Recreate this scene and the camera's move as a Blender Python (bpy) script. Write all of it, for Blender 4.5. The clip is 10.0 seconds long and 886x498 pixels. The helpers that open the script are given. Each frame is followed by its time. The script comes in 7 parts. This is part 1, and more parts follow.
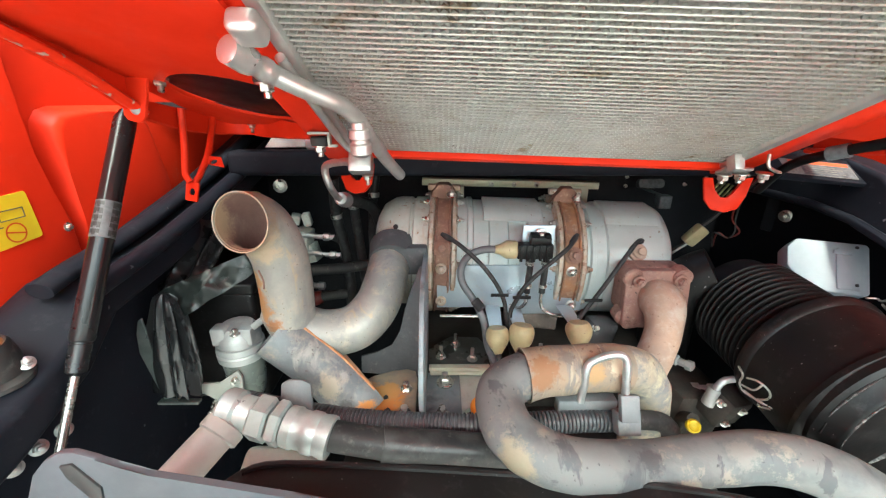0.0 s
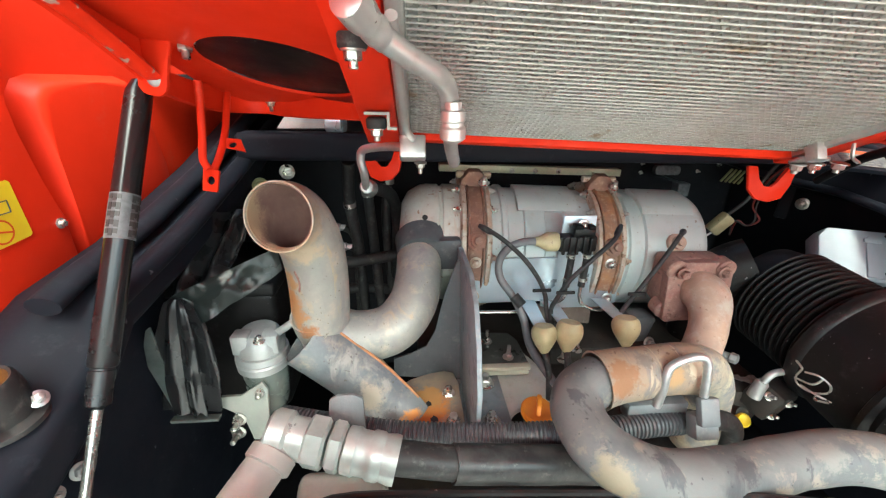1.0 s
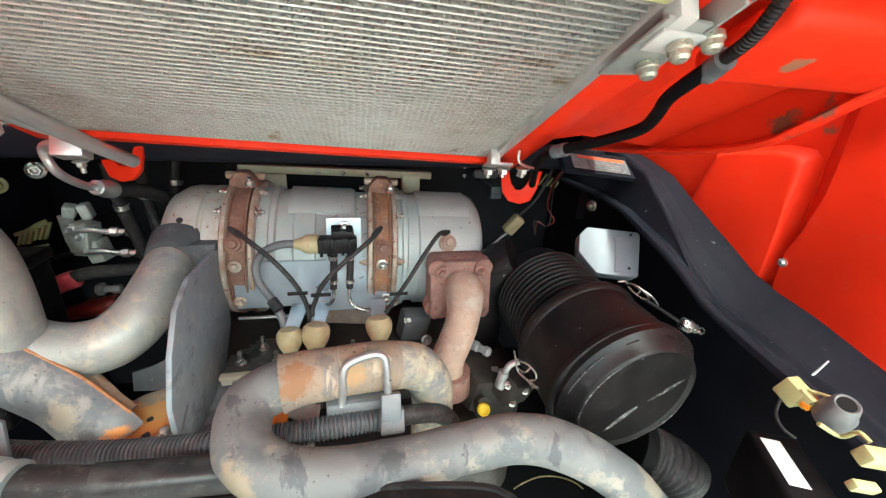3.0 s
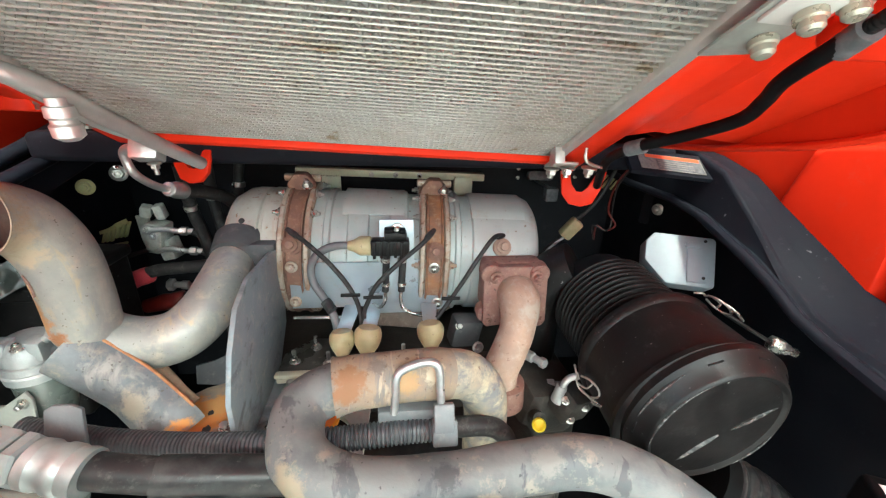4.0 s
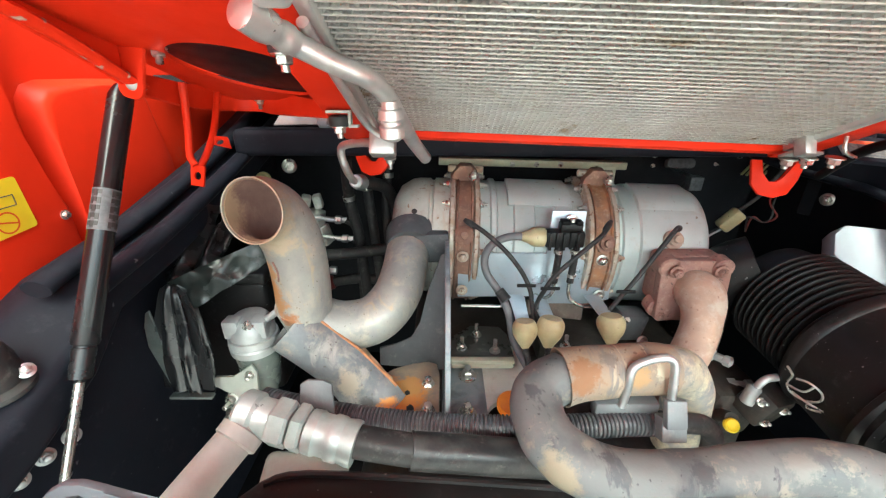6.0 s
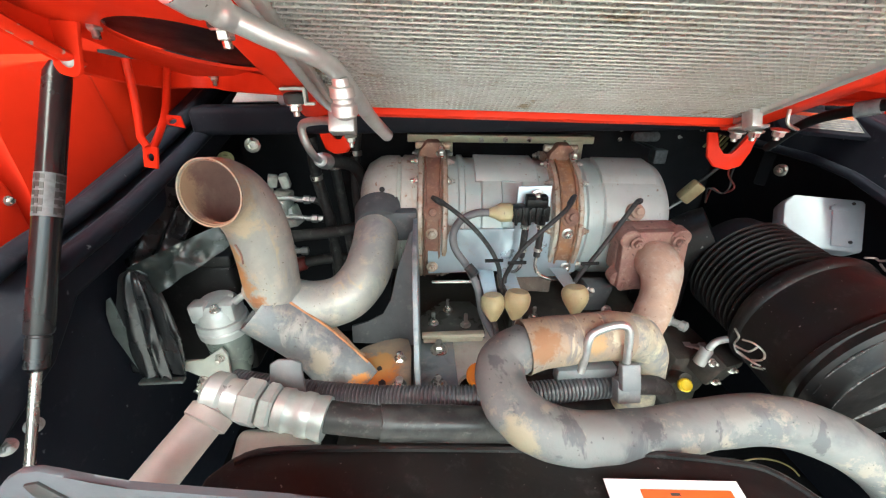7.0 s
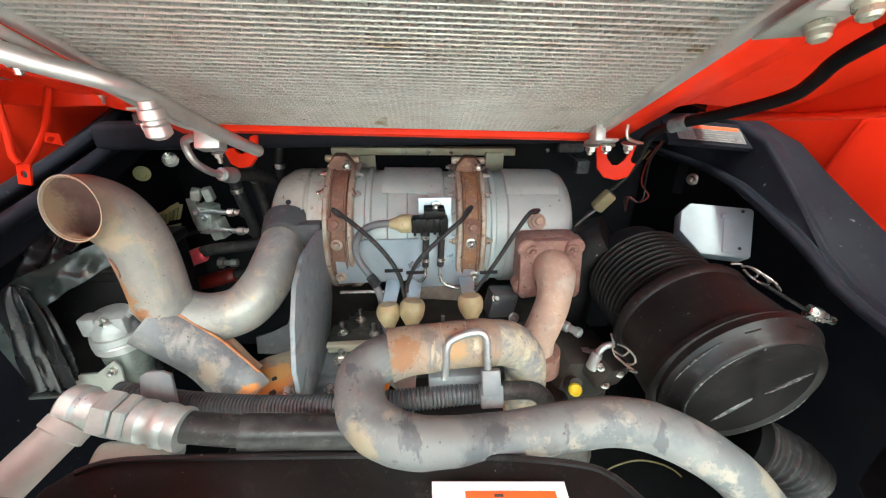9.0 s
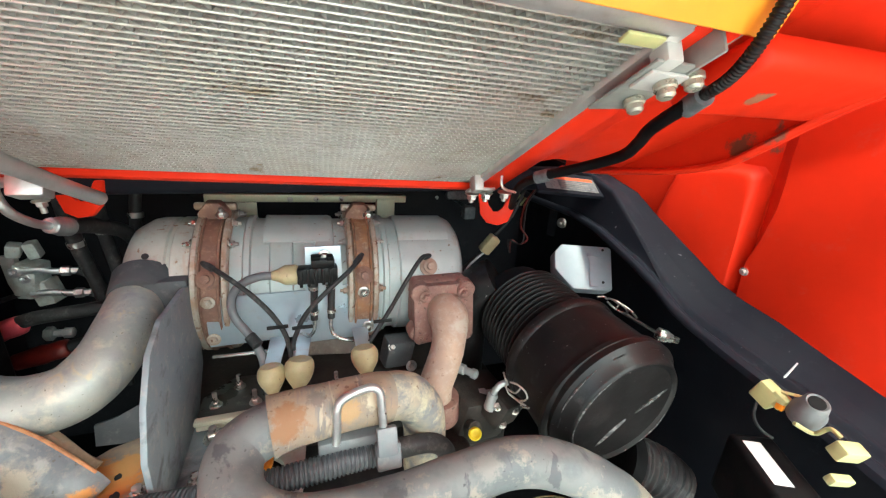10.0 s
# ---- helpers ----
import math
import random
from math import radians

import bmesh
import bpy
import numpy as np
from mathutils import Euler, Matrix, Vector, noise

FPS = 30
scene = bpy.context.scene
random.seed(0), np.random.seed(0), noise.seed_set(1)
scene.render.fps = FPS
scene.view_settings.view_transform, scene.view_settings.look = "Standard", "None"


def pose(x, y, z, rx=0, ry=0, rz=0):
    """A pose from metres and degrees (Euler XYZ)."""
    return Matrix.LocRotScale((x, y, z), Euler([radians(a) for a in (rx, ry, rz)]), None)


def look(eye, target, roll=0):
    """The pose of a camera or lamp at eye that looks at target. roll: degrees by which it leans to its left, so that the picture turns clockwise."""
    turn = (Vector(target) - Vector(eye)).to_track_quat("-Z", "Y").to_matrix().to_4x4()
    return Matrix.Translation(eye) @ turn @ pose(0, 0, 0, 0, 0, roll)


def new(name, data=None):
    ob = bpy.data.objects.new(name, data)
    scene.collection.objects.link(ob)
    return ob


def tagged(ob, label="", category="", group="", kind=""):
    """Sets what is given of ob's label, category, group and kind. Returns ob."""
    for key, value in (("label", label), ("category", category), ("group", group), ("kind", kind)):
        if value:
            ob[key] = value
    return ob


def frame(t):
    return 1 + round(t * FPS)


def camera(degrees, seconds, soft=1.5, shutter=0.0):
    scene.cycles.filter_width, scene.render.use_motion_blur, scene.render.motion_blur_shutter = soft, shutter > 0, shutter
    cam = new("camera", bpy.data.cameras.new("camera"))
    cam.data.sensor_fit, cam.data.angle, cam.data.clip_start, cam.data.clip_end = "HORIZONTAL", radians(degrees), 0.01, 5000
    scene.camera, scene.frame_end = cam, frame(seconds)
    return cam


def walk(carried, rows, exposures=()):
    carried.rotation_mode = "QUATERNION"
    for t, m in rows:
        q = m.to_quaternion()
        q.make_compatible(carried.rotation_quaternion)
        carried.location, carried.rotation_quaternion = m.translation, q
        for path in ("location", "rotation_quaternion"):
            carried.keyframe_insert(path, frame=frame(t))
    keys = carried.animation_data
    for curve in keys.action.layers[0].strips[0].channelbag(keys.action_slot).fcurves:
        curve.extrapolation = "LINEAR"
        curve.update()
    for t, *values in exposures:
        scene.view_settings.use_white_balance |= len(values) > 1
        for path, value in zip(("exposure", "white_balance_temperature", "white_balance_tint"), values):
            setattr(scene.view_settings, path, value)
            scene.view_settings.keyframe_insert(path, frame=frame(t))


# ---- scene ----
cam = camera(97.3, 10.0, soft=1.25)
PATH = [
    (0, (-0.005, -0.011, 1.454), (0.009, 1.868, 0.77), 0.1),
    (0.2, (-0.072, 0.022, 1.45), (-0.019, 1.888, 0.733), 0.4),
    (0.5, (-0.122, 0.041, 1.446), (-0.045, 1.896, 0.704), 0.6),
    (0.8, (-0.139, 0.051, 1.448), (-0.021, 1.899, 0.691), 0.9),
    (1, (-0.127, 0.054, 1.449), (0.042, 1.896, 0.688), 1.3),
    (1.2, (-0.096, 0.047, 1.446), (0.126, 1.887, 0.694), 1.7),
    (1.5, (-0.045, 0.039, 1.451), (0.261, 1.867, 0.701), 2.4),
    (1.7, (0.0, 0.029, 1.456), (0.339, 1.851, 0.705), 2.6),
    (2, (0.061, 0.021, 1.456), (0.482, 1.828, 0.711), 3.3),
    (2.5, (0.153, 0.007, 1.462), (0.641, 1.799, 0.722), 3.9),
    (2.7, (0.184, 0.004, 1.462), (0.676, 1.796, 0.722), 4.0),
    (3.8, (0.207, 0.023, 1.454), (0.497, 1.864, 0.727), 2.5),
    (4, (0.188, 0.031, 1.452), (0.429, 1.876, 0.719), 2.2),
    (4.2, (0.171, 0.035, 1.451), (0.358, 1.884, 0.714), 1.8),
    (4.5, (0.143, 0.04, 1.45), (0.245, 1.89, 0.696), 1.1),
    (5, (0.078, 0.04, 1.462), (0.067, 1.881, 0.68), 0.2),
    (5.2, (0.042, 0.038, 1.458), (0.003, 1.882, 0.684), -0.1),
    (5.5, (-0.007, 0.041, 1.461), (-0.065, 1.879, 0.676), -0.3),
    (5.7, (-0.028, 0.042, 1.459), (-0.066, 1.878, 0.668), -0.1),
    (6.8, (-0.049, 0.038, 1.456), (0.027, 1.836, 0.583), -0.0),
    (7, (-0.02, 0.036, 1.46), (0.079, 1.816, 0.553), -0.0),
    (7.5, (0.037, 0.045, 1.465), (0.169, 1.785, 0.488), 0.1),
    (8, (0.083, 0.043, 1.468), (0.234, 1.786, 0.499), 0.1),
    (8.5, (0.126, 0.031, 1.472), (0.276, 1.791, 0.535), -0.1),
    (9, (0.152, 0.01, 1.47), (0.287, 1.808, 0.604), -0.2),
    (9.5, (0.169, -0.016, 1.475), (0.376, 1.822, 0.712), 0.4),
    (9.7, (0.167, -0.01, 1.479), (0.478, 1.817, 0.727), 1.0),
    (9.8, (0.171, -0.002, 1.48), (0.564, 1.815, 0.741), 1.4),
    (9.9, (0.174, 0.007, 1.482), (0.681, 1.814, 0.79), 2.2),
    (10, (0.167, 0.017, 1.471), (0.814, 1.797, 0.828), 3.1),
]
walk(cam, [(t, look(eye, target, roll)) for t, eye, target, roll in PATH], exposures=[(0.0, 3.0, 5700, -12), (2.6, 2.92, 5700, -12), (4.5, 3.02, 5700, -12), (5.5, 3.05, 5700, -12), (7.5, 3.06, 5700, -12), (9.0, 2.97, 5700, -12), (10.0, 2.90, 5700, -12)])

# ---- world and light: an open yard under a bright hazy sky ----
world = bpy.data.worlds.new("world")
scene.world = world
world.use_nodes = True
wn = world.node_tree
sky = wn.nodes.new("ShaderNodeTexSky")
sky.sky_type, sky.sun_disc = "NISHITA", False
sky.sun_elevation, sky.sun_rotation = radians(58), radians(178)
sky.air_density, sky.dust_density, sky.ozone_density = 1.0, 8.0, 1.0
wn.links.new(sky.outputs[0], wn.nodes["Background"].inputs[0])
wn.nodes["Background"].inputs[1].default_value = 0.12
sun = new("sun", bpy.data.lights.new("sun", "SUN"))
sun.data.energy, sun.data.angle, sun.data.color = 1.0, radians(60), (1.0, 0.96, 0.90)
sun.matrix_world = look((1.7, -2.0, 5.0), (0.15, 0.6, 1.1))


# ---- materials ----
def material(name, base, other=None, scale=18.0, rough=0.45, metal=0.0, spread=0.5, bump=0.15, fine=160.0, dust=None, dust_amount=0.35, stains=(), coat=0.0, vary=0.0, spec=0.5, crisp=0.0, streaks=(), pits=None):
    """Two tones mixed by a coarse noise, fine grain in gloss and relief, dust flecks, long streaks, small pits, and
    stains or painted light with a place and shape of their own.
    """
    m = bpy.data.materials.new(name)
    m.use_nodes = True
    nt = m.node_tree
    bs = nt.nodes["Principled BSDF"]
    geo = nt.nodes.new("ShaderNodeNewGeometry")

    def noisy(sc, detail=5.0, ro=0.6):
        n = nt.nodes.new("ShaderNodeTexNoise")
        n.inputs["Scale"].default_value, n.inputs["Detail"].default_value, n.inputs["Roughness"].default_value = sc, detail, ro
        nt.links.new(geo.outputs["Position"], n.inputs["Vector"])
        return n.outputs["Fac"]

    def ramp(fac, a, b, lo=0.0, hi=1.0):
        r = nt.nodes.new("ShaderNodeMapRange")
        r.inputs[1].default_value, r.inputs[2].default_value, r.inputs[3].default_value, r.inputs[4].default_value = a, b, lo, hi
        nt.links.new(fac, r.inputs[0])
        return r.outputs[0]

    def mix(fac, a, b):
        x = nt.nodes.new("ShaderNodeMix")
        x.data_type = "RGBA"
        nt.links.new(fac, x.inputs[0])
        for sock, val in ((x.inputs[6], a), (x.inputs[7], b)):
            if hasattr(val, "is_linked"):
                nt.links.new(val, sock)
            else:
                sock.default_value = (*val, 1)
        return x.outputs[2]

    other = other or tuple(c * 0.7 for c in base)
    coarse = noisy(scale)
    col = mix(ramp(coarse, 0.5 - 0.25 * spread - 0.05, 0.5 + 0.25 * spread), base, other)
    grain = noisy(fine, 3.0)
    if dust:
        mask = nt.nodes.new("ShaderNodeMath")
        mask.operation = "MULTIPLY"
        nt.links.new(ramp(noisy(scale * 2.3, 6.0, 0.7), 0.62 - dust_amount * 0.5, (0.85 - dust_amount * 0.4) * (1 - crisp) + (0.66 - dust_amount * 0.5) * crisp), mask.inputs[0])
        nt.links.new(ramp(grain, 0.3 - 0.3 * crisp, 0.65 - 0.4 * crisp), mask.inputs[1])
        col = mix(mask.outputs[0], col, dust)
    for colour, stretch, lo, hi in streaks:
        sc = nt.nodes.new("ShaderNodeVectorMath")
        sc.operation = "MULTIPLY"
        sc.inputs[1].default_value = stretch
        nt.links.new(geo.outputs["Position"], sc.inputs[0])
        n = nt.nodes.new("ShaderNodeTexNoise")
        n.inputs["Scale"].default_value, n.inputs["Detail"].default_value, n.inputs["Roughness"].default_value, n.inputs["Distortion"].default_value = 1.0, 5.0, 0.62, 0.6
        nt.links.new(sc.outputs["Vector"], n.inputs["Vector"])
        col = mix(ramp(n.outputs["Fac"], lo, hi, 0.0, 0.85), col, colour)
    if pits:
        col = mix(ramp(noisy(pits[1], 2.0, 0.5), pits[2], pits[2] + 0.05, 0.0, 0.9), col, pits[0])
    for place, reach, colour in stains:
        d = nt.nodes.new("ShaderNodeVectorMath")
        d.operation = "DISTANCE"
        d.inputs[1].default_value = place
        nt.links.new(geo.outputs["Position"], d.inputs[0])
        wob = nt.nodes.new("ShaderNodeMath")
        wob.operation = "MULTIPLY_ADD"
        nt.links.new(noisy(0.9 / reach, 8.0, 0.72), wob.inputs[0])
        wob.inputs[1].default_value = reach * 3.2
        nt.links.new(d.outputs["Value"], wob.inputs[2])
        col = mix(ramp(wob.outputs[0], reach * 2.4, reach * 2.85, 0.95, 0.0), col, colour)
    if vary:
        info = nt.nodes.new("ShaderNodeObjectInfo")
        hsv = nt.nodes.new("ShaderNodeHueSaturation")
        nt.links.new(ramp(info.outputs["Random"], 0, 1, 1 - vary, 1 + vary), hsv.inputs["Value"])
        nt.links.new(col, hsv.inputs["Color"])
        col = hsv.outputs[0]
    nt.links.new(col, bs.inputs["Base Color"])
    nt.links.new(ramp(coarse, 0.3, 0.7, max(0.05, rough - 0.12), min(1.0, rough + 0.15)), bs.inputs["Roughness"])
    bs.inputs["Metallic"].default_value = metal
    bs.inputs["Coat Weight"].default_value = coat
    bs.inputs["Specular IOR Level"].default_value = spec
    if bump:
        bp = nt.nodes.new("ShaderNodeBump")
        bp.inputs["Strength"].default_value, bp.inputs["Distance"].default_value = bump, 0.002
        nt.links.new(grain, bp.inputs["Height"])
        nt.links.new(bp.outputs[0], bs.inputs["Normal"])
    return m


RUST, TAN = (0.30, 0.12, 0.05), (0.42, 0.27, 0.14)
ORANGE_RUST = (0.62, 0.27, 0.06)
red_paint = material("red_paint", (0.70, 0.029, 0.0085), (0.64, 0.025, 0.0075), 7.0, 0.40, bump=0.04, spec=0.12, stains=[((0.892, 0.465, 1.449), 0.012, (0.20, 0.10, 0.06)), ((0.892, 0.485, 1.440), 0.009, (0.22, 0.10, 0.06)), ((0.892, 0.395, 1.496), 0.012, (0.24, 0.12, 0.07)), ((0.550, 0.278, 1.500), 0.010, (0.26, 0.14, 0.08))], dust=(0.60, 0.08, 0.05), dust_amount=0.08)
chipped_red = material("chipped_red", (0.70, 0.029, 0.0085), (0.64, 0.025, 0.0075), 7.0, 0.42, bump=0.08, spec=0.12, pits=((0.46, 0.34, 0.28), 85.0, 0.60))
worn_red = material("worn_red", (0.70, 0.029, 0.0085), (0.64, 0.025, 0.0075), 7.0, 0.40, bump=0.05, spec=0.12, stains=[((0.72, 0.39, 1.45), 0.018, (0.16, 0.07, 0.04)), ((0.70, 0.35, 1.475), 0.014, (0.20, 0.09, 0.06))])
black_paint = material("black_paint", (0.0105, 0.0115, 0.0165), (0.014, 0.0155, 0.021), 14.0, 0.46, bump=0.06, dust=(0.05, 0.05, 0.06), dust_amount=0.06, spec=0.06, pits=((0.15, 0.15, 0.16), 70.0, 0.73))
black_dark = material("black_shell", (0.012, 0.013, 0.016), (0.017, 0.018, 0.021), 10.0, 0.45, bump=0.1, dust=(0.05, 0.05, 0.05), dust_amount=0.05, spec=0.12)
# blacker than the parts; puts shade into the floor and electrical box
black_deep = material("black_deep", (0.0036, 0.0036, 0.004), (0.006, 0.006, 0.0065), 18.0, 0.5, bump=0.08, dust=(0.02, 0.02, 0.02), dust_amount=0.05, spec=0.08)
# near-black for the added plate that paints shade below the right sill
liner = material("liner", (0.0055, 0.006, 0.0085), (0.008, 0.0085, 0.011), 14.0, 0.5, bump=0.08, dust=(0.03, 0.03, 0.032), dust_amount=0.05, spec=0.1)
black_plastic = material("black_plastic", (0.007, 0.0066, 0.0066), (0.010, 0.009, 0.009), 16.0, 0.40, bump=0.08, dust=(0.05, 0.048, 0.047), dust_amount=0.12, spec=0.24, pits=((0.24, 0.23, 0.22), 170.0, 0.725))
# scuffed plastic of the moulded bars, also used for painted lip highlights
scuff_glint_plastic = material("scuff_glint_plastic", (0.030, 0.029, 0.028), (0.012, 0.011, 0.011), 60.0, 0.55, spread=0.4, bump=0.2, dust=(0.16, 0.155, 0.15), dust_amount=0.25, crisp=0.6)
rubber = material("rubber", (0.018, 0.018, 0.019), (0.035, 0.034, 0.033), 22.0, 0.55, bump=0.15, dust=(0.16, 0.15, 0.14), dust_amount=0.2, spec=0.3)
wet_sleeve = material("wet_sleeve", (0.016, 0.016, 0.017), (0.05, 0.049, 0.048), 26.0, 0.45, spread=0.3, bump=0.15, dust=(0.09, 0.085, 0.08), dust_amount=0.08, crisp=0.6, spec=0.32)
conduit_grey = material("conduit_grey", (0.050, 0.054, 0.062), (0.075, 0.080, 0.088), 20.0, 0.38, bump=0.1, dust=(0.16, 0.16, 0.155), dust_amount=0.2)
cloth_black = material("tarpaulin", (0.014, 0.014, 0.015), (0.024, 0.024, 0.025), 12.0, 0.26, bump=0.1, spec=0.5)
dusty_rubber = material("dusty_rubber", (0.088, 0.095, 0.097), (0.135, 0.138, 0.134), 10.0, 0.6, spread=0.10, bump=0.25, dust=(0.205, 0.190, 0.158), dust_amount=0.13, crisp=0.85, streaks=[((0.058, 0.062, 0.066), (20, 9, 9), 0.60, 0.64), ((0.19, 0.178, 0.15), (14, 26, 26), 0.64, 0.67)], pits=((0.045, 0.046, 0.048), 130.0, 0.69), stains=[((0.082, 0.318, 1.080), 0.020, (0.24, 0.205, 0.14)), ((0.36, 0.345, 1.06), 0.016, (0.17, 0.165, 0.15)), ((0.59, 0.30, 0.99), 0.028, (0.19, 0.17, 0.135)), ((0.24, 0.33, 1.065), 0.014, (0.05, 0.053, 0.056)), ((0.13, 0.325, 1.09), 0.010, (0.055, 0.058, 0.06))])
dust_caked = material("dust_caked", (0.33, 0.285, 0.205), (0.19, 0.195, 0.195), 15.0, 0.75, spread=0.22, bump=0.25, dust=(0.44, 0.39, 0.27), dust_amount=0.3, crisp=0.5, streaks=[((0.12, 0.125, 0.13), (16, 16, 30), 0.58, 0.66)], pits=((0.17, 0.12, 0.08), 130.0, 0.68))
wrap_tan = material("heat_wrap", (0.31, 0.225, 0.145), (0.24, 0.195, 0.15), 20.0, 0.7, bump=0.3, dust=(0.18, 0.165, 0.15), dust_amount=0.3, pits=((0.14, 0.09, 0.06), 140.0, 0.64), streaks=[((0.17, 0.16, 0.15), (50, 10, 10), 0.56, 0.64), ((0.40, 0.33, 0.24), (70, 12, 12), 0.60, 0.66)], stains=[((0.130, 0.414, 1.125), 0.020, (0.24, 0.125, 0.06)), ((0.165, 0.43, 1.14), 0.010, (0.16, 0.13, 0.11)), ((0.20, 0.42, 1.12), 0.014, (0.36, 0.23, 0.11)), ((0.235, 0.43, 1.125), 0.014, (0.50, 0.42, 0.30))])
tail_steel = material("tail_steel", (0.43, 0.42, 0.37), (0.33, 0.335, 0.305), 15.0, 0.5, metal=0.35, bump=0.2, dust=(0.50, 0.45, 0.36), dust_amount=0.22, crisp=0.4, streaks=[((0.30, 0.30, 0.29), (26, 26, 9), 0.52, 0.66), ((0.50, 0.42, 0.28), (40, 40, 12), 0.60, 0.70)], pits=((0.19, 0.165, 0.14), 210.0, 0.69), stains=[((-0.27, 0.515, 1.262), 0.034, (0.52, 0.43, 0.30)), ((-0.300, 0.545, 1.165), 0.024, (0.52, 0.26, 0.10)), ((-0.298, 0.542, 1.20), 0.016, (0.50, 0.30, 0.13)), ((-0.292, 0.532, 1.145), 0.020, (0.52, 0.28, 0.12)), ((-0.290, 0.525, 1.180), 0.013, (0.48, 0.31, 0.17)), ((-0.296, 0.525, 1.215), 0.010, (0.44, 0.32, 0.20)), ((-0.281, 0.512, 1.30), 0.042, (0.42, 0.33, 0.22)), ((-0.275, 0.535, 1.12), 0.014, (0.42, 0.20, 0.09))])
# rust-brown; the tan spot at the left wall paints in its lit side
tail_inner = material("tail_inner", (0.15, 0.080, 0.066), (0.22, 0.130, 0.108), 26.0, 0.8, bump=0.2, streaks=[((0.25, 0.165, 0.13), (22, 22, 10), 0.52, 0.68)], stains=[((-0.318, 0.508, 1.300), 0.034, (0.34, 0.24, 0.15)), ((-0.281, 0.505, 1.262), 0.020, (0.36, 0.26, 0.17)), ((-0.285, 0.508, 1.346), 0.016, (0.34, 0.25, 0.17))])
cradle_steel = material("cradle_steel", (0.22, 0.235, 0.24), (0.145, 0.155, 0.165), 18.0, 0.55, metal=0.2, bump=0.2, dust=(0.36, 0.32, 0.25), dust_amount=0.28, pits=((0.12, 0.11, 0.10), 120.0, 0.66), streaks=[((0.33, 0.32, 0.29), (30, 20, 20), 0.56, 0.66)], stains=[((-0.130, 0.515, 0.978), 0.016, ORANGE_RUST), ((-0.185, 0.52, 1.02), 0.020, (0.36, 0.32, 0.25)), ((-0.16, 0.505, 0.99), 0.012, (0.10, 0.10, 0.10))])
foot_rust = material("foot_rust", (0.36, 0.31, 0.22), (0.27, 0.255, 0.22), 24.0, 0.7, bump=0.25, dust=(0.44, 0.36, 0.22), dust_amount=0.3, stains=[((-0.112, 0.530, 0.979), 0.036, ORANGE_RUST), ((-0.128, 0.500, 0.979), 0.032, ORANGE_RUST), ((-0.094, 0.555, 0.979), 0.020, (0.55, 0.32, 0.11))])
dust_tan = material("dust_tan", (0.46, 0.31, 0.19), (0.36, 0.27, 0.19), 40.0, 0.8, bump=0.3, dust=(0.52, 0.40, 0.27), dust_amount=0.3)
weld_rust = material("weld_rust", (0.30, 0.12, 0.05), (0.46, 0.22, 0.10), 60.0, 0.8, bump=0.4)
can_steel = material("can_steel", (0.42, 0.485, 0.475), (0.50, 0.545, 0.53), 12.0, 0.5, metal=0.2, pits=((0.24, 0.19, 0.15), 90.0, 0.69), streaks=[((0.50, 0.49, 0.47), (9, 24, 24), 0.54, 0.70)], bump=0.08, dust=(0.38, 0.30, 0.22), dust_amount=0.14)
can_warm = material("can_warm", (0.60, 0.625, 0.575), (0.51, 0.51, 0.46), 12.0, 0.5, metal=0.2, pits=((0.30, 0.19, 0.12), 80.0, 0.66), streaks=[((0.52, 0.44, 0.36), (30, 12, 12), 0.56, 0.68)], bump=0.08, dust=(0.36, 0.24, 0.15), dust_amount=0.2)
band_rust = material("band_rust", (0.15, 0.078, 0.060), (0.23, 0.125, 0.085), 40.0, 0.7, bump=0.3, dust=(0.42, 0.30, 0.22), dust_amount=0.2)
cast_rust = material("cast_rust", (0.20, 0.10, 0.082), (0.28, 0.16, 0.125), 34.0, 0.75, bump=0.5, dust=(0.40, 0.30, 0.24), dust_amount=0.2, pits=((0.10, 0.06, 0.05), 120.0, 0.64))
pipe_rust = material("pipe_rust", (0.42, 0.28, 0.20), (0.34, 0.24, 0.19), 24.0, 0.7, bump=0.3, pits=((0.24, 0.15, 0.11), 130.0, 0.675), streaks=[((0.42, 0.36, 0.30), (30, 30, 12), 0.55, 0.65)], dust=(0.50, 0.42, 0.34), dust_amount=0.3)
saddle_grey = material("saddle_grey", (0.13, 0.14, 0.145), (0.18, 0.19, 0.195), 18.0, 0.5, metal=0.1, bump=0.2, dust=(0.27, 0.26, 0.24), dust_amount=0.2)
gunmetal = material("gunmetal", (0.19, 0.225, 0.24), (0.25, 0.285, 0.305), 16.0, 0.48, metal=0.1, bump=0.25, dust=(0.33, 0.325, 0.31), dust_amount=0.24, crisp=0.3, streaks=[((0.11, 0.118, 0.125), (20, 20, 30), 0.55, 0.68)], pits=((0.40, 0.39, 0.37), 150.0, 0.70))
zinc = material("zinc", (0.62, 0.60, 0.55), (0.45, 0.44, 0.41), 40.0, 0.3, metal=0.85, bump=0.08, vary=0.15)
cream_zinc = material("cream_zinc", (0.46, 0.45, 0.35), (0.34, 0.335, 0.28), 40.0, 0.3, metal=0.5, bump=0.1)
zinc_plate = material("zinc_plate", (0.44, 0.525, 0.59), (0.53, 0.595, 0.64), 14.0, 0.36, metal=0.6, bump=0.06, dust=(0.40, 0.34, 0.27), dust_amount=0.1)
alu = material("aluminium", (0.72, 0.71, 0.69), (0.58, 0.57, 0.55), 18.0, 0.38, metal=0.75, bump=0.12, dust=(0.40, 0.37, 0.32), dust_amount=0.12)
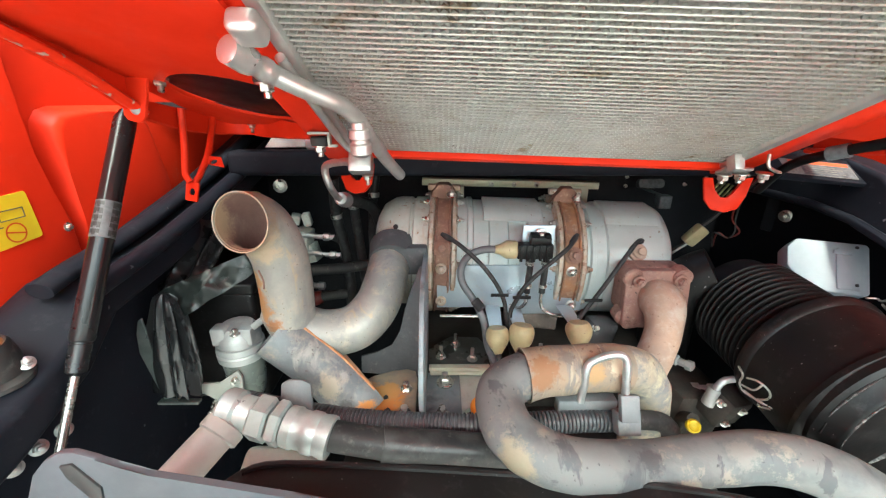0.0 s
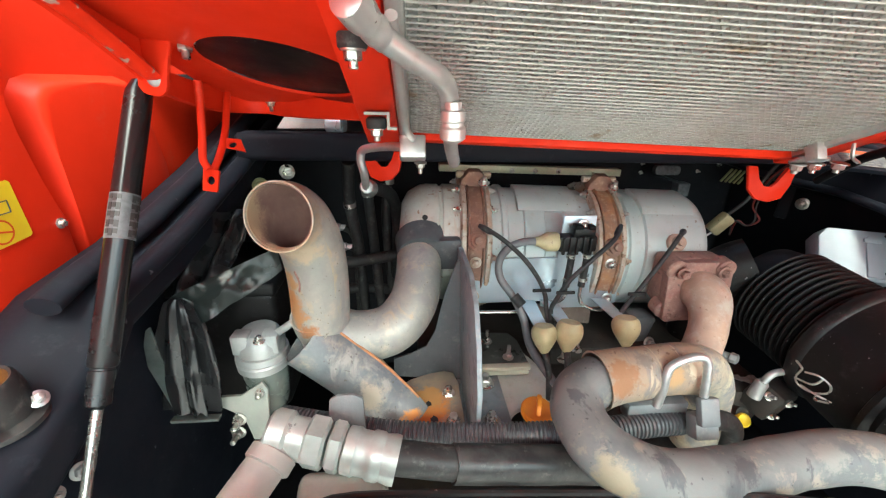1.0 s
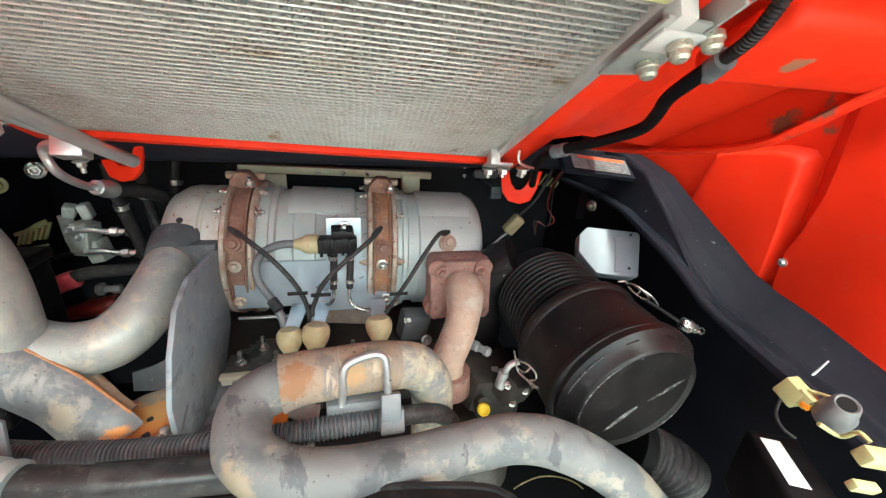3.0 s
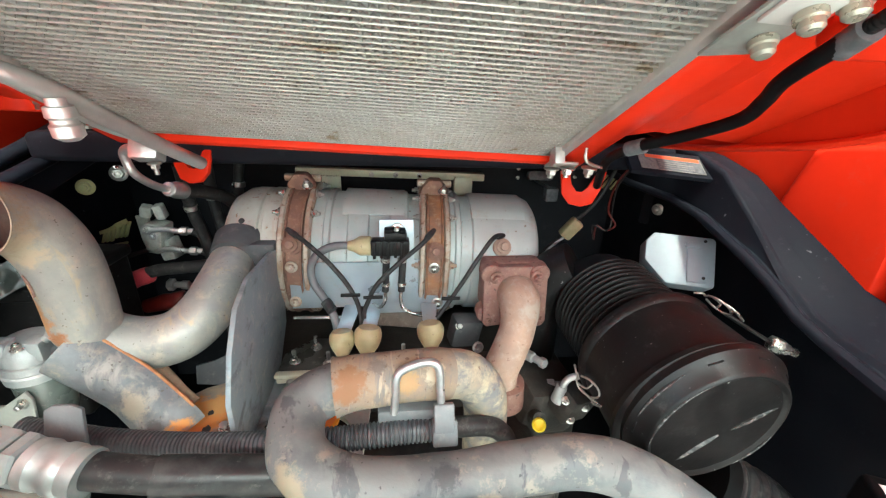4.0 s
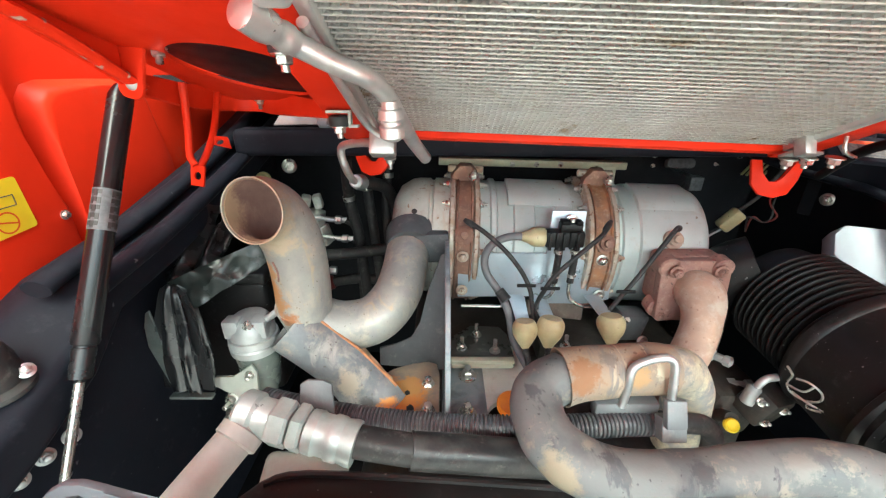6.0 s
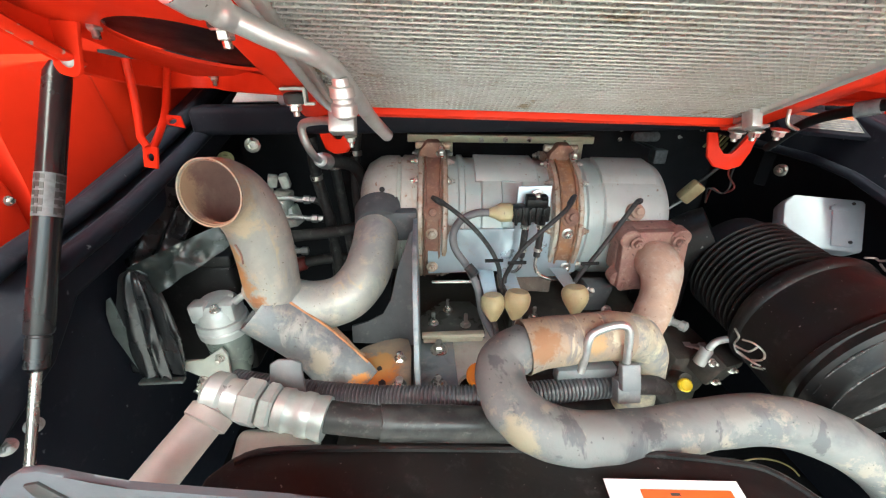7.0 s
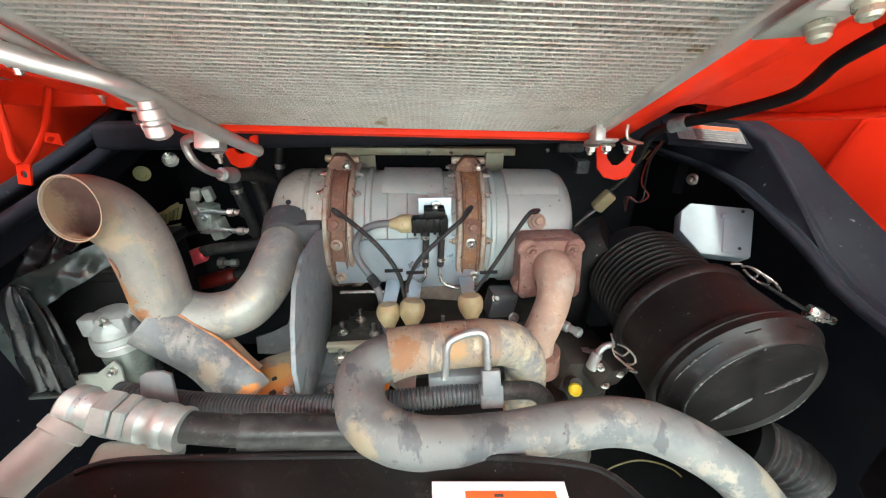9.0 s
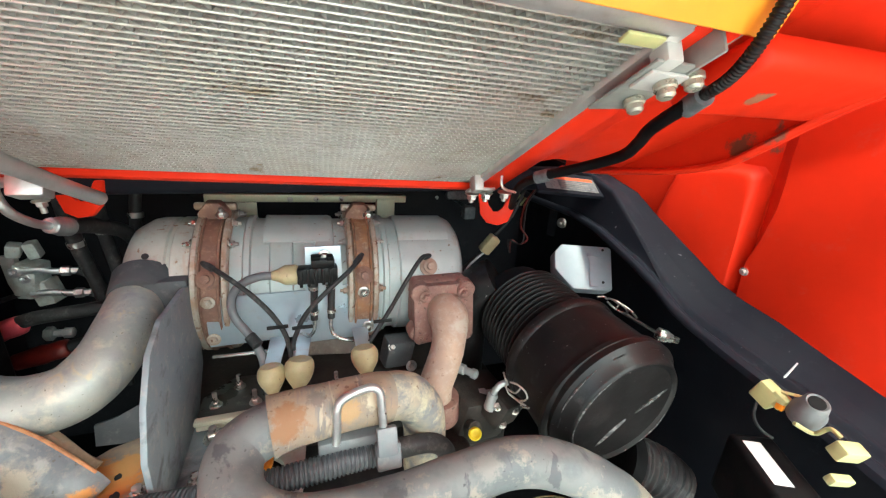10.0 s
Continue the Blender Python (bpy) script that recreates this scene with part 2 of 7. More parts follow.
core_alu = material("core_aluminium", (0.60, 0.585, 0.55), (0.49, 0.47, 0.43), 9.0, 0.48, metal=0.6, bump=0.1, dust=(0.34, 0.29, 0.21), dust_amount=0.26, vary=0.06, streaks=[((0.30, 0.22, 0.13), (12, 22, 22), 0.61, 0.70)])
fin_alu = material("fin_aluminium", (0.78, 0.77, 0.74), (0.66, 0.64, 0.60), 11.0, 0.38, metal=0.75, bump=0.2, dust=(0.34, 0.27, 0.17), dust_amount=0.24, streaks=[((0.30, 0.215, 0.125), (12, 22, 22), 0.60, 0.69)])
core_back = material("core_back", (0.50, 0.48, 0.44), (0.38, 0.35, 0.31), 12.0, 0.8)
# bracket_grey made much paler; stands in for light under the canister
bracket_light = material("bracket_light", (0.74, 0.76, 0.69), (0.64, 0.66, 0.60), 16.0, 0.5, bump=0.12, dust=(0.46, 0.42, 0.34), dust_amount=0.2)
strut_grey = material("strut_black", (0.007, 0.007, 0.008), (0.011, 0.011, 0.012), 16.0, 0.20, bump=0.02, spec=0.4)
beige = material("beige_plate", (0.60, 0.58, 0.42), (0.50, 0.49, 0.38), 16.0, 0.5, bump=0.1)
carrier_zinc = material("carrier_zinc", (0.70, 0.72, 0.52), (0.58, 0.60, 0.44), 18.0, 0.42, metal=0.1, bump=0.1, dust=(0.50, 0.46, 0.34), dust_amount=0.2)
bracket_grey = material("bracket_grey", (0.36, 0.38, 0.34), (0.27, 0.285, 0.26), 16.0, 0.5, bump=0.12, dust=(0.36, 0.34, 0.28), dust_amount=0.2)
dark_green = material("dark_cover", (0.045, 0.05, 0.045), (0.075, 0.08, 0.072), 18.0, 0.3, bump=0.08, dust=(0.3, 0.3, 0.27), dust_amount=0.12)
oily = material("engine_dark", (0.030, 0.028, 0.026), (0.055, 0.051, 0.045), 22.0, 0.5, bump=0.4, dust=(0.09, 0.08, 0.065), dust_amount=0.2, spec=0.2)
pale_grey = material("pale_grey", (0.37, 0.42, 0.45), (0.32, 0.365, 0.395), 12.0, 0.45, bump=0.05)
fitting_white = material("zinc_fitting", (0.46, 0.52, 0.50), (0.35, 0.395, 0.38), 26.0, 0.38, metal=0.45, bump=0.15, dust=(0.42, 0.38, 0.33), dust_amount=0.14, vary=0.06)
white_pipe = material("white_pipe", (0.38, 0.355, 0.335), (0.31, 0.295, 0.275), 16.0, 0.45, bump=0.1, dust=(0.36, 0.28, 0.24), dust_amount=0.16)
galv = material("galvanised", (0.56, 0.57, 0.56), (0.40, 0.415, 0.41), 34.0, 0.36, metal=0.7, bump=0.1)
clear_plastic = material("filter_bowl", (0.16, 0.18, 0.16), (0.10, 0.115, 0.105), 20.0, 0.25, bump=0.05, coat=0.4)
valve_zinc = material("valve_zinc", (0.62, 0.66, 0.60), (0.46, 0.49, 0.44), 40.0, 0.45, metal=0.1, bump=0.2, dust=(0.34, 0.31, 0.25), dust_amount=0.25)
cast_alu = material("cast_aluminium", (0.42, 0.43, 0.42), (0.34, 0.35, 0.34), 26.0, 0.5, metal=0.4, bump=0.3)
amber = material("amber_plastic", (0.47, 0.41, 0.23), (0.36, 0.31, 0.165), 34.0, 0.45, bump=0.1, dust=(0.34, 0.27, 0.17), dust_amount=0.25, pits=((0.16, 0.12, 0.07), 120.0, 0.70))
cream = material("cream_plastic", (0.47, 0.47, 0.21), (0.38, 0.38, 0.18), 24.0, 0.4, bump=0.05)
orange_plastic = material("orange_plastic", (0.85, 0.30, 0.015), (0.72, 0.24, 0.012), 18.0, 0.4, bump=0.05)
sunlit_orange = material("sunlit_orange", (0.90, 0.36, 0.03), (0.85, 0.32, 0.02), 8.0, 0.4, bump=0.03)
yellow = material("yellow_plastic", (0.85, 0.66, 0.02), (0.76, 0.58, 0.02), 20.0, 0.45, bump=0.05)
red_rubber = material("red_boot", (0.86, 0.12, 0.15), (0.72, 0.08, 0.10), 30.0, 0.4, bump=0.1)
worn_film = material("worn_film", (0.26, 0.255, 0.235), (0.16, 0.16, 0.15), 40.0, 0.6, bump=0.05, dust=(0.10, 0.10, 0.10), dust_amount=0.25, crisp=0.5)
white_film = material("white_film", (0.58, 0.58, 0.58), (0.50, 0.50, 0.50), 10.0, 0.5, bump=0.02)
black_ink = material("black_ink", (0.02, 0.02, 0.02), (0.03, 0.03, 0.03), 10.0, 0.5, bump=0.0)
orange_ink = material("orange_ink", (0.66, 0.085, 0.012), (0.60, 0.075, 0.012), 10.0, 0.5, bump=0.0)
label_grey = material("label_grey", (0.13, 0.14, 0.15), (0.07, 0.075, 0.08), 90.0, 0.5, bump=0.0)
steel_rod = material("steel_rod", (0.55, 0.53, 0.50), (0.45, 0.43, 0.40), 20.0, 0.2, metal=0.9, bump=0.03)
white_tie = material("white_tie", (0.75, 0.75, 0.74), (0.6, 0.6, 0.6), 20.0, 0.5, bump=0.0)
earth = material("yard_ground", (0.46, 0.44, 0.41), (0.38, 0.365, 0.34), 0.8, 0.9, bump=0.3, fine=40.0, dust=(0.52, 0.49, 0.45), dust_amount=0.3)


# ---- building blocks ----
ROOT = {}


def thing(name, at, label, category, group="", kind=""):
    ob = new(name)
    ob.empty_display_size = 0.03
    ob.location = at
    ROOT[ob.name] = Vector(at)
    return tagged(ob, label, category, group, kind)


def finish(bm, name, mat, smooth=True):
    me = bpy.data.meshes.new(name)
    bmesh.ops.recalc_face_normals(bm, faces=bm.faces[:])
    bm.to_mesh(me)
    bm.free()
    me.materials.append(mat)
    if smooth:
        me.polygons.foreach_set("use_smooth", [True] * len(me.polygons))
        me.set_sharp_from_angle(angle=radians(38))
    return me


def part(name, bm, mat, parent, label="", smooth=True):
    """Links a bmesh in world metres as one mesh under a thing or a part."""
    base = ROOT[parent.name]
    bm.transform(Matrix.Translation(-base))
    ob = new(name, finish(bm, name, mat, smooth))
    ob.parent = parent
    ROOT[ob.name] = base
    return tagged(ob, label)


def structure(name, bm, mat, label, category, smooth=True):
    ob = new(name, finish(bm, name, mat, smooth))
    ROOT[ob.name] = Vector((0, 0, 0))
    return tagged(ob, label, category, kind="structure")


def lone(name, bm, mat, label, category, group="", smooth=True):
    ob = new(name, finish(bm, name, mat, smooth))
    ROOT[ob.name] = Vector((0, 0, 0))
    return tagged(ob, label, category, group)


def basis(z, x=None):
    z = Vector(z).normalized()
    x = Vector(x) if x is not None else (Vector((1, 0, 0)) if abs(z.x) < 0.8 else Vector((0, 1, 0)))
    x = (x - z * x.dot(z)).normalized()
    return Matrix((x, z.cross(x), z)).transposed().to_4x4()


def smooth_path(points, steps=8):
    """A curve through the points, rounded at each of them."""
    p = [Vector(q) for q in points]
    if len(p) == 2:
        return [p[0].lerp(p[1], i / steps) for i in range(steps + 1)]
    out = []
    for i in range(len(p) - 1):
        a, b, c, d = p[max(i - 1, 0)], p[i], p[i + 1], p[min(i + 2, len(p) - 1)]
        for k in range(steps):
            s = k / steps
            out.append(0.5 * (2 * b + (c - a) * s + (2 * a - 5 * b + 4 * c - d) * s * s + (3 * b - a - 3 * c + d) * s ** 3))
    out.append(p[-1])
    return out


def sweep(bm, points, radius, seg=20, steps=8, wall=0.0, shape=None, flat=1.0, bumpy=0.0):
    """A round tube along the points. wall > 0: open, with an inner skin. shape(u): radius factor along it. flat: squash. bumpy: uneven skin."""
    path = smooth_path(points, steps) if steps else [Vector(q) for q in points]
    n = len(path)
    tangent = [(path[min(i + 1, n - 1)] - path[max(i - 1, 0)]).normalized() for i in range(n)]
    up = basis(tangent[0]).to_3x3().col[0].copy()
    rings = []
    for i in range(n):
        up = (up - tangent[i] * up.dot(tangent[i])).normalized()
        side = tangent[i].cross(up)
        rings.append((path[i], up.copy(), side))
    loops = []

    def ring(i, r):
        c, a, b = rings[i]
        k = shape(i / (n - 1)) if shape else 1.0
        row = []
        for j in range(seg):
            t = 2 * math.pi * j / seg
            w = 1.0 + (bumpy * noise.noise((c + a * math.cos(t) * 0.05 + b * math.sin(t) * 0.05) * 28.0) if bumpy else 0.0)
            row.append(bm.verts.new(c + (a * math.cos(t) + b * math.sin(t) * flat) * r * k * w))
        loops.append(row)

    for i in range(n):
        ring(i, radius)
    if wall:
        for i in reversed(range(n)):
            ring(i, radius - wall)
    for a, b in zip(loops, loops[1:]):
        for j in range(seg):
            bm.faces.new((a[j], a[(j + 1) % seg], b[(j + 1) % seg], b[j]))
    if wall:
        a, b = loops[-1], loops[0]
        for j in range(seg):
            bm.faces.new((a[j], a[(j + 1) % seg], b[(j + 1) % seg], b[j]))
    else:
        bm.faces.new(loops[0])
        bm.faces.new(list(reversed(loops[-1])))
    return bm


def lathe(bm, profile, origin, axis, seg=40, turn=None):
    """A turned body: profile rows of (distance along the axis, radius)."""
    m = Matrix.Translation(origin) @ basis(axis, turn)
    rows = []
    for a, r in profile:
        rows.append([bm.verts.new(m @ Vector((r * math.cos(2 * math.pi * j / seg), r * math.sin(2 * math.pi * j / seg), a))) for j in range(seg)])
    for a, b in zip(rows, rows[1:]):
        for j in range(seg):
            bm.faces.new((a[j], a[(j + 1) % seg], b[(j + 1) % seg], b[j]))
    bm.faces.new(list(reversed(rows[0])))
    bm.faces.new(rows[-1])
    return bm


def block(bm, centre, size, turn=None, bevel=0.0, segs=2):
    m = Matrix.Translation(centre) @ (turn.to_4x4() if turn is not None else Matrix.Identity(4))
    made = bmesh.ops.create_cube(bm, size=1.0, matrix=m @ Matrix.Diagonal((*size, 1)))["verts"]
    if bevel:
        edges = {e for v in made for e in v.link_edges}
        bmesh.ops.bevel(bm, geom=list(edges), offset=bevel, segments=segs, affect="EDGES", profile=0.5)
    return bm


def sheet(bm, outline, origin, u, v, thick, bevel=0.0, hole=None):
    """A flat plate: an outline in the (u, v) plane at origin, thick along u x v. hole: (centre u, v, radius, squash), cut through."""
    u, v = Vector(u).normalized(), Vector(v)
    v = (v - u * v.dot(u)).normalized()
    w = u.cross(v)
    o = Vector(origin)
    put = lambda a, b, c: bm.verts.new(o + u * a + v * b + w * c)
    if hole is None:
        low = [put(a, b, -thick / 2) for a, b in outline]
        top = [put(a, b, thick / 2) for a, b in outline]
        faces = [bm.faces.new(low), bm.faces.new(list(reversed(top)))]
        for i in range(len(low)):
            j = (i + 1) % len(low)
            faces.append(bm.faces.new((low[i], top[i], top[j], low[j])))
        if bevel:
            edges = {e for f in faces for e in f.edges}
            bmesh.ops.bevel(bm, geom=list(edges), offset=bevel, segments=2, affect="EDGES", profile=0.5)
        return bm
    hu, hv, hr, hs = hole
    n = 64
    corners = [Vector(p) for p in outline]

    def rim(angle):
        d = Vector((math.cos(angle), math.sin(angle)))
        best = None
        for a, b in zip(corners, corners[1:] + corners[:1]):
            e = b - a
            den = d.x * e.y - d.y * e.x
            if abs(den) < 1e-9:
                continue
            q = a - Vector((hu, hv))
            t = (q.x * e.y - q.y * e.x) / den
            s = (q.x * d.y - q.y * d.x) / den
            if t > 0 and -1e-6 <= s <= 1 + 1e-6 and (best is None or t < best):
                best = t
        return hu + d.x * best, hv + d.y * best

    angles = sorted([2 * math.pi * i / n for i in range(n)] + [math.atan2(c.y - hv, c.x - hu) % (2 * math.pi) for c in corners])
    inner = [(hu + hr * math.cos(a), hv + hr * hs * math.sin(a)) for a in angles]
    outer = [rim(a) for a in angles]
    il, it = [put(a, b, -thick / 2) for a, b in inner], [put(a, b, thick / 2) for a, b in inner]
    ol, ot = [put(a, b, -thick / 2) for a, b in outer], [put(a, b, thick / 2) for a, b in outer]
    for i in range(len(angles)):
        j = (i + 1) % len(angles)
        for quad in ((il[i], il[j], ol[j], ol[i]), (it[i], ot[i], ot[j], it[j]), (il[i], it[i], it[j], il[j]), (ol[i], ol[j], ot[j], ot[i])):
            try:
                bm.faces.new(quad)
            except ValueError:
                pass
    return bm


def rounded(w, h, r, n=4):
    """A rounded rectangle's outline about its middle."""
    out = []
    for cx, cy, a0 in ((w / 2 - r, h / 2 - r, 0), (-w / 2 + r, h / 2 - r, 90), (-w / 2 + r, -h / 2 + r, 180), (w / 2 - r, -h / 2 + r, 270)):
        for i in range(n + 1):
            a = radians(a0 + 90 * i / n)
            out.append((cx + r * math.cos(a), cy + r * math.sin(a)))
    return out


BOLTS = {}


def bolt_mesh(size, stud, mat, washer=True):
    key = (size, stud, mat.name, washer)
    if key not in BOLTS:
        bm = bmesh.new()
        z = 0.0
        if washer:
            lathe(bm, [(0, size * 0.82), (size * 0.10, size * 0.82), (size * 0.16, size * 0.74)], (0, 0, 0), (0, 0, 1), 20)
            z = size * 0.14
        lathe(bm, [(z, size * 0.56), (z + size * 0.48, size * 0.56), (z + size * 0.58, size * 0.46)], (0, 0, 0), (0, 0, 1), 6)
        if stud:
            lathe(bm, [(z, size * 0.30), (z + size * 0.5 + stud, size * 0.30), (z + size * 0.56 + stud, size * 0.22)], (0, 0, 0), (0, 0, 1), 14)
        BOLTS[key] = finish(bm, "bolt", mat)
    return BOLTS[key]


def bolt(parent, at, axis, size=0.016, stud=0.0, mat=None, washer=True, name="bolt"):
    ob = new(name, bolt_mesh(size, stud, mat or zinc, washer))
    ob.matrix_basis = Matrix.Translation(Vector(at) - ROOT[parent.name]) @ basis(axis)
    ob.parent = parent
    return ob


def words(name, text, parent, origin, u, v, height, mat, length=None):
    """Raised lettering as a thin mesh."""
    cu = bpy.data.curves.new("lettering", "FONT")
    cu.body, cu.size, cu.extrude = text, 1.0, 0.0
    tmp = bpy.data.objects.new("lettering", cu)
    scene.collection.objects.link(tmp)
    bpy.context.view_layer.update()
    me = bpy.data.meshes.new_from_object(tmp.evaluated_get(bpy.context.evaluated_depsgraph_get()))
    bpy.data.objects.remove(tmp)
    u, v = Vector(u).normalized(), Vector(v).normalized()
    wide = max(q.co.x for q in me.vertices) or 1.0
    kx = (length / wide) if length else height / 0.7
    m = Matrix.Translation(Vector(origin) - ROOT[parent.name]) @ Matrix((u, v, u.cross(v))).transposed().to_4x4() @ Matrix.Diagonal((kx, height / 0.7, 1, 1))
    me.transform(m)
    me.materials.clear()
    me.materials.append(mat)
    ob = new(name, me)
    ob.parent = parent
    return ob


def film(bm, w, h, origin, u, v, lift=0.0006):
    """A thin printed film or bar lying on a surface, its lower left corner at origin."""
    return sheet(bm, [(0, 0), (w, 0), (w, h), (0, h)], Vector(origin) + Vector(u).normalized().cross(Vector(v).normalized()) * lift, u, v, 0.0006)


# ---- setting: yard ground and the machine's engine bay shell ----
# unseen ground, kept pale so it throws light up under the hood
bm = bmesh.new()
bmesh.ops.create_grid(bm, x_segments=8, y_segments=8, size=400.0)
structure("ground", bm, earth, "unseen ground round the machine, pale to bounce light up", "ground")

MID = 0.165
LEFT, RIGHT, BACK, BOTTOM = -0.545, 0.875, 1.16, 0.55


def side_wall(x, sign, name):
    # red steel side with a pressed inner panel
    bm = bmesh.new()
    block(bm, (x + sign * 0.02, 0.52, 0.90), (0.03, 1.35, 1.75))
    return structure(name, bm, red_paint, "bright red painted steel side of the machine", "body panel")


side_wall(LEFT - 0.024, -1, "wall_west")
side_wall(RIGHT + 0.024, 1, "wall_east")
# bulkhead, raised out of view to block light from behind the hood
bm = bmesh.new()
block(bm, (MID, BACK + 0.02, 1.10), (1.50, 0.04, 2.15))
structure("wall_north", bm, black_dark, "black painted bulkhead behind the engine", "bulkhead")
bm = bmesh.new()
block(bm, (MID, 0.62, BOTTOM), (1.50, 1.10, 0.04))
structure("floor", bm, black_deep, "belly plate under the engine, shade put into its deep black", "belly plate")


# unseen plate added to keep sky light off the back of the bay
bm = bmesh.new()
block(bm, (MID, 0.985, 1.452), (1.46, 0.35, 0.02))
structure("ceiling", bm, black_dark, "unseen black plate added to block sky light over the bay's back", "cowl plate")


def bay_side(x_out, x_in, rows, name):
    """Black lining below the sill: rows of (y, z at the outer wall, z at the inner edge)."""
    bm = bmesh.new()
    prev = None
    for y, zo, zi in rows:
        line = [bm.verts.new((x_out, y, zo)), bm.verts.new((x_out * 0.55 + x_in * 0.45, y, zo + 0.012)), bm.verts.new((x_in, y, zi)), bm.verts.new((x_in, y, zi - 0.05)), bm.verts.new((x_out * 0.75 + x_in * 0.25, y, zi - 0.09)), bm.verts.new((x_out * 0.75 + x_in * 0.25, y, 0.56)), bm.verts.new((x_out, y, 0.56))]
        if prev:
            for i in range(7):
                bm.faces.new((prev[i], prev[(i + 1) % 7], line[(i + 1) % 7], line[i]))
        else:
            bm.faces.new(line)
        prev = line
    bm.faces.new(list(reversed(prev)))
    edges = [e for e in bm.edges if min(v.co.z for v in e.verts) > 1.0 and abs(e.verts[0].co.y - e.verts[1].co.y) > 0.02]
    bmesh.ops.bevel(bm, geom=edges, offset=0.009, segments=3, affect="EDGES", profile=0.5)
    return structure(name, bm, black_paint, "black painted sill frame sloping along the engine bay", "sill frame")


bay_side(LEFT, -0.43, [(0.0, 1.12, 1.09), (0.30, 1.185, 1.165), (0.39, 1.215, 1.20), (0.45, 1.238, 1.25), (0.57, 1.252, 1.265), (0.80, 1.308, 1.315), (1.15, 1.42, 1.40)], "sill_west")
for rail_x, rows in ((-0.470, [(0.40, 1.252), (0.45, 1.262), (0.57, 1.279), (0.80, 1.332), (0.98, 1.388)]), (-0.425, [(0.42, 1.246), (0.57, 1.268), (0.80, 1.320), (0.98, 1.368)])):
    bm = bmesh.new()
    sweep(bm, [(rail_x, y, z) for y, z in rows], 0.016, 14, 6, flat=0.7)
    structure("sill_rail", bm, black_paint, "black painted rounded rail along the sill", "sill frame")


def sill_with_rail(x_out, x_ridge, x_in, rows, name):
    """Black sill of two levels: a sloping band at the wall with a ridge, and a lower rail inside it. Rows of (y, z wall, z ridge, z rail)."""
    bm = bmesh.new()
    prev = None
    for y, zo, zr, zi in rows:
        drop = min(zr - 0.008, zi)
        spots = [(x_out, zo), (x_out * 0.5 + x_ridge * 0.5, (zo + zr) / 2 - 0.006), (x_ridge + 0.008, zr - 0.001), (x_ridge, zr), (x_ridge - 0.005, zr - 0.006), (x_ridge - 0.009, drop), (x_in + 0.018, zi + 0.005), (x_in + 0.010, zi + 0.010), (x_in, zi + 0.006), (x_in - 0.002, zi - 0.004), (x_in + 0.012, zi - 0.010), (x_out - 0.014, zi - 0.020), (x_out - 0.014, 0.56), (x_out, 0.56)]
        line = [bm.verts.new((x, y, z)) for x, z in spots]
        k = len(line)
        if prev:
            for i in range(k):
                bm.faces.new((prev[i], prev[(i + 1) % k], line[(i + 1) % k], line[i]))
        else:
            bm.faces.new(line)
        prev = line
    bm.faces.new(list(reversed(prev)))
    edges = [e for e in bm.edges if min(v.co.z for v in e.verts) > 1.0 and abs(e.verts[0].co.y - e.verts[1].co.y) > 0.02]
    bmesh.ops.bevel(bm, geom=edges, offset=0.003, segments=2, affect="EDGES", profile=0.5)
    return structure(name, bm, black_paint, "black painted sill frame with a lower inner rail", "sill frame")


SILL_EAST = [(0.0, 1.100, 1.080, 1.070), (0.14, 1.132, 1.108, 1.098), (0.283, 1.167, 1.139, 1.128), (0.361, 1.188, 1.151, 1.142), (0.42, 1.198, 1.158, 1.154), (0.463, 1.208, 1.168, 1.166), (0.522, 1.240, 1.200, 1.196), (0.58, 1.268, 1.246, 1.218), (0.631, 1.294, 1.288, 1.234), (0.698, 1.332, 1.338, 1.254), (0.785, 1.355, 1.362, 1.264), (0.96, 1.380, 1.380, 1.264), (1.15, 1.40, 1.40, 1.28)]
sill_with_rail(RIGHT, 0.805, 0.765, SILL_EAST, "sill_east")

# added dark plate in front of the right lining; paints in the shade there
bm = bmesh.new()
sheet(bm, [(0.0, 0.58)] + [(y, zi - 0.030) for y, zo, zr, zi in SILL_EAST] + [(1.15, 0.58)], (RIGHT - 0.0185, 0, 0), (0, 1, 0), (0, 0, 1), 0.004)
structure("trim", bm, liner, "dark plate added to deepen the shade below the sill", "liner", smooth=False)

# cross beam over the engine
bm = bmesh.new()
block(bm, (MID, 0.812, 1.346), (1.20, 0.055, 0.050), bevel=0.012, segs=3)
structure("beam", bm, black_paint, "black steel cross beam over the engine", "beam")

# ---- hood, raised above the bay ----
hood = thing("hood", (MID, 0.75, 1.36), "bright red raised steel engine hood, scuffed edges", "hood")


# left tray plate with the round air opening
o = Vector((-0.262, 0.545, 1.464))
u, v = Vector((1, 0, -0.12)), Vector((0, -1.0, 0.29))
bm = bmesh.new()
sheet(bm, [(-0.14, -0.20), (0.085, -0.085), (0.10, 0.30), (-0.14, 0.30)], o, u, v, 0.004, hole=(0.0, 0.0, 0.088, 1.0))
part("tray_plate", bm, red_paint, hood)
bm = bmesh.new()
n_up = u.normalized().cross(v.normalized())
n_up = n_up if n_up.z > 0 else -n_up
lathe(bm, [(0, 0.088), (0.001, 0.094), (0.05, 0.10), (0.052, 0.02)], o + n_up * 0.004, n_up, 40)
part("air_duct", bm, black_plastic, hood, "dark air duct behind the round opening")
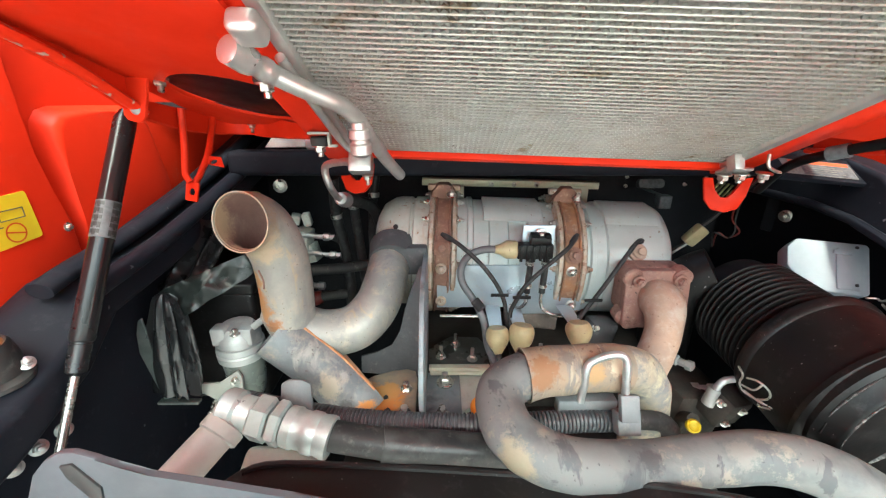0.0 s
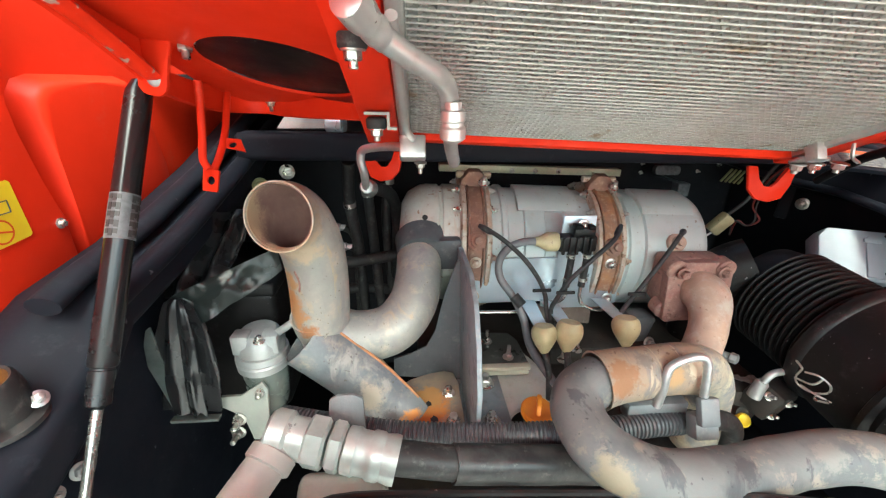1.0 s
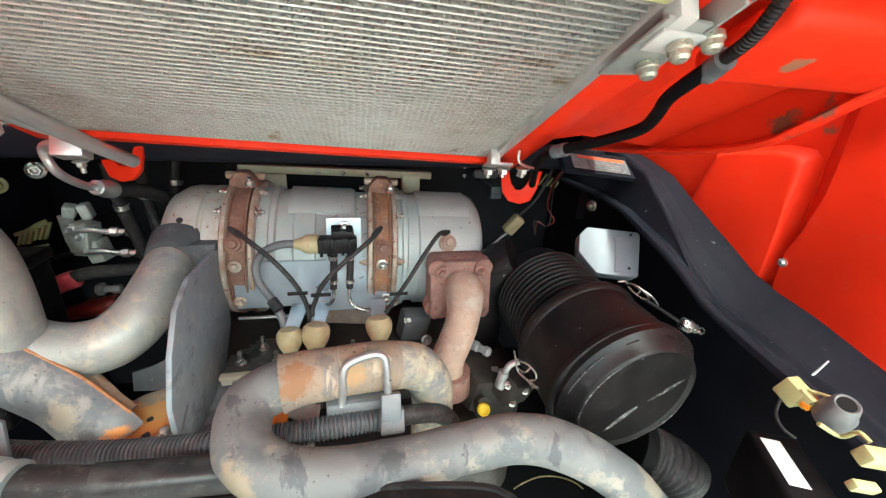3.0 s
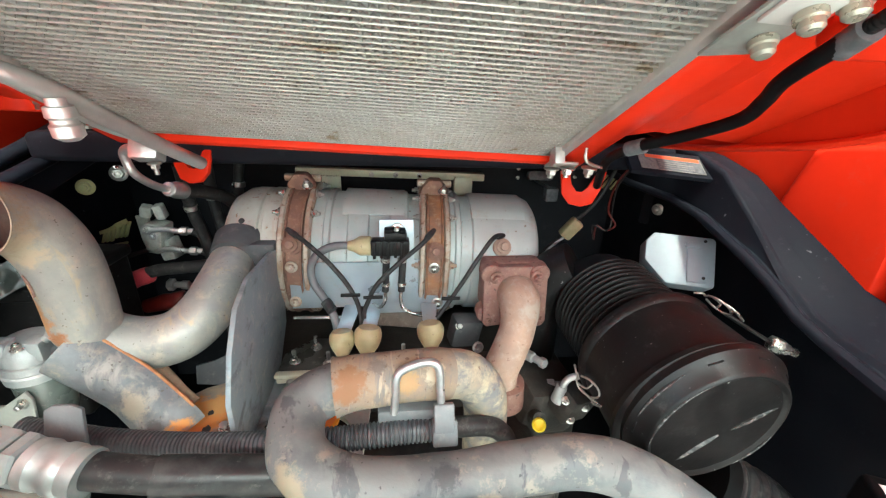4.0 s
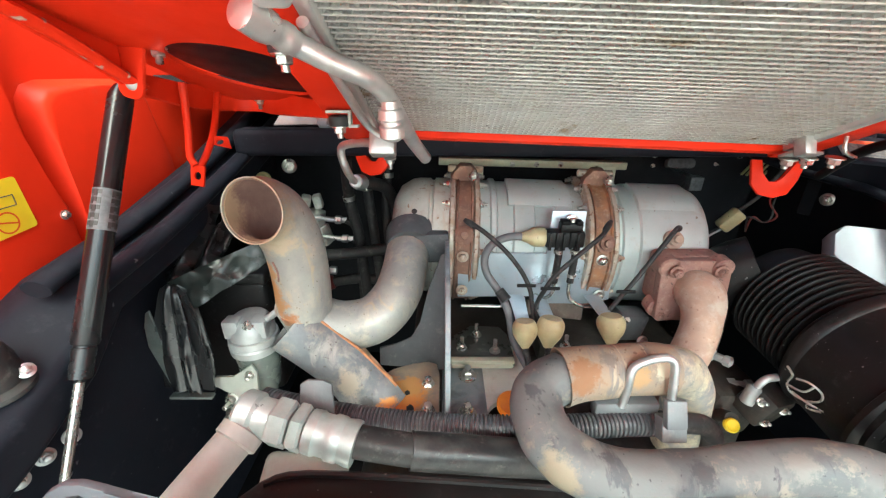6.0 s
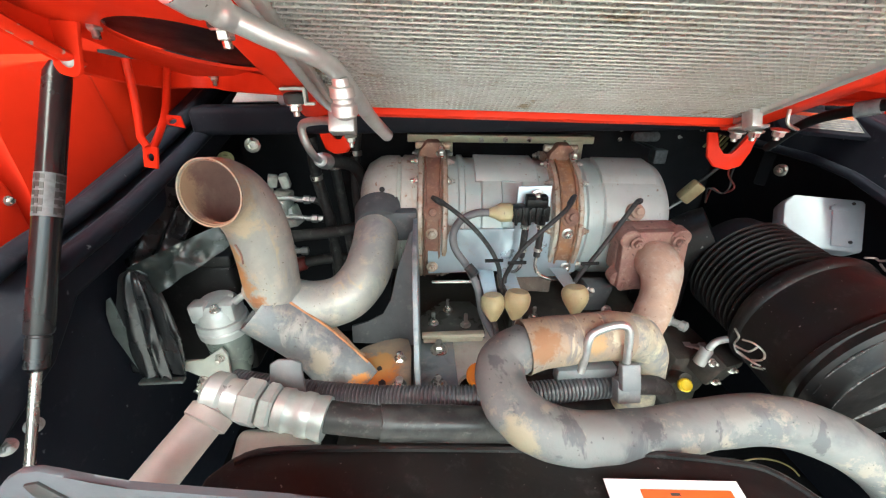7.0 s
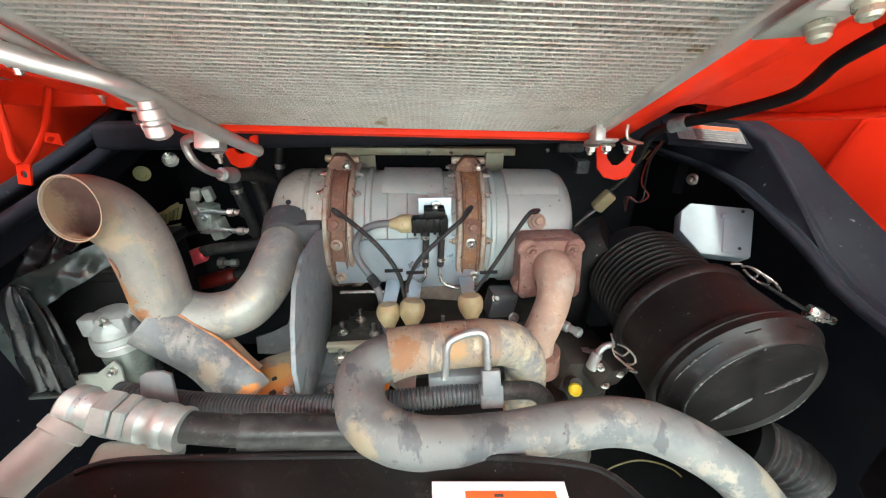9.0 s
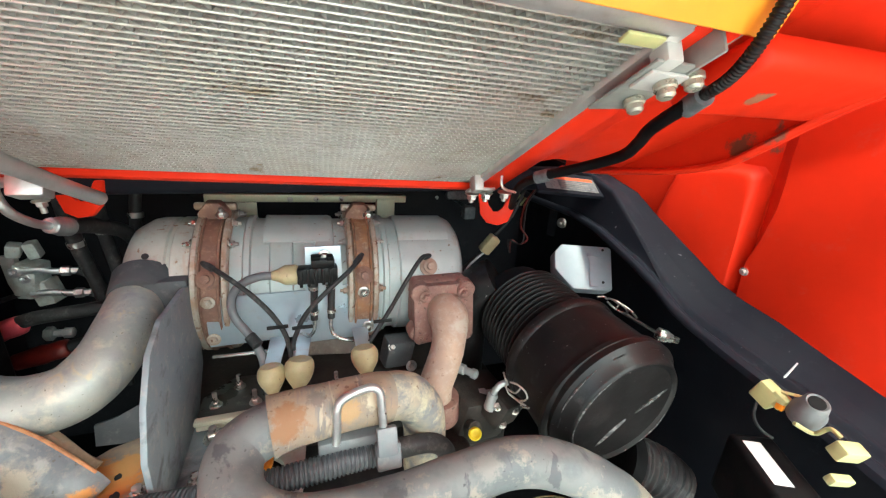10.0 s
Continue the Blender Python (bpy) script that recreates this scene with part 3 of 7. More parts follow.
# curved rim below the left tray, running from the strut bracket round to the radiator frame
rim = [(-0.384, 0.505, 1.444, 0.020), (-0.393, 0.56, 1.433, 0.026), (-0.396, 0.62, 1.421, 0.030), (-0.392, 0.68, 1.412, 0.034), (-0.374, 0.717, 1.409, 0.036), (-0.346, 0.724, 1.408, 0.036), (-0.318, 0.703, 1.406, 0.033), (-0.255, 0.638, 1.408, 0.026), (-0.182, 0.552, 1.413, 0.016)]
low_line = smooth_path([p[:3] for p in rim], 5)
high_line = smooth_path([(p[0], p[1], p[2] + p[3]) for p in rim], 5)
bm = bmesh.new()
prev = None
for lo_p, hi_p in zip(low_line, high_line):
    out = Vector((lo_p.x + 0.27, lo_p.y - 0.56, 0)).normalized() * 0.005
    line = [bm.verts.new(q) for q in (lo_p, lo_p + out * 0.6 - Vector((0, 0, 0.002)), lo_p + out, hi_p + out, hi_p)]
    if prev:
        for i in range(5):
            bm.faces.new((prev[i], prev[(i + 1) % 5], line[(i + 1) % 5], line[i]))
    else:
        bm.faces.new(line)
    prev = line
bm.faces.new(list(reversed(prev)))
part("front_rim", bm, red_paint, hood)
# side skirts
SKIRT_WEST = [(0.515, 1.444), (0.492, 1.455), (0.442, 1.482), (0.407, 1.498), (0.367, 1.512), (0.30, 1.535), (0.0, 1.60), (-0.39, 1.65)]
SKIRT_EAST = [(0.76, 1.372), (0.648, 1.381), (0.545, 1.395), (0.474, 1.406), (0.403, 1.425), (0.363, 1.449), (0.318, 1.481), (0.28, 1.505), (0.22, 1.53), (0.0, 1.60), (-0.39, 1.65)]
for sx, xx, low in ((1, -0.392, SKIRT_WEST), (-1, 0.72, SKIRT_EAST)):
    bm = bmesh.new()
    prev = None
    rows = []
    for y, z in low:
        rows.append([bm.verts.new((xx, y, z)), bm.verts.new((xx + sx * 0.004, y, z + 0.004)), bm.verts.new((xx + sx * 0.004, y, 1.662 + 0.08 * (0.82 - y))), bm.verts.new((xx - sx * 0.004, y, 1.662 + 0.08 * (0.82 - y))), bm.verts.new((xx - sx * 0.004, y, z + 0.004))])
    for a, b in zip(rows, rows[1:]):
        for i in range(5):
            bm.faces.new((a[i], a[(i + 1) % 5], b[(i + 1) % 5], b[i]))
    bm.faces.new(rows[0])
    bm.faces.new(list(reversed(rows[-1])))
    part("side_skirt", bm, worn_red, hood, "red hood skirt with paint worn from its edge")
    # rolled flange along the skirt's edge
    bm = bmesh.new()
    sweep(bm, [(xx + sx * 0.012, y, z + 0.004) for y, z in low], 0.009, 12, 5, flat=0.6)
    part("rolled_flange", bm, chipped_red if sx > 0 else worn_red, hood)
# hood's unseen top; its reach back and sideways is set to block light
bm = bmesh.new()
sheet(bm, [(-0.60, 0.0), (0.61, 0.0), (0.61, 1.22), (-0.60, 1.22)], (MID, 0.82, 1.668), (1, 0, 0), (0, -1, 0.08), 0.012, 0.003)
part("top_skin", bm, red_paint, hood)
# inner slope on the right, from the radiator frame out to the skirt
bm = bmesh.new()
sheet(bm, [(0, 0), (0.27, 0.0), (0.27, 0.52), (0, 0.52)], (0.455, 0.60, 1.395), (1, 0, 0.16), (0, -0.90, 0.434), 0.004)
part("inner_slope", bm, red_paint, hood)
bm = bmesh.new()
sheet(bm, [(0, 0), (0.24, 0.0), (0.24, 0.52), (0, 0.52)], (0.72, 0.60, 1.40), (-1, 0, 0.10), (0, -0.90, 0.434), 0.004)
block(bm, (0.59, 0.28, 1.515), (0.20, 0.09, 0.03), basis((0, 0.434, 0.90)).to_3x3(), 0.012, 3)
part("inner_rail", bm, red_paint, hood)

# ---- radiator pack hanging in the hood ----
RU = Vector((0.9990, -0.035, -0.0315)).normalized()
RV = Vector((-0.004, -0.900, 0.436))
RV = (RV - RU * RV.dot(RU)).normalized()
RN = RU.cross(RV)            # up through the pack
RN = RN if RN.z > 0 else -RN
RW, RH = 0.527, 0.352
RO = Vector((0.402, 0.559, 1.379)) - RU * RW


def rad(a, b, c=0.0):
    return RO + RU * a + RV * b + RN * c


radiator = thing("radiator", rad(RW / 2, 0.0), "dusty silver aluminium radiator core in a red frame", "radiator")
turn_rad = Matrix((RU, RV, RN)).transposed()
bm = bmesh.new()
block(bm, rad(RW / 2, RH / 2, 0.0085), (RW, RH, 0.004), turn_rad)
part("core_back", bm, core_back, radiator)
PITCH = 0.0073
COUNT = int(RH / PITCH)
bm = bmesh.new()
block(bm, (0, 0, 0.008), (RW, 0.0020, 0.018), None, 0.0006, 1)
tube_mesh = finish(bm, "flat_tube", core_alu)
for i in range(COUNT):
    ob = new("flat_tube", tube_mesh)
    ob.matrix_basis = Matrix.Translation(rad(RW / 2, PITCH * (i + 0.5)) - ROOT[radiator.name]) @ turn_rad.to_4x4()
    ob.parent = radiator
verts, faces = [], []
FOLD = 0.0034
for i in range(COUNT - 1):
    b0, b1 = PITCH * (i + 0.5) + 0.0013, PITCH * (i + 1.5) - 0.0013
    k = 0
    a = 0.002
    base = len(verts)
    while a < RW - 0.002:
        b = b0 if k % 2 == 0 else b1
        jit = random.uniform(-0.0004, 0.0004)
        dip = random.uniform(-0.0006, 0.0005)
        verts.append(rad(a + jit, b, -0.0006 + dip) - ROOT[radiator.name])
        verts.append(rad(a + jit, b, 0.0064) - ROOT[radiator.name])
        if k:
            n = len(verts)
            faces.append((n - 4, n - 3, n - 1, n - 2))
        a += FOLD
        k += 1
me = bpy.data.meshes.new("fin_pack")
me.from_pydata([tuple(q) for q in verts], [], faces)
me.materials.append(fin_alu)
fins = new("fin_pack", me)
fins.parent = radiator
tagged(fins, "folded aluminium fins clogged with pale dust", kind="stuff")
for a in (-0.007, RW + 0.007):
    bm = bmesh.new()
    block(bm, rad(a, RH / 2, 0.008), (0.013, RH + 0.02, 0.028), turn_rad, 0.002)
    part("side_channel", bm, alu, radiator)
bm = bmesh.new()
block(bm, rad(RW / 2, RH + 0.009, 0.008), (RW + 0.02, 0.016, 0.03), turn_rad, 0.003)
part("header", bm, alu, radiator)
bm = bmesh.new()
sheet(bm, [(0, 0), (0.03, 0), (0.03, 0.010), (0, 0.010)], rad(RW - 0.035, RH - 0.006, -0.010), RU, RV, 0.003, 0.001)
part("clip_strip", bm, cream, radiator)

# red hood frame round the radiator
bm = bmesh.new()
block(bm, rad(RW / 2, -0.012, 0.006), (RW + 0.03, 0.014, 0.026), turn_rad, 0.003)
part("frame_foot", bm, red_paint, hood)
bm = bmesh.new()
block(bm, rad(RW + 0.036, RH / 2 - 0.02, 0.008), (0.042, RH + 0.06, 0.02), turn_rad, 0.003)
part("frame_side", bm, red_paint, hood)
bm = bmesh.new()
block(bm, rad(-0.038, RH / 2 - 0.02, 0.010), (0.045, RH + 0.06, 0.02), turn_rad, 0.003)
part("frame_side", bm, red_paint, hood)
# red hood flange in the sun; the sunlight is painted in as orange
bm = bmesh.new()
sheet(bm, [(0.0, 0.0), (0.45, 0.0), (0.45, 0.16), (0.0, 0.16)], rad(RW + 0.066 - 0.45, RH + 0.018, -0.010), RU, (0, -0.40, 0.92), 0.006, 0.002)
part("rear_flange", bm, sunlit_orange, hood, "rear edge of the red hood, its sunlit look painted orange")


def hook(at, s, name="catch_hook"):
    """A flat red J-shaped catch."""
    bm = bmesh.new()
    out = [(-0.052, 0.062), (-0.030, 0.062), (-0.026, 0.03), (-0.012, 0.012), (0.006, 0.012), (0.018, 0.024), (0.034, 0.062), (0.056, 0.066), (0.044, 0.02), (0.030, -0.012), (0.004, -0.022), (-0.026, -0.016), (-0.044, 0.006)]
    sheet(bm, [(a * s, b * abs(s)) for a, b in out], at, (0.96, -0.25, 0), (0, 0.25, 1), 0.009, 0.002)
    part(name, bm, red_paint, hood)


hook((0.528, 0.705, 1.284), 0.76)
hook((-0.176, 0.785, 1.302), -0.74)

# red prop loop with its tab under the left rim
bm = bmesh.new()
sweep(bm, [(-0.380, 0.590, 1.452), (-0.386, 0.590, 1.40), (-0.391, 0.588, 1.366), (-0.391, 0.586, 1.356), (-0.386, 0.585, 1.346)], 0.0048, 10, 5)
sweep(bm, [(-0.386, 0.682, 1.438), (-0.383, 0.645, 1.387), (-0.382, 0.612, 1.358), (-0.384, 0.590, 1.341)], 0.0048, 10, 5)
sheet(bm, [(-0.012, -0.016), (0.008, -0.018), (0.012, 0.010), (-0.010, 0.012)], (-0.385, 0.585, 1.334), (1, -0.2, 0), (0.2, 0.2, 1), 0.003, hole=(0.0, -0.003, 0.0055, 1.0))
sheet(bm, [(-0.012, 0.0), (0.024, -0.008), (0.016, 0.010), (-0.004, 0.012)], (-0.375, 0.628, 1.369), (1, 0, 0.0), (0, 0.6, 0.8), 0.003, hole=(0.006, 0.002, 0.0055, 0.8))
part("prop_loop", bm, red_paint, hood, "red rod loop with a drilled tab")

# strut bracket
bm = bmesh.new()
sheet(bm, rounded(0.031, 0.078, 0.011), (-0.376, 0.506, 1.474), (0.97, -0.2, -0.2), (0.26, 0.1, 1), 0.005, 0.0012)
part("strut_bracket", bm, red_paint, hood)
bm = bmesh.new()
lathe(bm, [(-0.004, 0.0078), (0.0, 0.0078), (0.0022, 0.0070), (0.0036, 0.0050), (0.0042, 0.002)], (-0.3785, 0.5015, 1.4515), (0.2, -0.97, 0.1), 20)
part("rivet", bm, cast_alu, hood, "dull steel rivet head")
bolt(hood, (-0.349, 0.512, 1.487), (0.1, -0.3, -1), 0.013, 0.008)
bolt(hood, (-0.338, 0.715, 1.425), (0.1, -0.4, -1), 0.010, 0.008)

# gas strut
strut = thing("gas_strut", (-0.405, 0.27, 0.98), "black gas strut with a worn grey label holding the hood", "gas strut")
top, mid, low = Vector((-0.402, 0.516, 1.448)), Vector((-0.411, 0.373, 1.203)), Vector((-0.424, 0.25, 0.99))
axis = (low - top).normalized()
L = (mid - top).length
bm = bmesh.new()
lathe(bm, [(0.0, 0.008), (0.012, 0.012), (0.02, 0.0122), (L - 0.003, 0.0122), (L, 0.0112), (L + 0.001, 0.0094), (L + 0.003, 0.0094), (L + 0.0035, 0.0104), (L + 0.034, 0.0104), (L + 0.038, 0.006)], top, axis, 28)
part("cylinder", bm, strut_grey, strut)
bm = bmesh.new()
s0 = L * 0.42
lathe(bm, [(s0, 0.0123), (s0, 0.0126), (s0 + 0.045, 0.0126), (s0 + 0.045, 0.0123)], top, axis, 28)
band_part = part("label_band", bm, label_grey, strut, "worn grey printed label")
face_dir = Vector((0.62, -0.72, 0.30))
face_dir = (face_dir - axis * face_dir.dot(axis)).normalized()
side_dir = axis.cross(face_dir)
for k, deg in enumerate((-62, -46, -30, 24, 42, 60)):
    for j in range(5):
        bm = bmesh.new()
        d = (face_dir * math.cos(radians(deg)) + side_dir * math.sin(radians(deg))).normalized()
        sheet(bm, [(0, -0.0018), (0.0068 - 0.002 * ((k + j) % 2), -0.0018), (0.0068 - 0.002 * ((k + j) % 2), 0.0018), (0, 0.0018)], top + axis * (s0 + 0.002 + 0.0085 * j) + d * 0.0126, axis, d.cross(axis), 0.0006)
        part("print_line", bm, black_ink, band_part)
bm = bmesh.new()
lathe(bm, [(L, 0.0046), ((low - top).length, 0.0046)], top, axis, 18)
part("rod", bm, steel_rod, strut, "bright steel piston rod")
bm = bmesh.new()
lathe(bm, [(-0.012, 0.008), (-0.010, 0.012), (0.010, 0.012), (0.012, 0.008)], low, (1, 0, 0), 18)
part("eye_end", bm, zinc, strut)

# ---- pressed side panels ----
def wall_plate(bm, x, sx, base, crown, depth, soft=0.006):
    """A plate proud of a side wall whose edges slope from its base outline to its crown, both lists of (y, z)."""
    low = [bm.verts.new((x, y, z)) for y, z in base]
    high = [bm.verts.new((x + sx * depth, y, z)) for y, z in crown]
    n = len(low)
    for i in range(n):
        bm.faces.new((low[i], low[(i + 1) % n], high[(i + 1) % n], high[i]))
    bm.faces.new(high)
    bm.faces.new(list(reversed(low)))
    rim_edges = [e for e in bm.edges if all(v in high for v in e.verts)]
    bmesh.ops.bevel(bm, geom=rim_edges, offset=soft, segments=4, affect="EDGES", profile=0.5)


# left: a flat plate and, past a sunk channel, a soft pillow-shaped field
panel = thing("side_panel", (LEFT, 0.66, 1.25), "bright red pressed steel inner side panel with a raised field", "side panel", "inner side panels")
bm = bmesh.new()
base = [(0.05, 1.10), (0.43, 1.215), (0.549, 1.225), (0.549, 1.30), (0.547, 1.343), (0.548, 1.394), (0.549, 1.424), (0.549, 1.455), (0.549, 1.60), (0.05, 1.60)]
crown = [(0.05, 1.10), (0.43, 1.215), (0.541, 1.225), (0.541, 1.299), (0.527, 1.343), (0.521, 1.394), (0.520, 1.424), (0.520, 1.455), (0.520, 1.60), (0.05, 1.60)]
wall_plate(bm, LEFT - 0.028, 1, base, crown, 0.031, 0.002)
part("pressed_face", bm, red_paint, panel)
bm = bmesh.new()
base = [(0.551, 1.225), (0.551, 1.30), (0.551, 1.36), (0.552, 1.41), (0.557, 1.434), (0.570, 1.449), (0.592, 1.455), (0.665, 1.456), (0.740, 1.456), (0.770, 1.440), (0.790, 1.32), (0.795, 1.25), (0.78, 1.225)]
crown = [(0.566, 1.226), (0.565, 1.30), (0.564, 1.36), (0.563, 1.405), (0.568, 1.426), (0.580, 1.440), (0.600, 1.445), (0.665, 1.447), (0.725, 1.447), (0.750, 1.420), (0.770, 1.32), (0.775, 1.25), (0.76, 1.226)]
wall_plate(bm, LEFT - 0.028, 1, base, crown, 0.029, 0.008)
part("raised_field", bm, red_paint, panel)
bolt(panel, (LEFT + 0.003, 0.532, 1.291), (1, 0, 0), 0.008)
# right: the same pressing, mirrored, with its channel nearer the rear
panel = thing("side_panel", (RIGHT, 0.60, 1.25), "bright red pressed steel inner side panel with a raised field", "side panel", "inner side panels")
bm = bmesh.new()
base = [(0.05, 1.08), (0.30, 1.13), (0.445, 1.18), (0.446, 1.215), (0.448, 1.262), (0.447, 1.303), (0.448, 1.356), (0.450, 1.401), (0.450, 1.437), (0.45, 1.60), (0.05, 1.60)]
crown = [(0.05, 1.08), (0.30, 1.13), (0.434, 1.18), (0.435, 1.215), (0.437, 1.262), (0.425, 1.303), (0.414, 1.356), (0.416, 1.401), (0.418, 1.437), (0.418, 1.60), (0.05, 1.60)]
wall_plate(bm, RIGHT + 0.028, -1, base, crown, 0.031, 0.002)
part("pressed_face", bm, red_paint, panel)
bm = bmesh.new()
base = [(0.449, 1.18), (0.449, 1.25), (0.450, 1.30), (0.452, 1.38), (0.456, 1.405), (0.470, 1.418), (0.51, 1.420), (0.60, 1.400), (0.630, 1.392), (0.655, 1.30), (0.66, 1.22), (0.60, 1.175)]
crown = [(0.462, 1.182), (0.462, 1.25), (0.463, 1.30), (0.464, 1.375), (0.468, 1.395), (0.480, 1.406), (0.51, 1.408), (0.595, 1.389), (0.612, 1.384), (0.637, 1.305), (0.640, 1.22), (0.60, 1.182)]
wall_plate(bm, RIGHT + 0.028, -1, base, crown, 0.030, 0.008)
part("raised_field", bm, red_paint, panel)
bolt(panel, (RIGHT - 0.003, 0.434, 1.245), (-1, 0, 0), 0.009)
# yellow warning sticker on the left side
SX = LEFT + 0.0036
sticker = thing("warning_sticker", (SX, 0.446, 1.29), "yellow warning sticker with a round prohibition sign", "sticker")
bm = bmesh.new()
sheet(bm, rounded(0.085, 0.062, 0.004), (SX, 0.4500, 1.3190), (0, 1, 0.06), (0, -0.06, 1), 0.0008)
part("film", bm, yellow, sticker)
bm = bmesh.new()
for k in range(32):
    a = 2 * math.pi * k / 32
    b = 2 * math.pi * (k + 1) / 32
    q = [bm.verts.new((SX + 0.0011, 0.463 + r * math.cos(t), 1.304 + r * math.sin(t))) for r, t in ((0.0108, a), (0.0128, a), (0.0128, b), (0.0108, b))]
    bm.faces.new(q)
sheet(bm, [(-0.0115, -0.0010), (0.0115, -0.0010), (0.0115, 0.0010), (-0.0115, 0.0010)], (SX + 0.001, 0.463, 1.304), (0, 0.9, -0.25), (0, 0.25, 0.9), 0.0004)
part("sign", bm, orange_ink, sticker, "round red prohibition sign")
bm = bmesh.new()
for y0, z0, w, h in ((0.465, 1.333, 0.030, 0.0012), (0.465, 1.321, 0.030, 0.0012), (0.450, 1.327, 0.0012, 0.012), (0.480, 1.327, 0.0012, 0.012), (0.443, 1.314, 0.016, 0.0012), (0.436, 1.322, 0.0012, 0.014)):
    block(bm, (SX + 0.0009, y0, z0), (0.0004, w, h))
part("pictogram", bm, label_grey, sticker, "thin grey outline drawing")

# ---- exhaust after-treatment canister ----
can = thing("exhaust_canister", (0.17, 0.855, 1.0), "silver steel exhaust filter canister with rusty clamps", "exhaust filter")
A0, A1 = Vector((-0.15, 0.862, 1.137)), Vector((0.488, 0.848, 1.118))
AX = (A1 - A0).normalized()
AL = (A1 - A0).length
R = 0.126


def along(s, r=0.0, deg=0.0):
    """A point s metres along the canister, r from its axis, deg round from straight at the viewer towards up."""
    front = Vector((0, -1, 0)) - AX * Vector((0, -1, 0)).dot(AX)
    front.normalize()
    upw = AX.cross(front)
    upw = upw if upw.z > 0 else -upw
    return A0 + AX * s + (front * math.cos(radians(deg)) + upw * math.sin(radians(deg))) * r


bm = bmesh.new()
lathe(bm, [(0.0, 0.03), (0.004, 0.085), (0.016, 0.108), (0.040, R - 0.003), (0.055, R), (0.078, R), (0.081, R - 0.004), (0.086, R - 0.004), (0.089, R + 0.001), (0.124, R + 0.001)], A0, AX, 64)
part("inlet_can", bm, can_warm, can, "heat-tinted end can")
bm = bmesh.new()
lathe(bm, [(0.174, R), (0.20, R), (0.203, R + 0.004), (0.212, R + 0.004), (0.215, R - 0.002), (0.245, R - 0.002), (0.248, R + 0.003), (0.285, R + 0.003), (0.288, R - 0.001), (0.325, R - 0.001), (0.328, R + 0.003), (0.36, R + 0.003), (0.363, R - 0.003), (0.39, R - 0.003)], A0, AX, 64)
part("filter_can", bm, can_steel, can)
bm = bmesh.new()
lathe(bm, [(0.434, R), (0.455, R), (0.458, R + 0.005), (0.466, R + 0.005), (0.469, R - 0.002), (0.49, R - 0.002), (0.493, R + 0.003), (0.605, R + 0.003), (0.622, R - 0.004), (0.631, R - 0.016), (AL - 0.003, 0.09), (AL, 0.03)], A0, AX, 64)
part("outlet_can", bm, can_steel, can)
# flat strips rolled along the top
for s0, s1 in ((0.235, 0.355), (0.49, 0.60)):
    bm = bmesh.new()
    rows = []
    for k in range(9):
        deg = 52 + 5 * k
        lift = 0.0075 if k else 0.003
        rows.append([bm.verts.new(along(a, R + lift, deg)) for a in (s0, s1)])
    under = [[bm.verts.new(along(a, R - 0.001, 52 + 40 * k)) for a in (s0, s1)] for k in (0, 1)]
    for p, q in zip([under[0]] + rows, rows + [under[1]]):
        bm.faces.new((p[0], p[1], q[1], q[0]))
    bm.faces.new((under[1][0], under[1][1], under[0][1], under[0][0]))
    for e in (0, 1):
        bm.faces.new([under[0][e]] + [r[e] for r in rows] + [under[1][e]])
    part("top_strip", bm, can_steel, can)
flange_tan = material("flange_tan", (0.46, 0.42, 0.36), (0.36, 0.25, 0.17), 30.0, 0.55, metal=0.25, bump=0.25, dust=(0.52, 0.49, 0.44), dust_amount=0.3, pits=((0.20, 0.11, 0.07), 90.0, 0.62))
band_amber = material("band_amber", (0.33, 0.155, 0.065), (0.20, 0.115, 0.08), 34.0, 0.65, bump=0.3, dust=(0.46, 0.36, 0.26), dust_amount=0.24)
for s, band_mat in ((0.150, band_rust), (0.415, band_amber)):
    for d0, d1 in ((-0.030, -0.0175), (0.0175, 0.030)):
        bm = bmesh.new()
        lathe(bm, [(s + d0, R - 0.01), (s + d0, R + 0.011), (s + d0 + 0.003, R + 0.0155), (s + d1 - 0.003, R + 0.0155), (s + d1, R + 0.012), (s + d1, R - 0.01)], A0, AX, 64)
        part("clamp_flange", bm, flange_tan, can, "heat-stained pale clamp flange")
    bm = bmesh.new()
    lathe(bm, [(s - 0.0165, R - 0.01), (s - 0.0165, R + 0.016), (s - 0.0135, R + 0.0175), (s - 0.0115, R + 0.0135), (s + 0.0115, R + 0.0135), (s + 0.0135, R + 0.0175), (s + 0.0165, R + 0.016), (s + 0.0165, R - 0.01)], A0, AX, 40)
    part("clamp_band", bm, band_mat, can, "rust-brown clamp band")
    for deg in (-50, -28, 8, 50, 74, 104):
        for side in (-1, 1):
            bolt(can, along(s + side * 0.030, R + 0.006, deg), AX * side, 0.012, 0.006, flange_tan if deg < 20 else zinc)
    # lug on top with its clamping bolt
    up = (along(0, 1, 80) - along(0, 0, 80)).normalized()
    bm = bmesh.new()
    sheet(bm, [(-0.030, -0.012), (0.030, -0.012), (0.024, 0.020), (0.010, 0.034), (-0.012, 0.034), (-0.026, 0.016)], along(s, R + 0.010, 80), AX, up, 0.022, 0.003)
    part("clamp_lug", bm, band_rust, can)
    bolt(can, along(s + 0.016, R + 0.030, 70), along(0, 1, 60) - along(0, 0, 60), 0.013, 0.008, zinc)
    bm = bmesh.new()
    lathe(bm, [(-0.036, 0.005), (-0.034, 0.0075), (0.034, 0.0075), (0.036, 0.005)], along(s, R + 0.030, 84), AX, 14)
    part("clamp_rod", bm, flange_tan, can)
bm = bmesh.new()
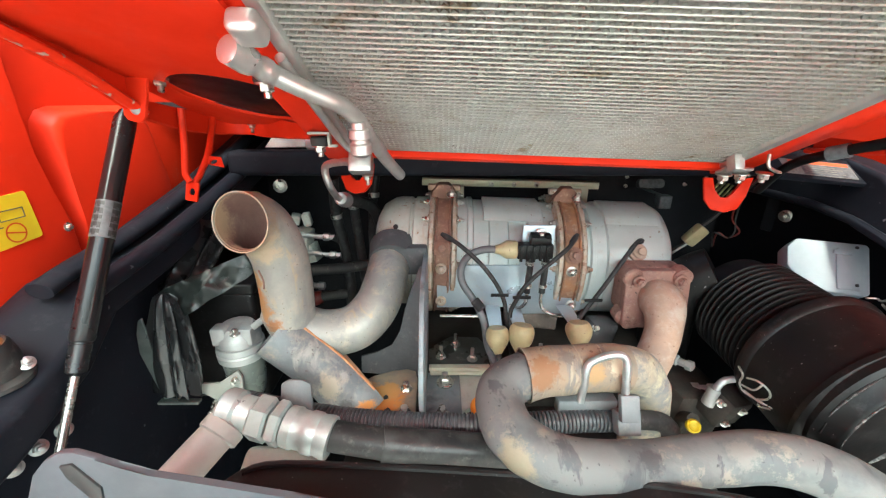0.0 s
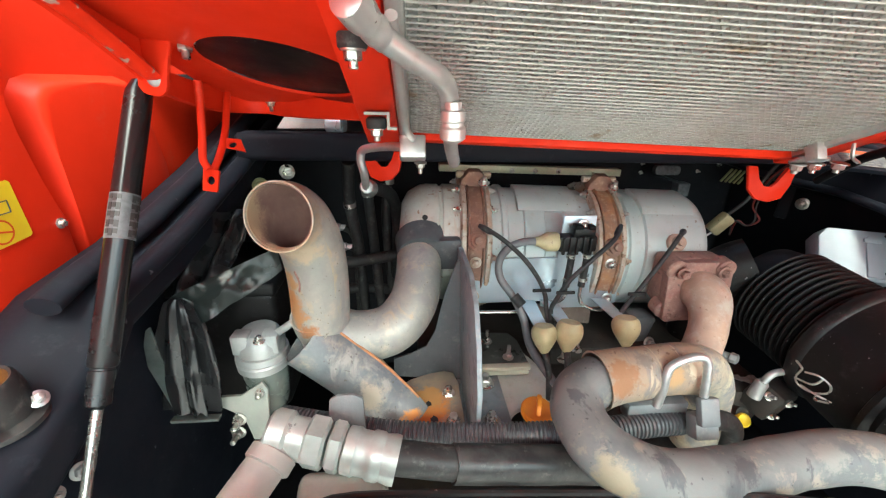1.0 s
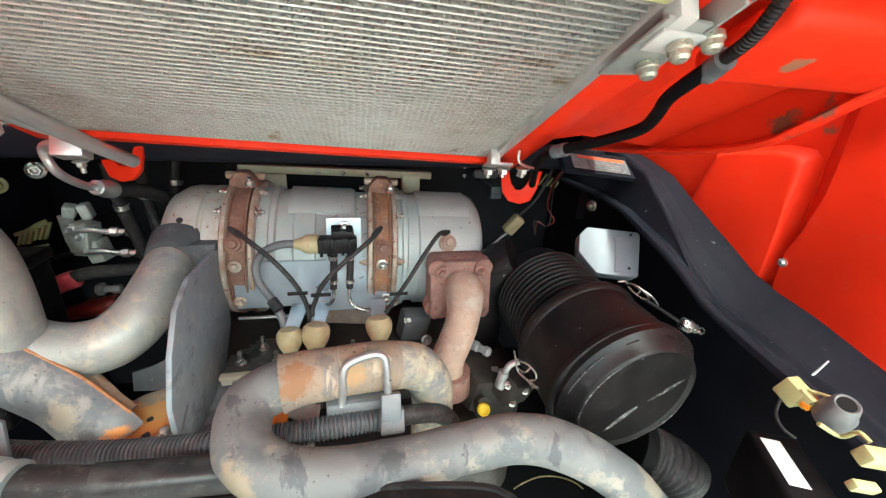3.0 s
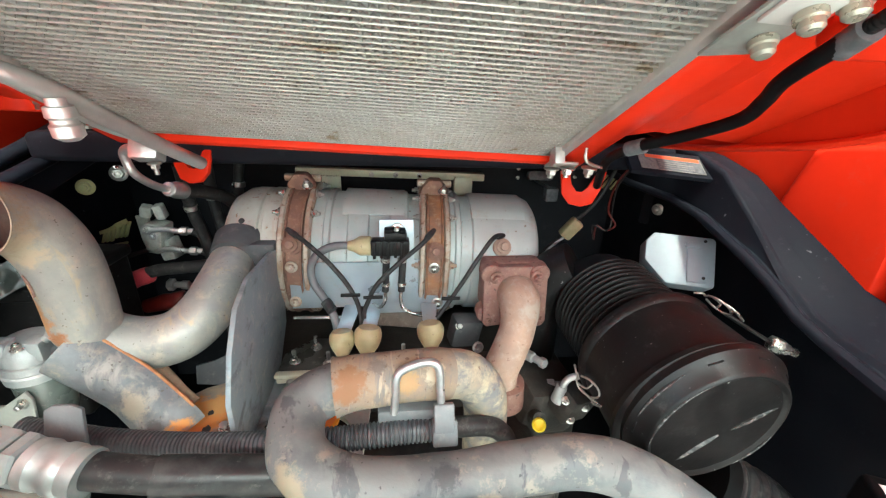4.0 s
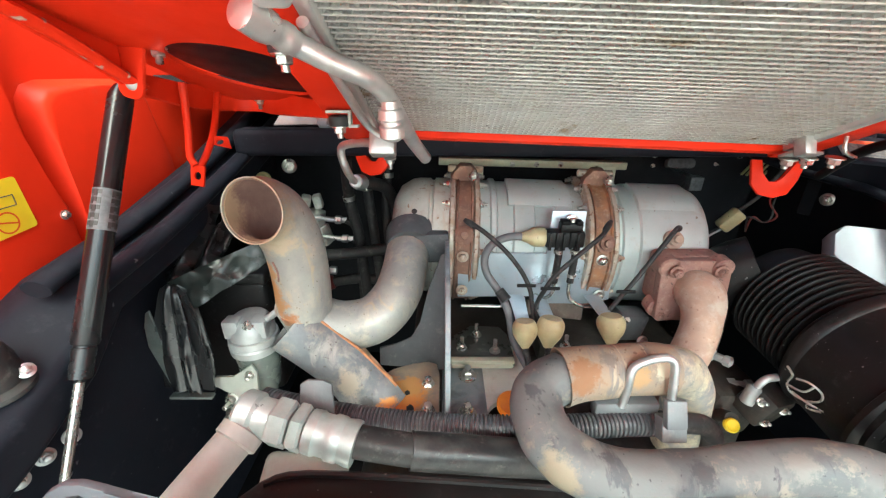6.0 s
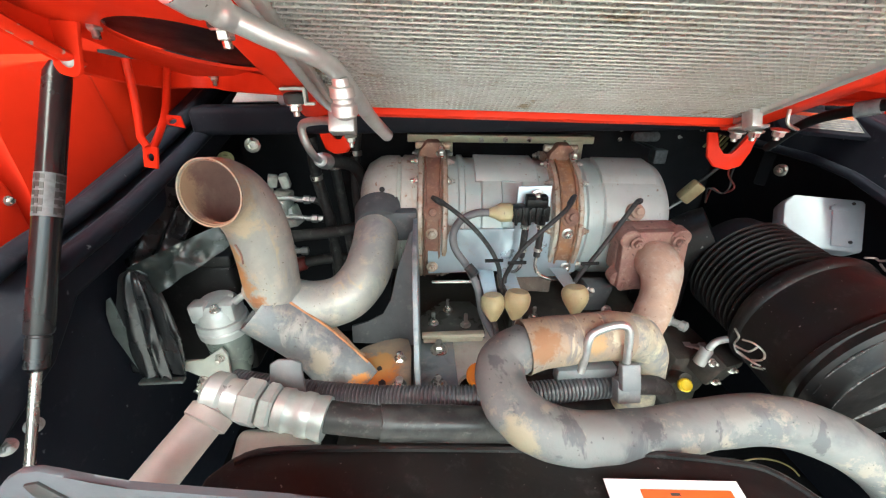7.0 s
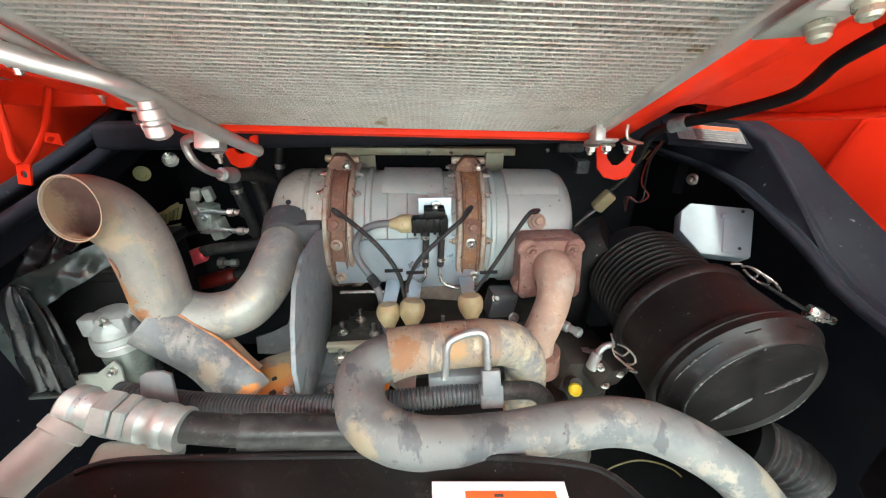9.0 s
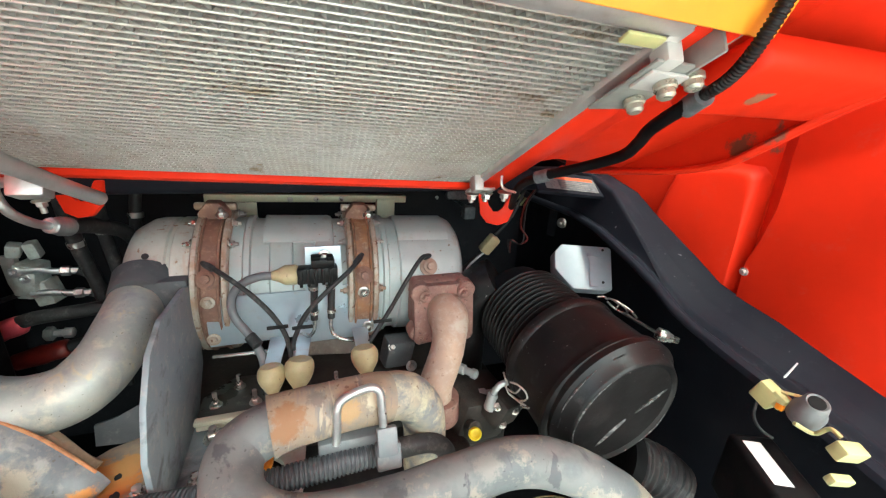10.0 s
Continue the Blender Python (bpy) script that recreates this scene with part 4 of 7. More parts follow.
lathe(bm, [(0, 0.0055), (0.001, 0.0055)], along(0.052, R + 0.0005, 42), along(0, 1, 42) - along(0, 0, 42), 14)
part("drain_hole", bm, black_ink, can)
# sensor ports
for s, deg in ((0.150, 22), (0.415, 20), (0.548, 25)):
    bm = bmesh.new()
    d = along(0, 1, deg) - along(0, 0, deg)
    lathe(bm, [(0, 0.018), (0.012, 0.018), (0.014, 0.013), (0.022, 0.013), (0.024, 0.008), (0.03, 0.007)], along(s, R + (0.008 if s < 0.5 else -0.002), deg), d, 18)
    part("sensor_port", bm, pipe_rust if s > 0.5 else band_rust, can)

# ---- top carrier plate and spacers under the beam ----
carrier = thing("carrier_plate", (0.19, 1.05, 1.25), "pale yellow-green zinc carrier plate above the canister", "bracket")
bm = bmesh.new()
sheet(bm, [(-0.235, -0.006), (0.235, -0.006), (0.235, 0.012), (-0.235, 0.012)], (0.182, 1.03, 1.260), (1, 0, -0.024), (0, 0, 1), 0.03, 0.002)
part("plate", bm, carrier_zinc, carrier)
for x in (0.034, 0.360):
    bm = bmesh.new()
    block(bm, (x, 1.000, 1.228), (0.046, 0.004, 0.064), None, 0.001)
    block(bm, (x - 0.020, 1.016, 1.228), (0.004, 0.030, 0.064), None, 0.001)
    part("spacer", bm, carrier_zinc, carrier)
for x in (0.13, 0.19, 0.25):
    bolt(carrier, (x, 1.014, 1.262), (0, -1, 0), 0.008)

# ---- exhaust tail pipe ----
tail = thing("exhaust_tailpipe", (-0.19, 0.60, 1.04), "dusty grey steel exhaust tailpipe with an open rusty mouth", "exhaust pipe")
TD = 0.0425
stub_path = [(-0.282, 0.509, 1.304), (-0.2775, 0.5335, 1.298), (-0.270, 0.5565, 1.277), (-0.262, 0.5705, 1.237), (-0.260, 0.576, 1.185), (-0.263, 0.580, 1.118)]
bm = bmesh.new()
sweep(bm, stub_path, TD, 40, 8, wall=0.0018, shape=lambda u: 1.0 + 0.02 * math.exp(-u * 30))
part("mouth_pipe", bm, tail_steel, tail)
bm = bmesh.new()
sweep(bm, [Vector(stub_path[0]).lerp(Vector(stub_path[1]), 0.10)] + [Vector(q) for q in stub_path[1:-1]], TD - 0.0022, 40, 8, wall=0.0008)
part("inner_skin", bm, tail_inner, tail, "rust-brown inside of the pipe mouth")
bm = bmesh.new()
sweep(bm, [(-0.268, 0.577, 1.135), (-0.257, 0.590, 1.093), (-0.212, 0.597, 1.073), (-0.160, 0.607, 1.078), (-0.126, 0.636, 1.103), (-0.113, 0.680, 1.130), (-0.110, 0.740, 1.150)], TD - 0.001, 40, 8, bumpy=0.012)
part("bend_pipe", bm, tail_steel, tail)
bm = bmesh.new()
sweep(bm, [(-0.279, 0.532, 1.222), (-0.275, 0.533, 1.205), (-0.277, 0.535, 1.190)], 0.0013, 8, 4)
part("crack_line", bm, cast_rust, tail, "dark split in the pipe skin")
# weld seam where the mouth pipe meets the bend
bm = bmesh.new()
c = Vector((-0.262, 0.584, 1.108))
d = Vector((0.62, 0.10, -0.78)).normalized()
m = Matrix.Translation(c) @ basis(d)
ring = [m @ Vector((math.cos(2 * math.pi * k / 48) * (TD + 0.0005) * 1.02, math.sin(2 * math.pi * k / 48) * (TD + 0.0005), 0)) for k in range(49)]
sweep(bm, ring, 0.0016, 8, 0)
part("weld_seam", bm, tail_steel, tail)

# cradle that carries the pipe, running down to a bolted foot
cradle = thing("pipe_cradle", (-0.15, 0.56, 0.97), "grey steel pipe cradle with bright orange rust at its foot", "bracket")
bm = bmesh.new()
seg = 22
spine = smooth_path([(-0.288, 0.572, 1.094), (-0.245, 0.572, 1.055), (-0.207, 0.568, 1.023), (-0.180, 0.560, 0.998), (-0.158, 0.553, 0.974), (-0.146, 0.549, 0.955)], 6)
rows, bead = [], []
for i, c in enumerate(spine):
    f = i / (len(spine) - 1)
    rad_c = 0.0475 + 0.012 * f * f
    t = (spine[min(i + 1, len(spine) - 1)] - spine[max(i - 1, 0)]).normalized()
    a = Vector((0, -1, 0))
    a = (a - t * a.dot(t)).normalized()
    b = t.cross(a)
    b = -b if b.z > 0 else b
    an = radians(-76 + 12 * f)
    if f < 0.86:
        bead.append(c + (a * math.cos(an) + b * math.sin(an)) * (rad_c - 0.001))
    row = []
    for r in (rad_c, rad_c - 0.003):
        line = []
        for j in range(seg + 1):
            an = radians(-78 + 12 * f + 235 * j / seg)
            line.append(bm.verts.new(c + (a * math.cos(an) + b * math.sin(an)) * r))
        row.append(line)
    rows.append(row)
for p, q in zip(rows, rows[1:]):
    for k in (0, 1):
        for j in range(seg):
            bm.faces.new((p[k][j], p[k][j + 1], q[k][j + 1], q[k][j]))
    for j in (0, seg):
        bm.faces.new((p[0][j], p[1][j], q[1][j], q[0][j]))
for row in (rows[0], rows[-1]):
    for j in range(seg):
        bm.faces.new((row[0][j], row[0][j + 1], row[1][j + 1], row[1][j]))
part("shell", bm, cradle_steel, cradle)
bm = bmesh.new()
sweep(bm, bead, 0.0026, 8, 2)
part("weld_bead", bm, weld_rust, cradle, "rusty weld bead")
bm = bmesh.new()
sheet(bm, [(-0.175, 0.470), (-0.052, 0.470), (-0.046, 0.50), (-0.047, 0.585), (-0.052, 0.612), (-0.068, 0.618), (-0.098, 0.612), (-0.130, 0.598), (-0.160, 0.570), (-0.175, 0.530)], (0, 0, 0.975), (1, 0, 0), (0, 1, 0), 0.008, 0.002)
part("foot_plate", bm, foot_rust, cradle, "foot plate coated in bright orange rust")
for p, w in (((-0.100, 0.539), 1.0), ((-0.093, 0.506), 1.35)):
    bm = bmesh.new()
    sheet(bm, [(w * (0.0045 + 0.0012 * math.sin(3.1 * k)) * math.cos(k * math.pi / 6), w * (0.0052 + 0.0012 * math.cos(2.3 * k)) * math.sin(k * math.pi / 6)) for k in range(12)], (*p, 0.9793), (1, 0.1, 0), (0, 1, 0), 0.0008)
    part("drain_hole", bm, black_ink, cradle)
bm = bmesh.new()
sweep(bm, [(-0.196, 0.585, 1.044), (-0.172, 0.578, 1.018), (-0.150, 0.568, 0.997), (-0.132, 0.560, 0.982)], 0.010, 10, 6, bumpy=0.25)
part("weld_strip", bm, dust_tan, cradle, "tan dusty weld strip")

collar_paint = material("collar_paint", (0.05, 0.052, 0.056), (0.08, 0.083, 0.088), 18.0, 0.55, bump=0.25, dust=(0.2, 0.19, 0.18), dust_amount=0.15)
# ---- upright support bracket at the pipe's inner end ----
support = thing("pipe_support", (-0.06, 0.60, 0.96), "dark grey steel support bracket with a collar round the pipe", "bracket")
bm = bmesh.new()
lathe(bm, [(0, 0.0425), (0.0, 0.045), (0.002, 0.047), (0.045, 0.053), (0.045, 0.05)], (-0.104, 0.732, 1.154), (0.02, 0.90, 0.30), 36)
block(bm, (-0.066, 0.735, 1.160), (0.070, 0.03, 0.060), None, 0.006)
part("collar", bm, collar_paint, support)
bm = bmesh.new()
sheet(bm, [(0.76, 1.17), (0.70, 1.182), (0.585, 1.188), (0.530, 1.168), (0.490, 1.12), (0.462, 1.06), (0.462, 0.955), (0.66, 0.955), (0.735, 1.02)], (-0.034, 0, 0), (0, 1, 0), (0, 0, 1), 0.008, 0.002)
part("side_plate", bm, gunmetal, support)
bm = bmesh.new()
slope = Vector((0, 0.3, 1)).normalized()
sheet(bm, [(x, (z - 0.96) / 0.958) for x, z in ((-0.045, 1.165), (-0.068, 1.105), (-0.082, 1.045), (-0.098, 1.018), (-0.125, 1.006), (-0.158, 1.000), (-0.158, 0.968), (-0.036, 0.958), (-0.036, 1.17))], (0, 0.62, 0.96), (1, 0, 0), slope, 0.006, 0.0015)
part("back_plate", bm, collar_paint, support)
bm = bmesh.new()
block(bm, (-0.005, 0.555, 0.954), (0.075, 0.17, 0.012), None, 0.003)
part("foot", bm, gunmetal, support)
for p in ((0.004, 0.600, 0.960), (-0.002, 0.512, 0.960), (-0.066, 0.560, 0.970), (-0.064, 0.500, 0.972)):
    bolt(support, p, (0, -0.05, 1), 0.020, 0.010, zinc)

# ---- engine top: block, mount plate, filler ----
engine = thing("engine_block", (0.25, 0.75, 0.60), "dark oily engine block deep in the bay", "engine")
bm = bmesh.new()
block(bm, (0.22, 0.80, 0.76), (0.66, 0.42, 0.34), None, 0.03, 3)
block(bm, (0.13, 0.53, 0.78), (0.60, 0.24, 0.26), None, 0.025, 3)
block(bm, (0.32, 0.78, 0.945), (0.34, 0.20, 0.05), None, 0.015, 2)
part("block", bm, oily, engine)
bm = bmesh.new()
for k in range(6):
    block(bm, (0.19 + 0.055 * k, 0.655, 0.90 + 0.02 * (k % 2)), (0.03, 0.05, 0.06), None, 0.008)
part("injector_row", bm, oily, engine)
bm = bmesh.new()
sheet(bm, [(-0.02, 0.44), (0.135, 0.44), (0.145, 0.60), (0.10, 0.70), (-0.02, 0.72)], (0, 0, 0.946), (1, 0, 0), (0, 1, 0), 0.010, 0.002, hole=(0.072, 0.515, 0.040, 0.95))
part("cast_bracket", bm, bracket_light, engine, "pale grey cast bracket round the filler")
bm = bmesh.new()
sheet(bm, [(-0.030, 0.630), (0.096, 0.630), (0.092, 0.715), (0.078, 0.742), (0.018, 0.746), (-0.029, 0.700)], (0, 0, 0.964), (1, 0, 0), (0, 1, 0), 0.012, 0.002)
part("stud_cover", bm, dark_green, engine, "dark flat cover with three studs")
bm = bmesh.new()
block(bm, (0.032, 0.621, 0.979), (0.118, 0.014, 0.008), None, 0.002)
block(bm, (0.032, 0.623, 0.968), (0.114, 0.012, 0.010), None, 0.002)
part("edge_bar", bm, beige, engine, "pale yellow edge bar")
for p in ((-0.004, 0.668, 0.970), (0.060, 0.660, 0.970), (0.028, 0.712, 0.970), (0.201, 0.672, 0.972), (0.168, 0.655, 0.962)):
    bolt(engine, p, (0, 0, 1), 0.013, 0.018, zinc)
bm = bmesh.new()
lathe(bm, [(0, 0.020), (0.05, 0.020)], (0.072, 0.515, 0.920), (0, 0, 1), 24)
part("filler_neck", bm, oily, engine)
cap = thing("oil_filler_cap", (0.072, 0.515, 0.970), "orange plastic oil filler cap with a raised grip", "filler cap")
bm = bmesh.new()
lathe(bm, [(0.0, 0.022), (0.002, 0.0265), (0.009, 0.0265), (0.012, 0.024), (0.0135, 0.012)], (0.072, 0.515, 0.972), (0, -0.1, 1), 36)
part("disc", bm, orange_plastic, cap)
bm = bmesh.new()
sheet(bm, [(-0.018, 0.0), (0.018, 0.0), (0.014, 0.016), (0.006, 0.021), (-0.006, 0.021), (-0.014, 0.016)], (0.073, 0.515, 0.983), (0.30, 0.95, 0), (0, 0, 1), 0.007, 0.002)
part("grip", bm, orange_plastic, cap)

# ---- zinc sensor plate in front of the canister ----
sensor = thing("sensor_plate", (0.13, 0.715, 1.06), "bluish zinc plate carrying the pressure sensor", "sensor bracket")
bm = bmesh.new()
sheet(bm, [(-0.012, 1.055), (0.135, 1.058), (0.135, 1.045), (0.155, 1.040), (0.255, 1.040), (0.292, 1.050), (0.292, 1.155), (0.222, 1.155), (0.222, 1.236), (0.158, 1.236), (0.158, 1.150), (-0.012, 1.152)], (0, 0.724, 0), (1, 0, 0), (0, 0, 1), 0.004, 0.001)
part("plate", bm, zinc_plate, sensor)
for p in ((-0.004, 0.716, 1.147), (-0.004, 0.72, 1.072), (0.262, 0.716, 1.140), (0.192, 0.71, 1.222), (0.27, 0.72, 1.062)):
    bolt(sensor, p, (0, -1, 0), 0.014, 0.002, flange_tan if p[0] < 0 else zinc)
bm = bmesh.new()
block(bm, (0.178, 0.700, 1.192), (0.070, 0.026, 0.030), None, 0.004)
block(bm, (0.188, 0.700, 1.214), (0.040, 0.022, 0.016), None, 0.003)
part("sensor_body", bm, black_plastic, sensor, "black plastic pressure sensor")
for k in range(5):
    bm = bmesh.new()
    block(bm, (0.150 + 0.0125 * k, 0.6855, 1.190 + 0.002 * (k % 2)), (0.0055, 0.006, 0.032), None, 0.0012)
    part("housing_rib", bm, black_plastic, sensor)
for x, z, w in ((0.176, 1.2245, 0.016), (0.200, 1.2235, 0.012)):
    bm = bmesh.new()
    block(bm, (x, 0.696, z), (w, 0.018, 0.008), None, 0.002)
    part("latch", bm, black_deep, sensor)
for x in (0.172, 0.202):
    bm = bmesh.new()
    sweep(bm, [(x, 0.696, 1.18), (x - 0.002, 0.692, 1.15), (x - 0.004, 0.692, 1.105)], 0.0066, 12, 5)
    hose_part = part("rubber_tube", bm, rubber, sensor)
    for z in (1.168, 1.12):
        bm = bmesh.new()
        lathe(bm, [(-0.003, 0.0072), (-0.003, 0.0084), (0.003, 0.0084), (0.003, 0.0072)], (x - 0.003, 0.692, z), (0, 0, 1), 14)
        part("hose_clip", bm, zinc, hose_part)
bm = bmesh.new()
sweep(bm, [(0.168, 0.692, 1.108), (0.167, 0.69, 1.085), (0.155, 0.70, 1.066), (0.14, 0.73, 1.06)], 0.0035, 10, 6)
part("steel_line", bm, steel_rod, sensor)
bm = bmesh.new()
sweep(bm, [(0.198, 0.692, 1.108), (0.197, 0.69, 1.085), (0.205, 0.685, 1.068), (0.235, 0.685, 1.055), (0.262, 0.70, 1.05)], 0.0035, 10, 6)
part("steel_line", bm, steel_rod, sensor)

# plug and its grey lead
lead = thing("sensor_lead", (0.09, 0.70, 1.15), "grey sheathed sensor lead with an amber plug", "cable")
bm = bmesh.new()
lathe(bm, [(0, 0.008), (0.010, 0.011), (0.022, 0.018), (0.040, 0.018), (0.045, 0.014), (0.05, 0.014)], (0.102, 0.704, 1.193), (1, 0, -0.02), 18)
part("plug", bm, amber, lead, "amber plastic plug")
bm = bmesh.new()
sweep(bm, [(0.106, 0.704, 1.193), (0.078, 0.704, 1.192), (0.050, 0.700, 1.180), (0.036, 0.696, 1.155), (0.040, 0.69, 1.125), (0.062, 0.675, 1.095), (0.080, 0.655, 1.060), (0.088, 0.62, 1.02), (0.115, 0.56, 0.99)], 0.0072, 14, 6)
part("sheath", bm, material("grey_sheath", (0.16, 0.16, 0.165), (0.11, 0.11, 0.115), 30.0, 0.55, bump=0.1), lead)
bm = bmesh.new()
sweep(bm, [(0.062, 0.668, 1.10), (0.075, 0.655, 1.088)], 0.0095, 12, 2)
part("tie", bm, rubber, lead)


def probe_lead(points, tie_at, label):
    """A black probe lead with a cable tie."""
    ob = thing("probe_lead", points[-1], label, "cable", "probe leads")
    bm = bmesh.new()
    sweep(bm, points, 0.0042, 12, 7)
    part("sheath", bm, rubber, ob)
    bm = bmesh.new()
    lathe(bm, [(0, 0.0040), (0.010, 0.0058), (0.024, 0.0056), (0.028, 0.0042)], points[0], Vector(points[1]) - Vector(points[0]), 14)
    part("probe_end", bm, rubber, ob)
    bm = bmesh.new()
    block(bm, tie_at, (0.034, 0.004, 0.006), None, 0.001)
    part("cable_tie", bm, black_plastic, ob)
    return ob


probe_lead([(-0.002, 0.712, 1.222), (0.030, 0.685, 1.210), (0.070, 0.668, 1.178), (0.100, 0.662, 1.140), (0.117, 0.660, 1.105), (0.123, 0.660, 1.075), (0.128, 0.64, 1.04)], (0.108, 0.655, 1.118), "black probe lead curving down from the rusty clamp")
probe_lead([(0.258, 0.70, 1.224), (0.235, 0.672, 1.208), (0.190, 0.655, 1.175), (0.155, 0.650, 1.140), (0.138, 0.652, 1.105), (0.130, 0.655, 1.075), (0.135, 0.64, 1.04)], (0.148, 0.645, 1.118), "black probe lead crossing the zinc plate")
probe_lead([(0.392, 0.712, 1.208), (0.365, 0.680, 1.215), (0.335, 0.665, 1.180), (0.305, 0.660, 1.130), (0.275, 0.655, 1.085), (0.255, 0.645, 1.062)], (0.287, 0.652, 1.108), "black probe lead looping from the canister end")


def boot(at, axis, s, label):
    ob = thing("connector_boot", Vector(at) - Vector(axis).normalized() * 0.03, label, "connector", "amber connectors")
    a = Vector(axis).normalized()
    bm = bmesh.new()
    sweep(bm, [Vector(at) + a * (-0.030 + 0.0053 * k) * s for k in range(11)], 0.0228 * s, 16, 0, shape=lambda u: (0.30, 0.44, 0.58, 0.72, 0.85, 0.95, 1.0, 1.02, 1.0, 0.93, 0.74)[min(10, int(u * 10 + 0.5))], bumpy=0.10)
    part("boot", bm, amber, ob)
    bm = bmesh.new()
    foot, head = Vector(at) + a * 0.010 * s + Vector((0, 0.012, 0)), Vector((at[0] + 0.006, 0.718, 1.062))
    run = head - foot
    sheet(bm, [(-0.002, -0.012), (0.4 * run.length, -0.013), (run.length, -0.016), (run.length, 0.016), (0.4 * run.length, 0.013), (-0.002, 0.012)], foot, run, (1, 0, 0), 0.002, 0.0006)
    part("retainer", bm, zinc_plate, ob, "zinc retainer tongue")
    bm = bmesh.new()
    sweep(bm, [Vector(at) - a * 0.024 * s, Vector(at) - a * 0.06 * s + Vector((0.004, -0.01, 0)), Vector(at) - a * 0.11 * s + Vector((0.01, 0.0, -0.02))], 0.006 * s, 10, 6)
    part("tail_wire", bm, rubber, ob)


boot((0.098, 0.592, 1.062), (-0.05, 0.25, 1), 0.92, "amber rubber connector boot in a zinc retainer")
boot((0.140, 0.592, 1.066), (0.10, 0.25, 1), 1.0, "amber rubber connector boot in a zinc retainer")
boot((0.247, 0.600, 1.066), (-0.05, 0.25, 1), 1.0, "amber rubber connector boot in a zinc retainer")
bm = bmesh.new()
sweep(bm, [(-0.005, 0.70, 1.048), (0.09, 0.69, 1.052)], 0.0035, 10, 2)
lone("steel_pipe", bm, steel_rod, "thin bright steel pipe below the zinc plate", "pipe")

# ---- cast outlet and rusty pipe ----
outlet = thing("outlet_flange", (0.40, 0.60, 0.97), "rust-brown cast exhaust elbow bolted to the canister", "exhaust flange")
fu, fv = Vector((1, -0.08, 0.03)), Vector((0.0, 0.10, 1))
bm = bmesh.new()
sheet(bm, [(-0.058, -0.062), (-0.050, -0.070), (-0.028, -0.060), (0.030, -0.060), (0.052, -0.070), (0.062, -0.060), (0.062, 0.040), (0.052, 0.052), (-0.046, 0.052), (-0.058, 0.042)], (0.408, 0.668, 1.112), fu, fv, 0.024, 0.004)
part("flange", bm, cast_rust, outlet)
for p in ((0.362, 0.672, 1.150), (0.452, 0.664, 1.152), (0.360, 0.676, 1.064), (0.456, 0.668, 1.066)):
    bm = bmesh.new()
    lathe(bm, [(-0.016, 0.016), (-0.014, 0.019), (0.008, 0.019), (0.011, 0.016)], p, (0, -1, -0.1), 20)
    part("lug", bm, cast_rust, outlet)
bm = bmesh.new()
block(bm, (0.410, 0.70, 1.115), (0.118, 0.05, 0.10), None, 0.012, 3)
part("body", bm, cast_rust, outlet)
for p in ((0.371, 0.656, 1.146), (0.445, 0.650, 1.150), (0.362, 0.664, 1.056), (0.458, 0.656, 1.060)):
    bolt(outlet, p, (0, -1, -0.1), 0.015, 0.003, cast_rust)
bm = bmesh.new()
sweep(bm, [(0.410, 0.668, 1.115), (0.410, 0.630, 1.105), (0.402, 0.605, 1.075), (0.385, 0.585, 1.04), (0.370, 0.575, 1.005), (0.372, 0.575, 0.955), (0.372, 0.575, 0.93)], 0.031, 32, 8, bumpy=0.03, shape=lambda u: 1.0 + 0.22 * math.exp(-((u - 0.12) / 0.14) ** 2))
part("elbow_pipe", bm, pipe_rust, outlet, "orange-pink rusted pipe")
bm = bmesh.new()
lathe(bm, [(0, 0.034), (0.002, 0.040), (0.045, 0.043), (0.05, 0.036)], (0.374, 0.575, 0.985), (0.0, 0.0, -1), 28)
part("lower_joint", bm, cast_rust, outlet)

# ---- large dusty coolant/air hose with its wrapped section ----
hose = thing("air_hose", (0.25, 0.37, 0.98), "fat grey dust-caked rubber air hose in an S bend", "hose")
bm = bmesh.new()
sweep(bm, [(0.66, 0.30, 0.85), (0.60, 0.303, 0.935), (0.535, 0.315, 1.000), (0.470, 0.338, 1.035), (0.41, 0.358, 1.040), (0.340, 0.362, 1.032), (0.250, 0.346, 1.038), (0.175, 0.332, 1.055), (0.122, 0.332, 1.068), (0.085, 0.352, 1.080), (0.072, 0.388, 1.088), (0.080, 0.420, 1.098), (0.115, 0.438, 1.106)], 0.0315, 40, 9, bumpy=0.05)
part("rubber_body", bm, dusty_rubber, hose)
bm = bmesh.new()
sweep(bm, [(0.110, 0.437, 1.105), (0.165, 0.444, 1.108), (0.222, 0.452, 1.106), (0.255, 0.460, 1.098)], 0.034, 36, 8, wall=0.002, bumpy=0.05, shape=lambda u: 1.0 + 0.11 * math.exp(-u * 12))
part("heat_wrap", bm, wrap_tan, hose, "tan scorched heat wrap with an upturned lip")
bm = bmesh.new()
sweep(bm, [(0.245, 0.457, 1.101), (0.285, 0.470, 1.086), (0.312, 0.480, 1.050), (0.322, 0.484, 1.005), (0.324, 0.485, 0.93)], 0.0335, 36, 8, bumpy=0.04)
part("elbow_body", bm, dust_caked, hose, "dust-caked elbow")

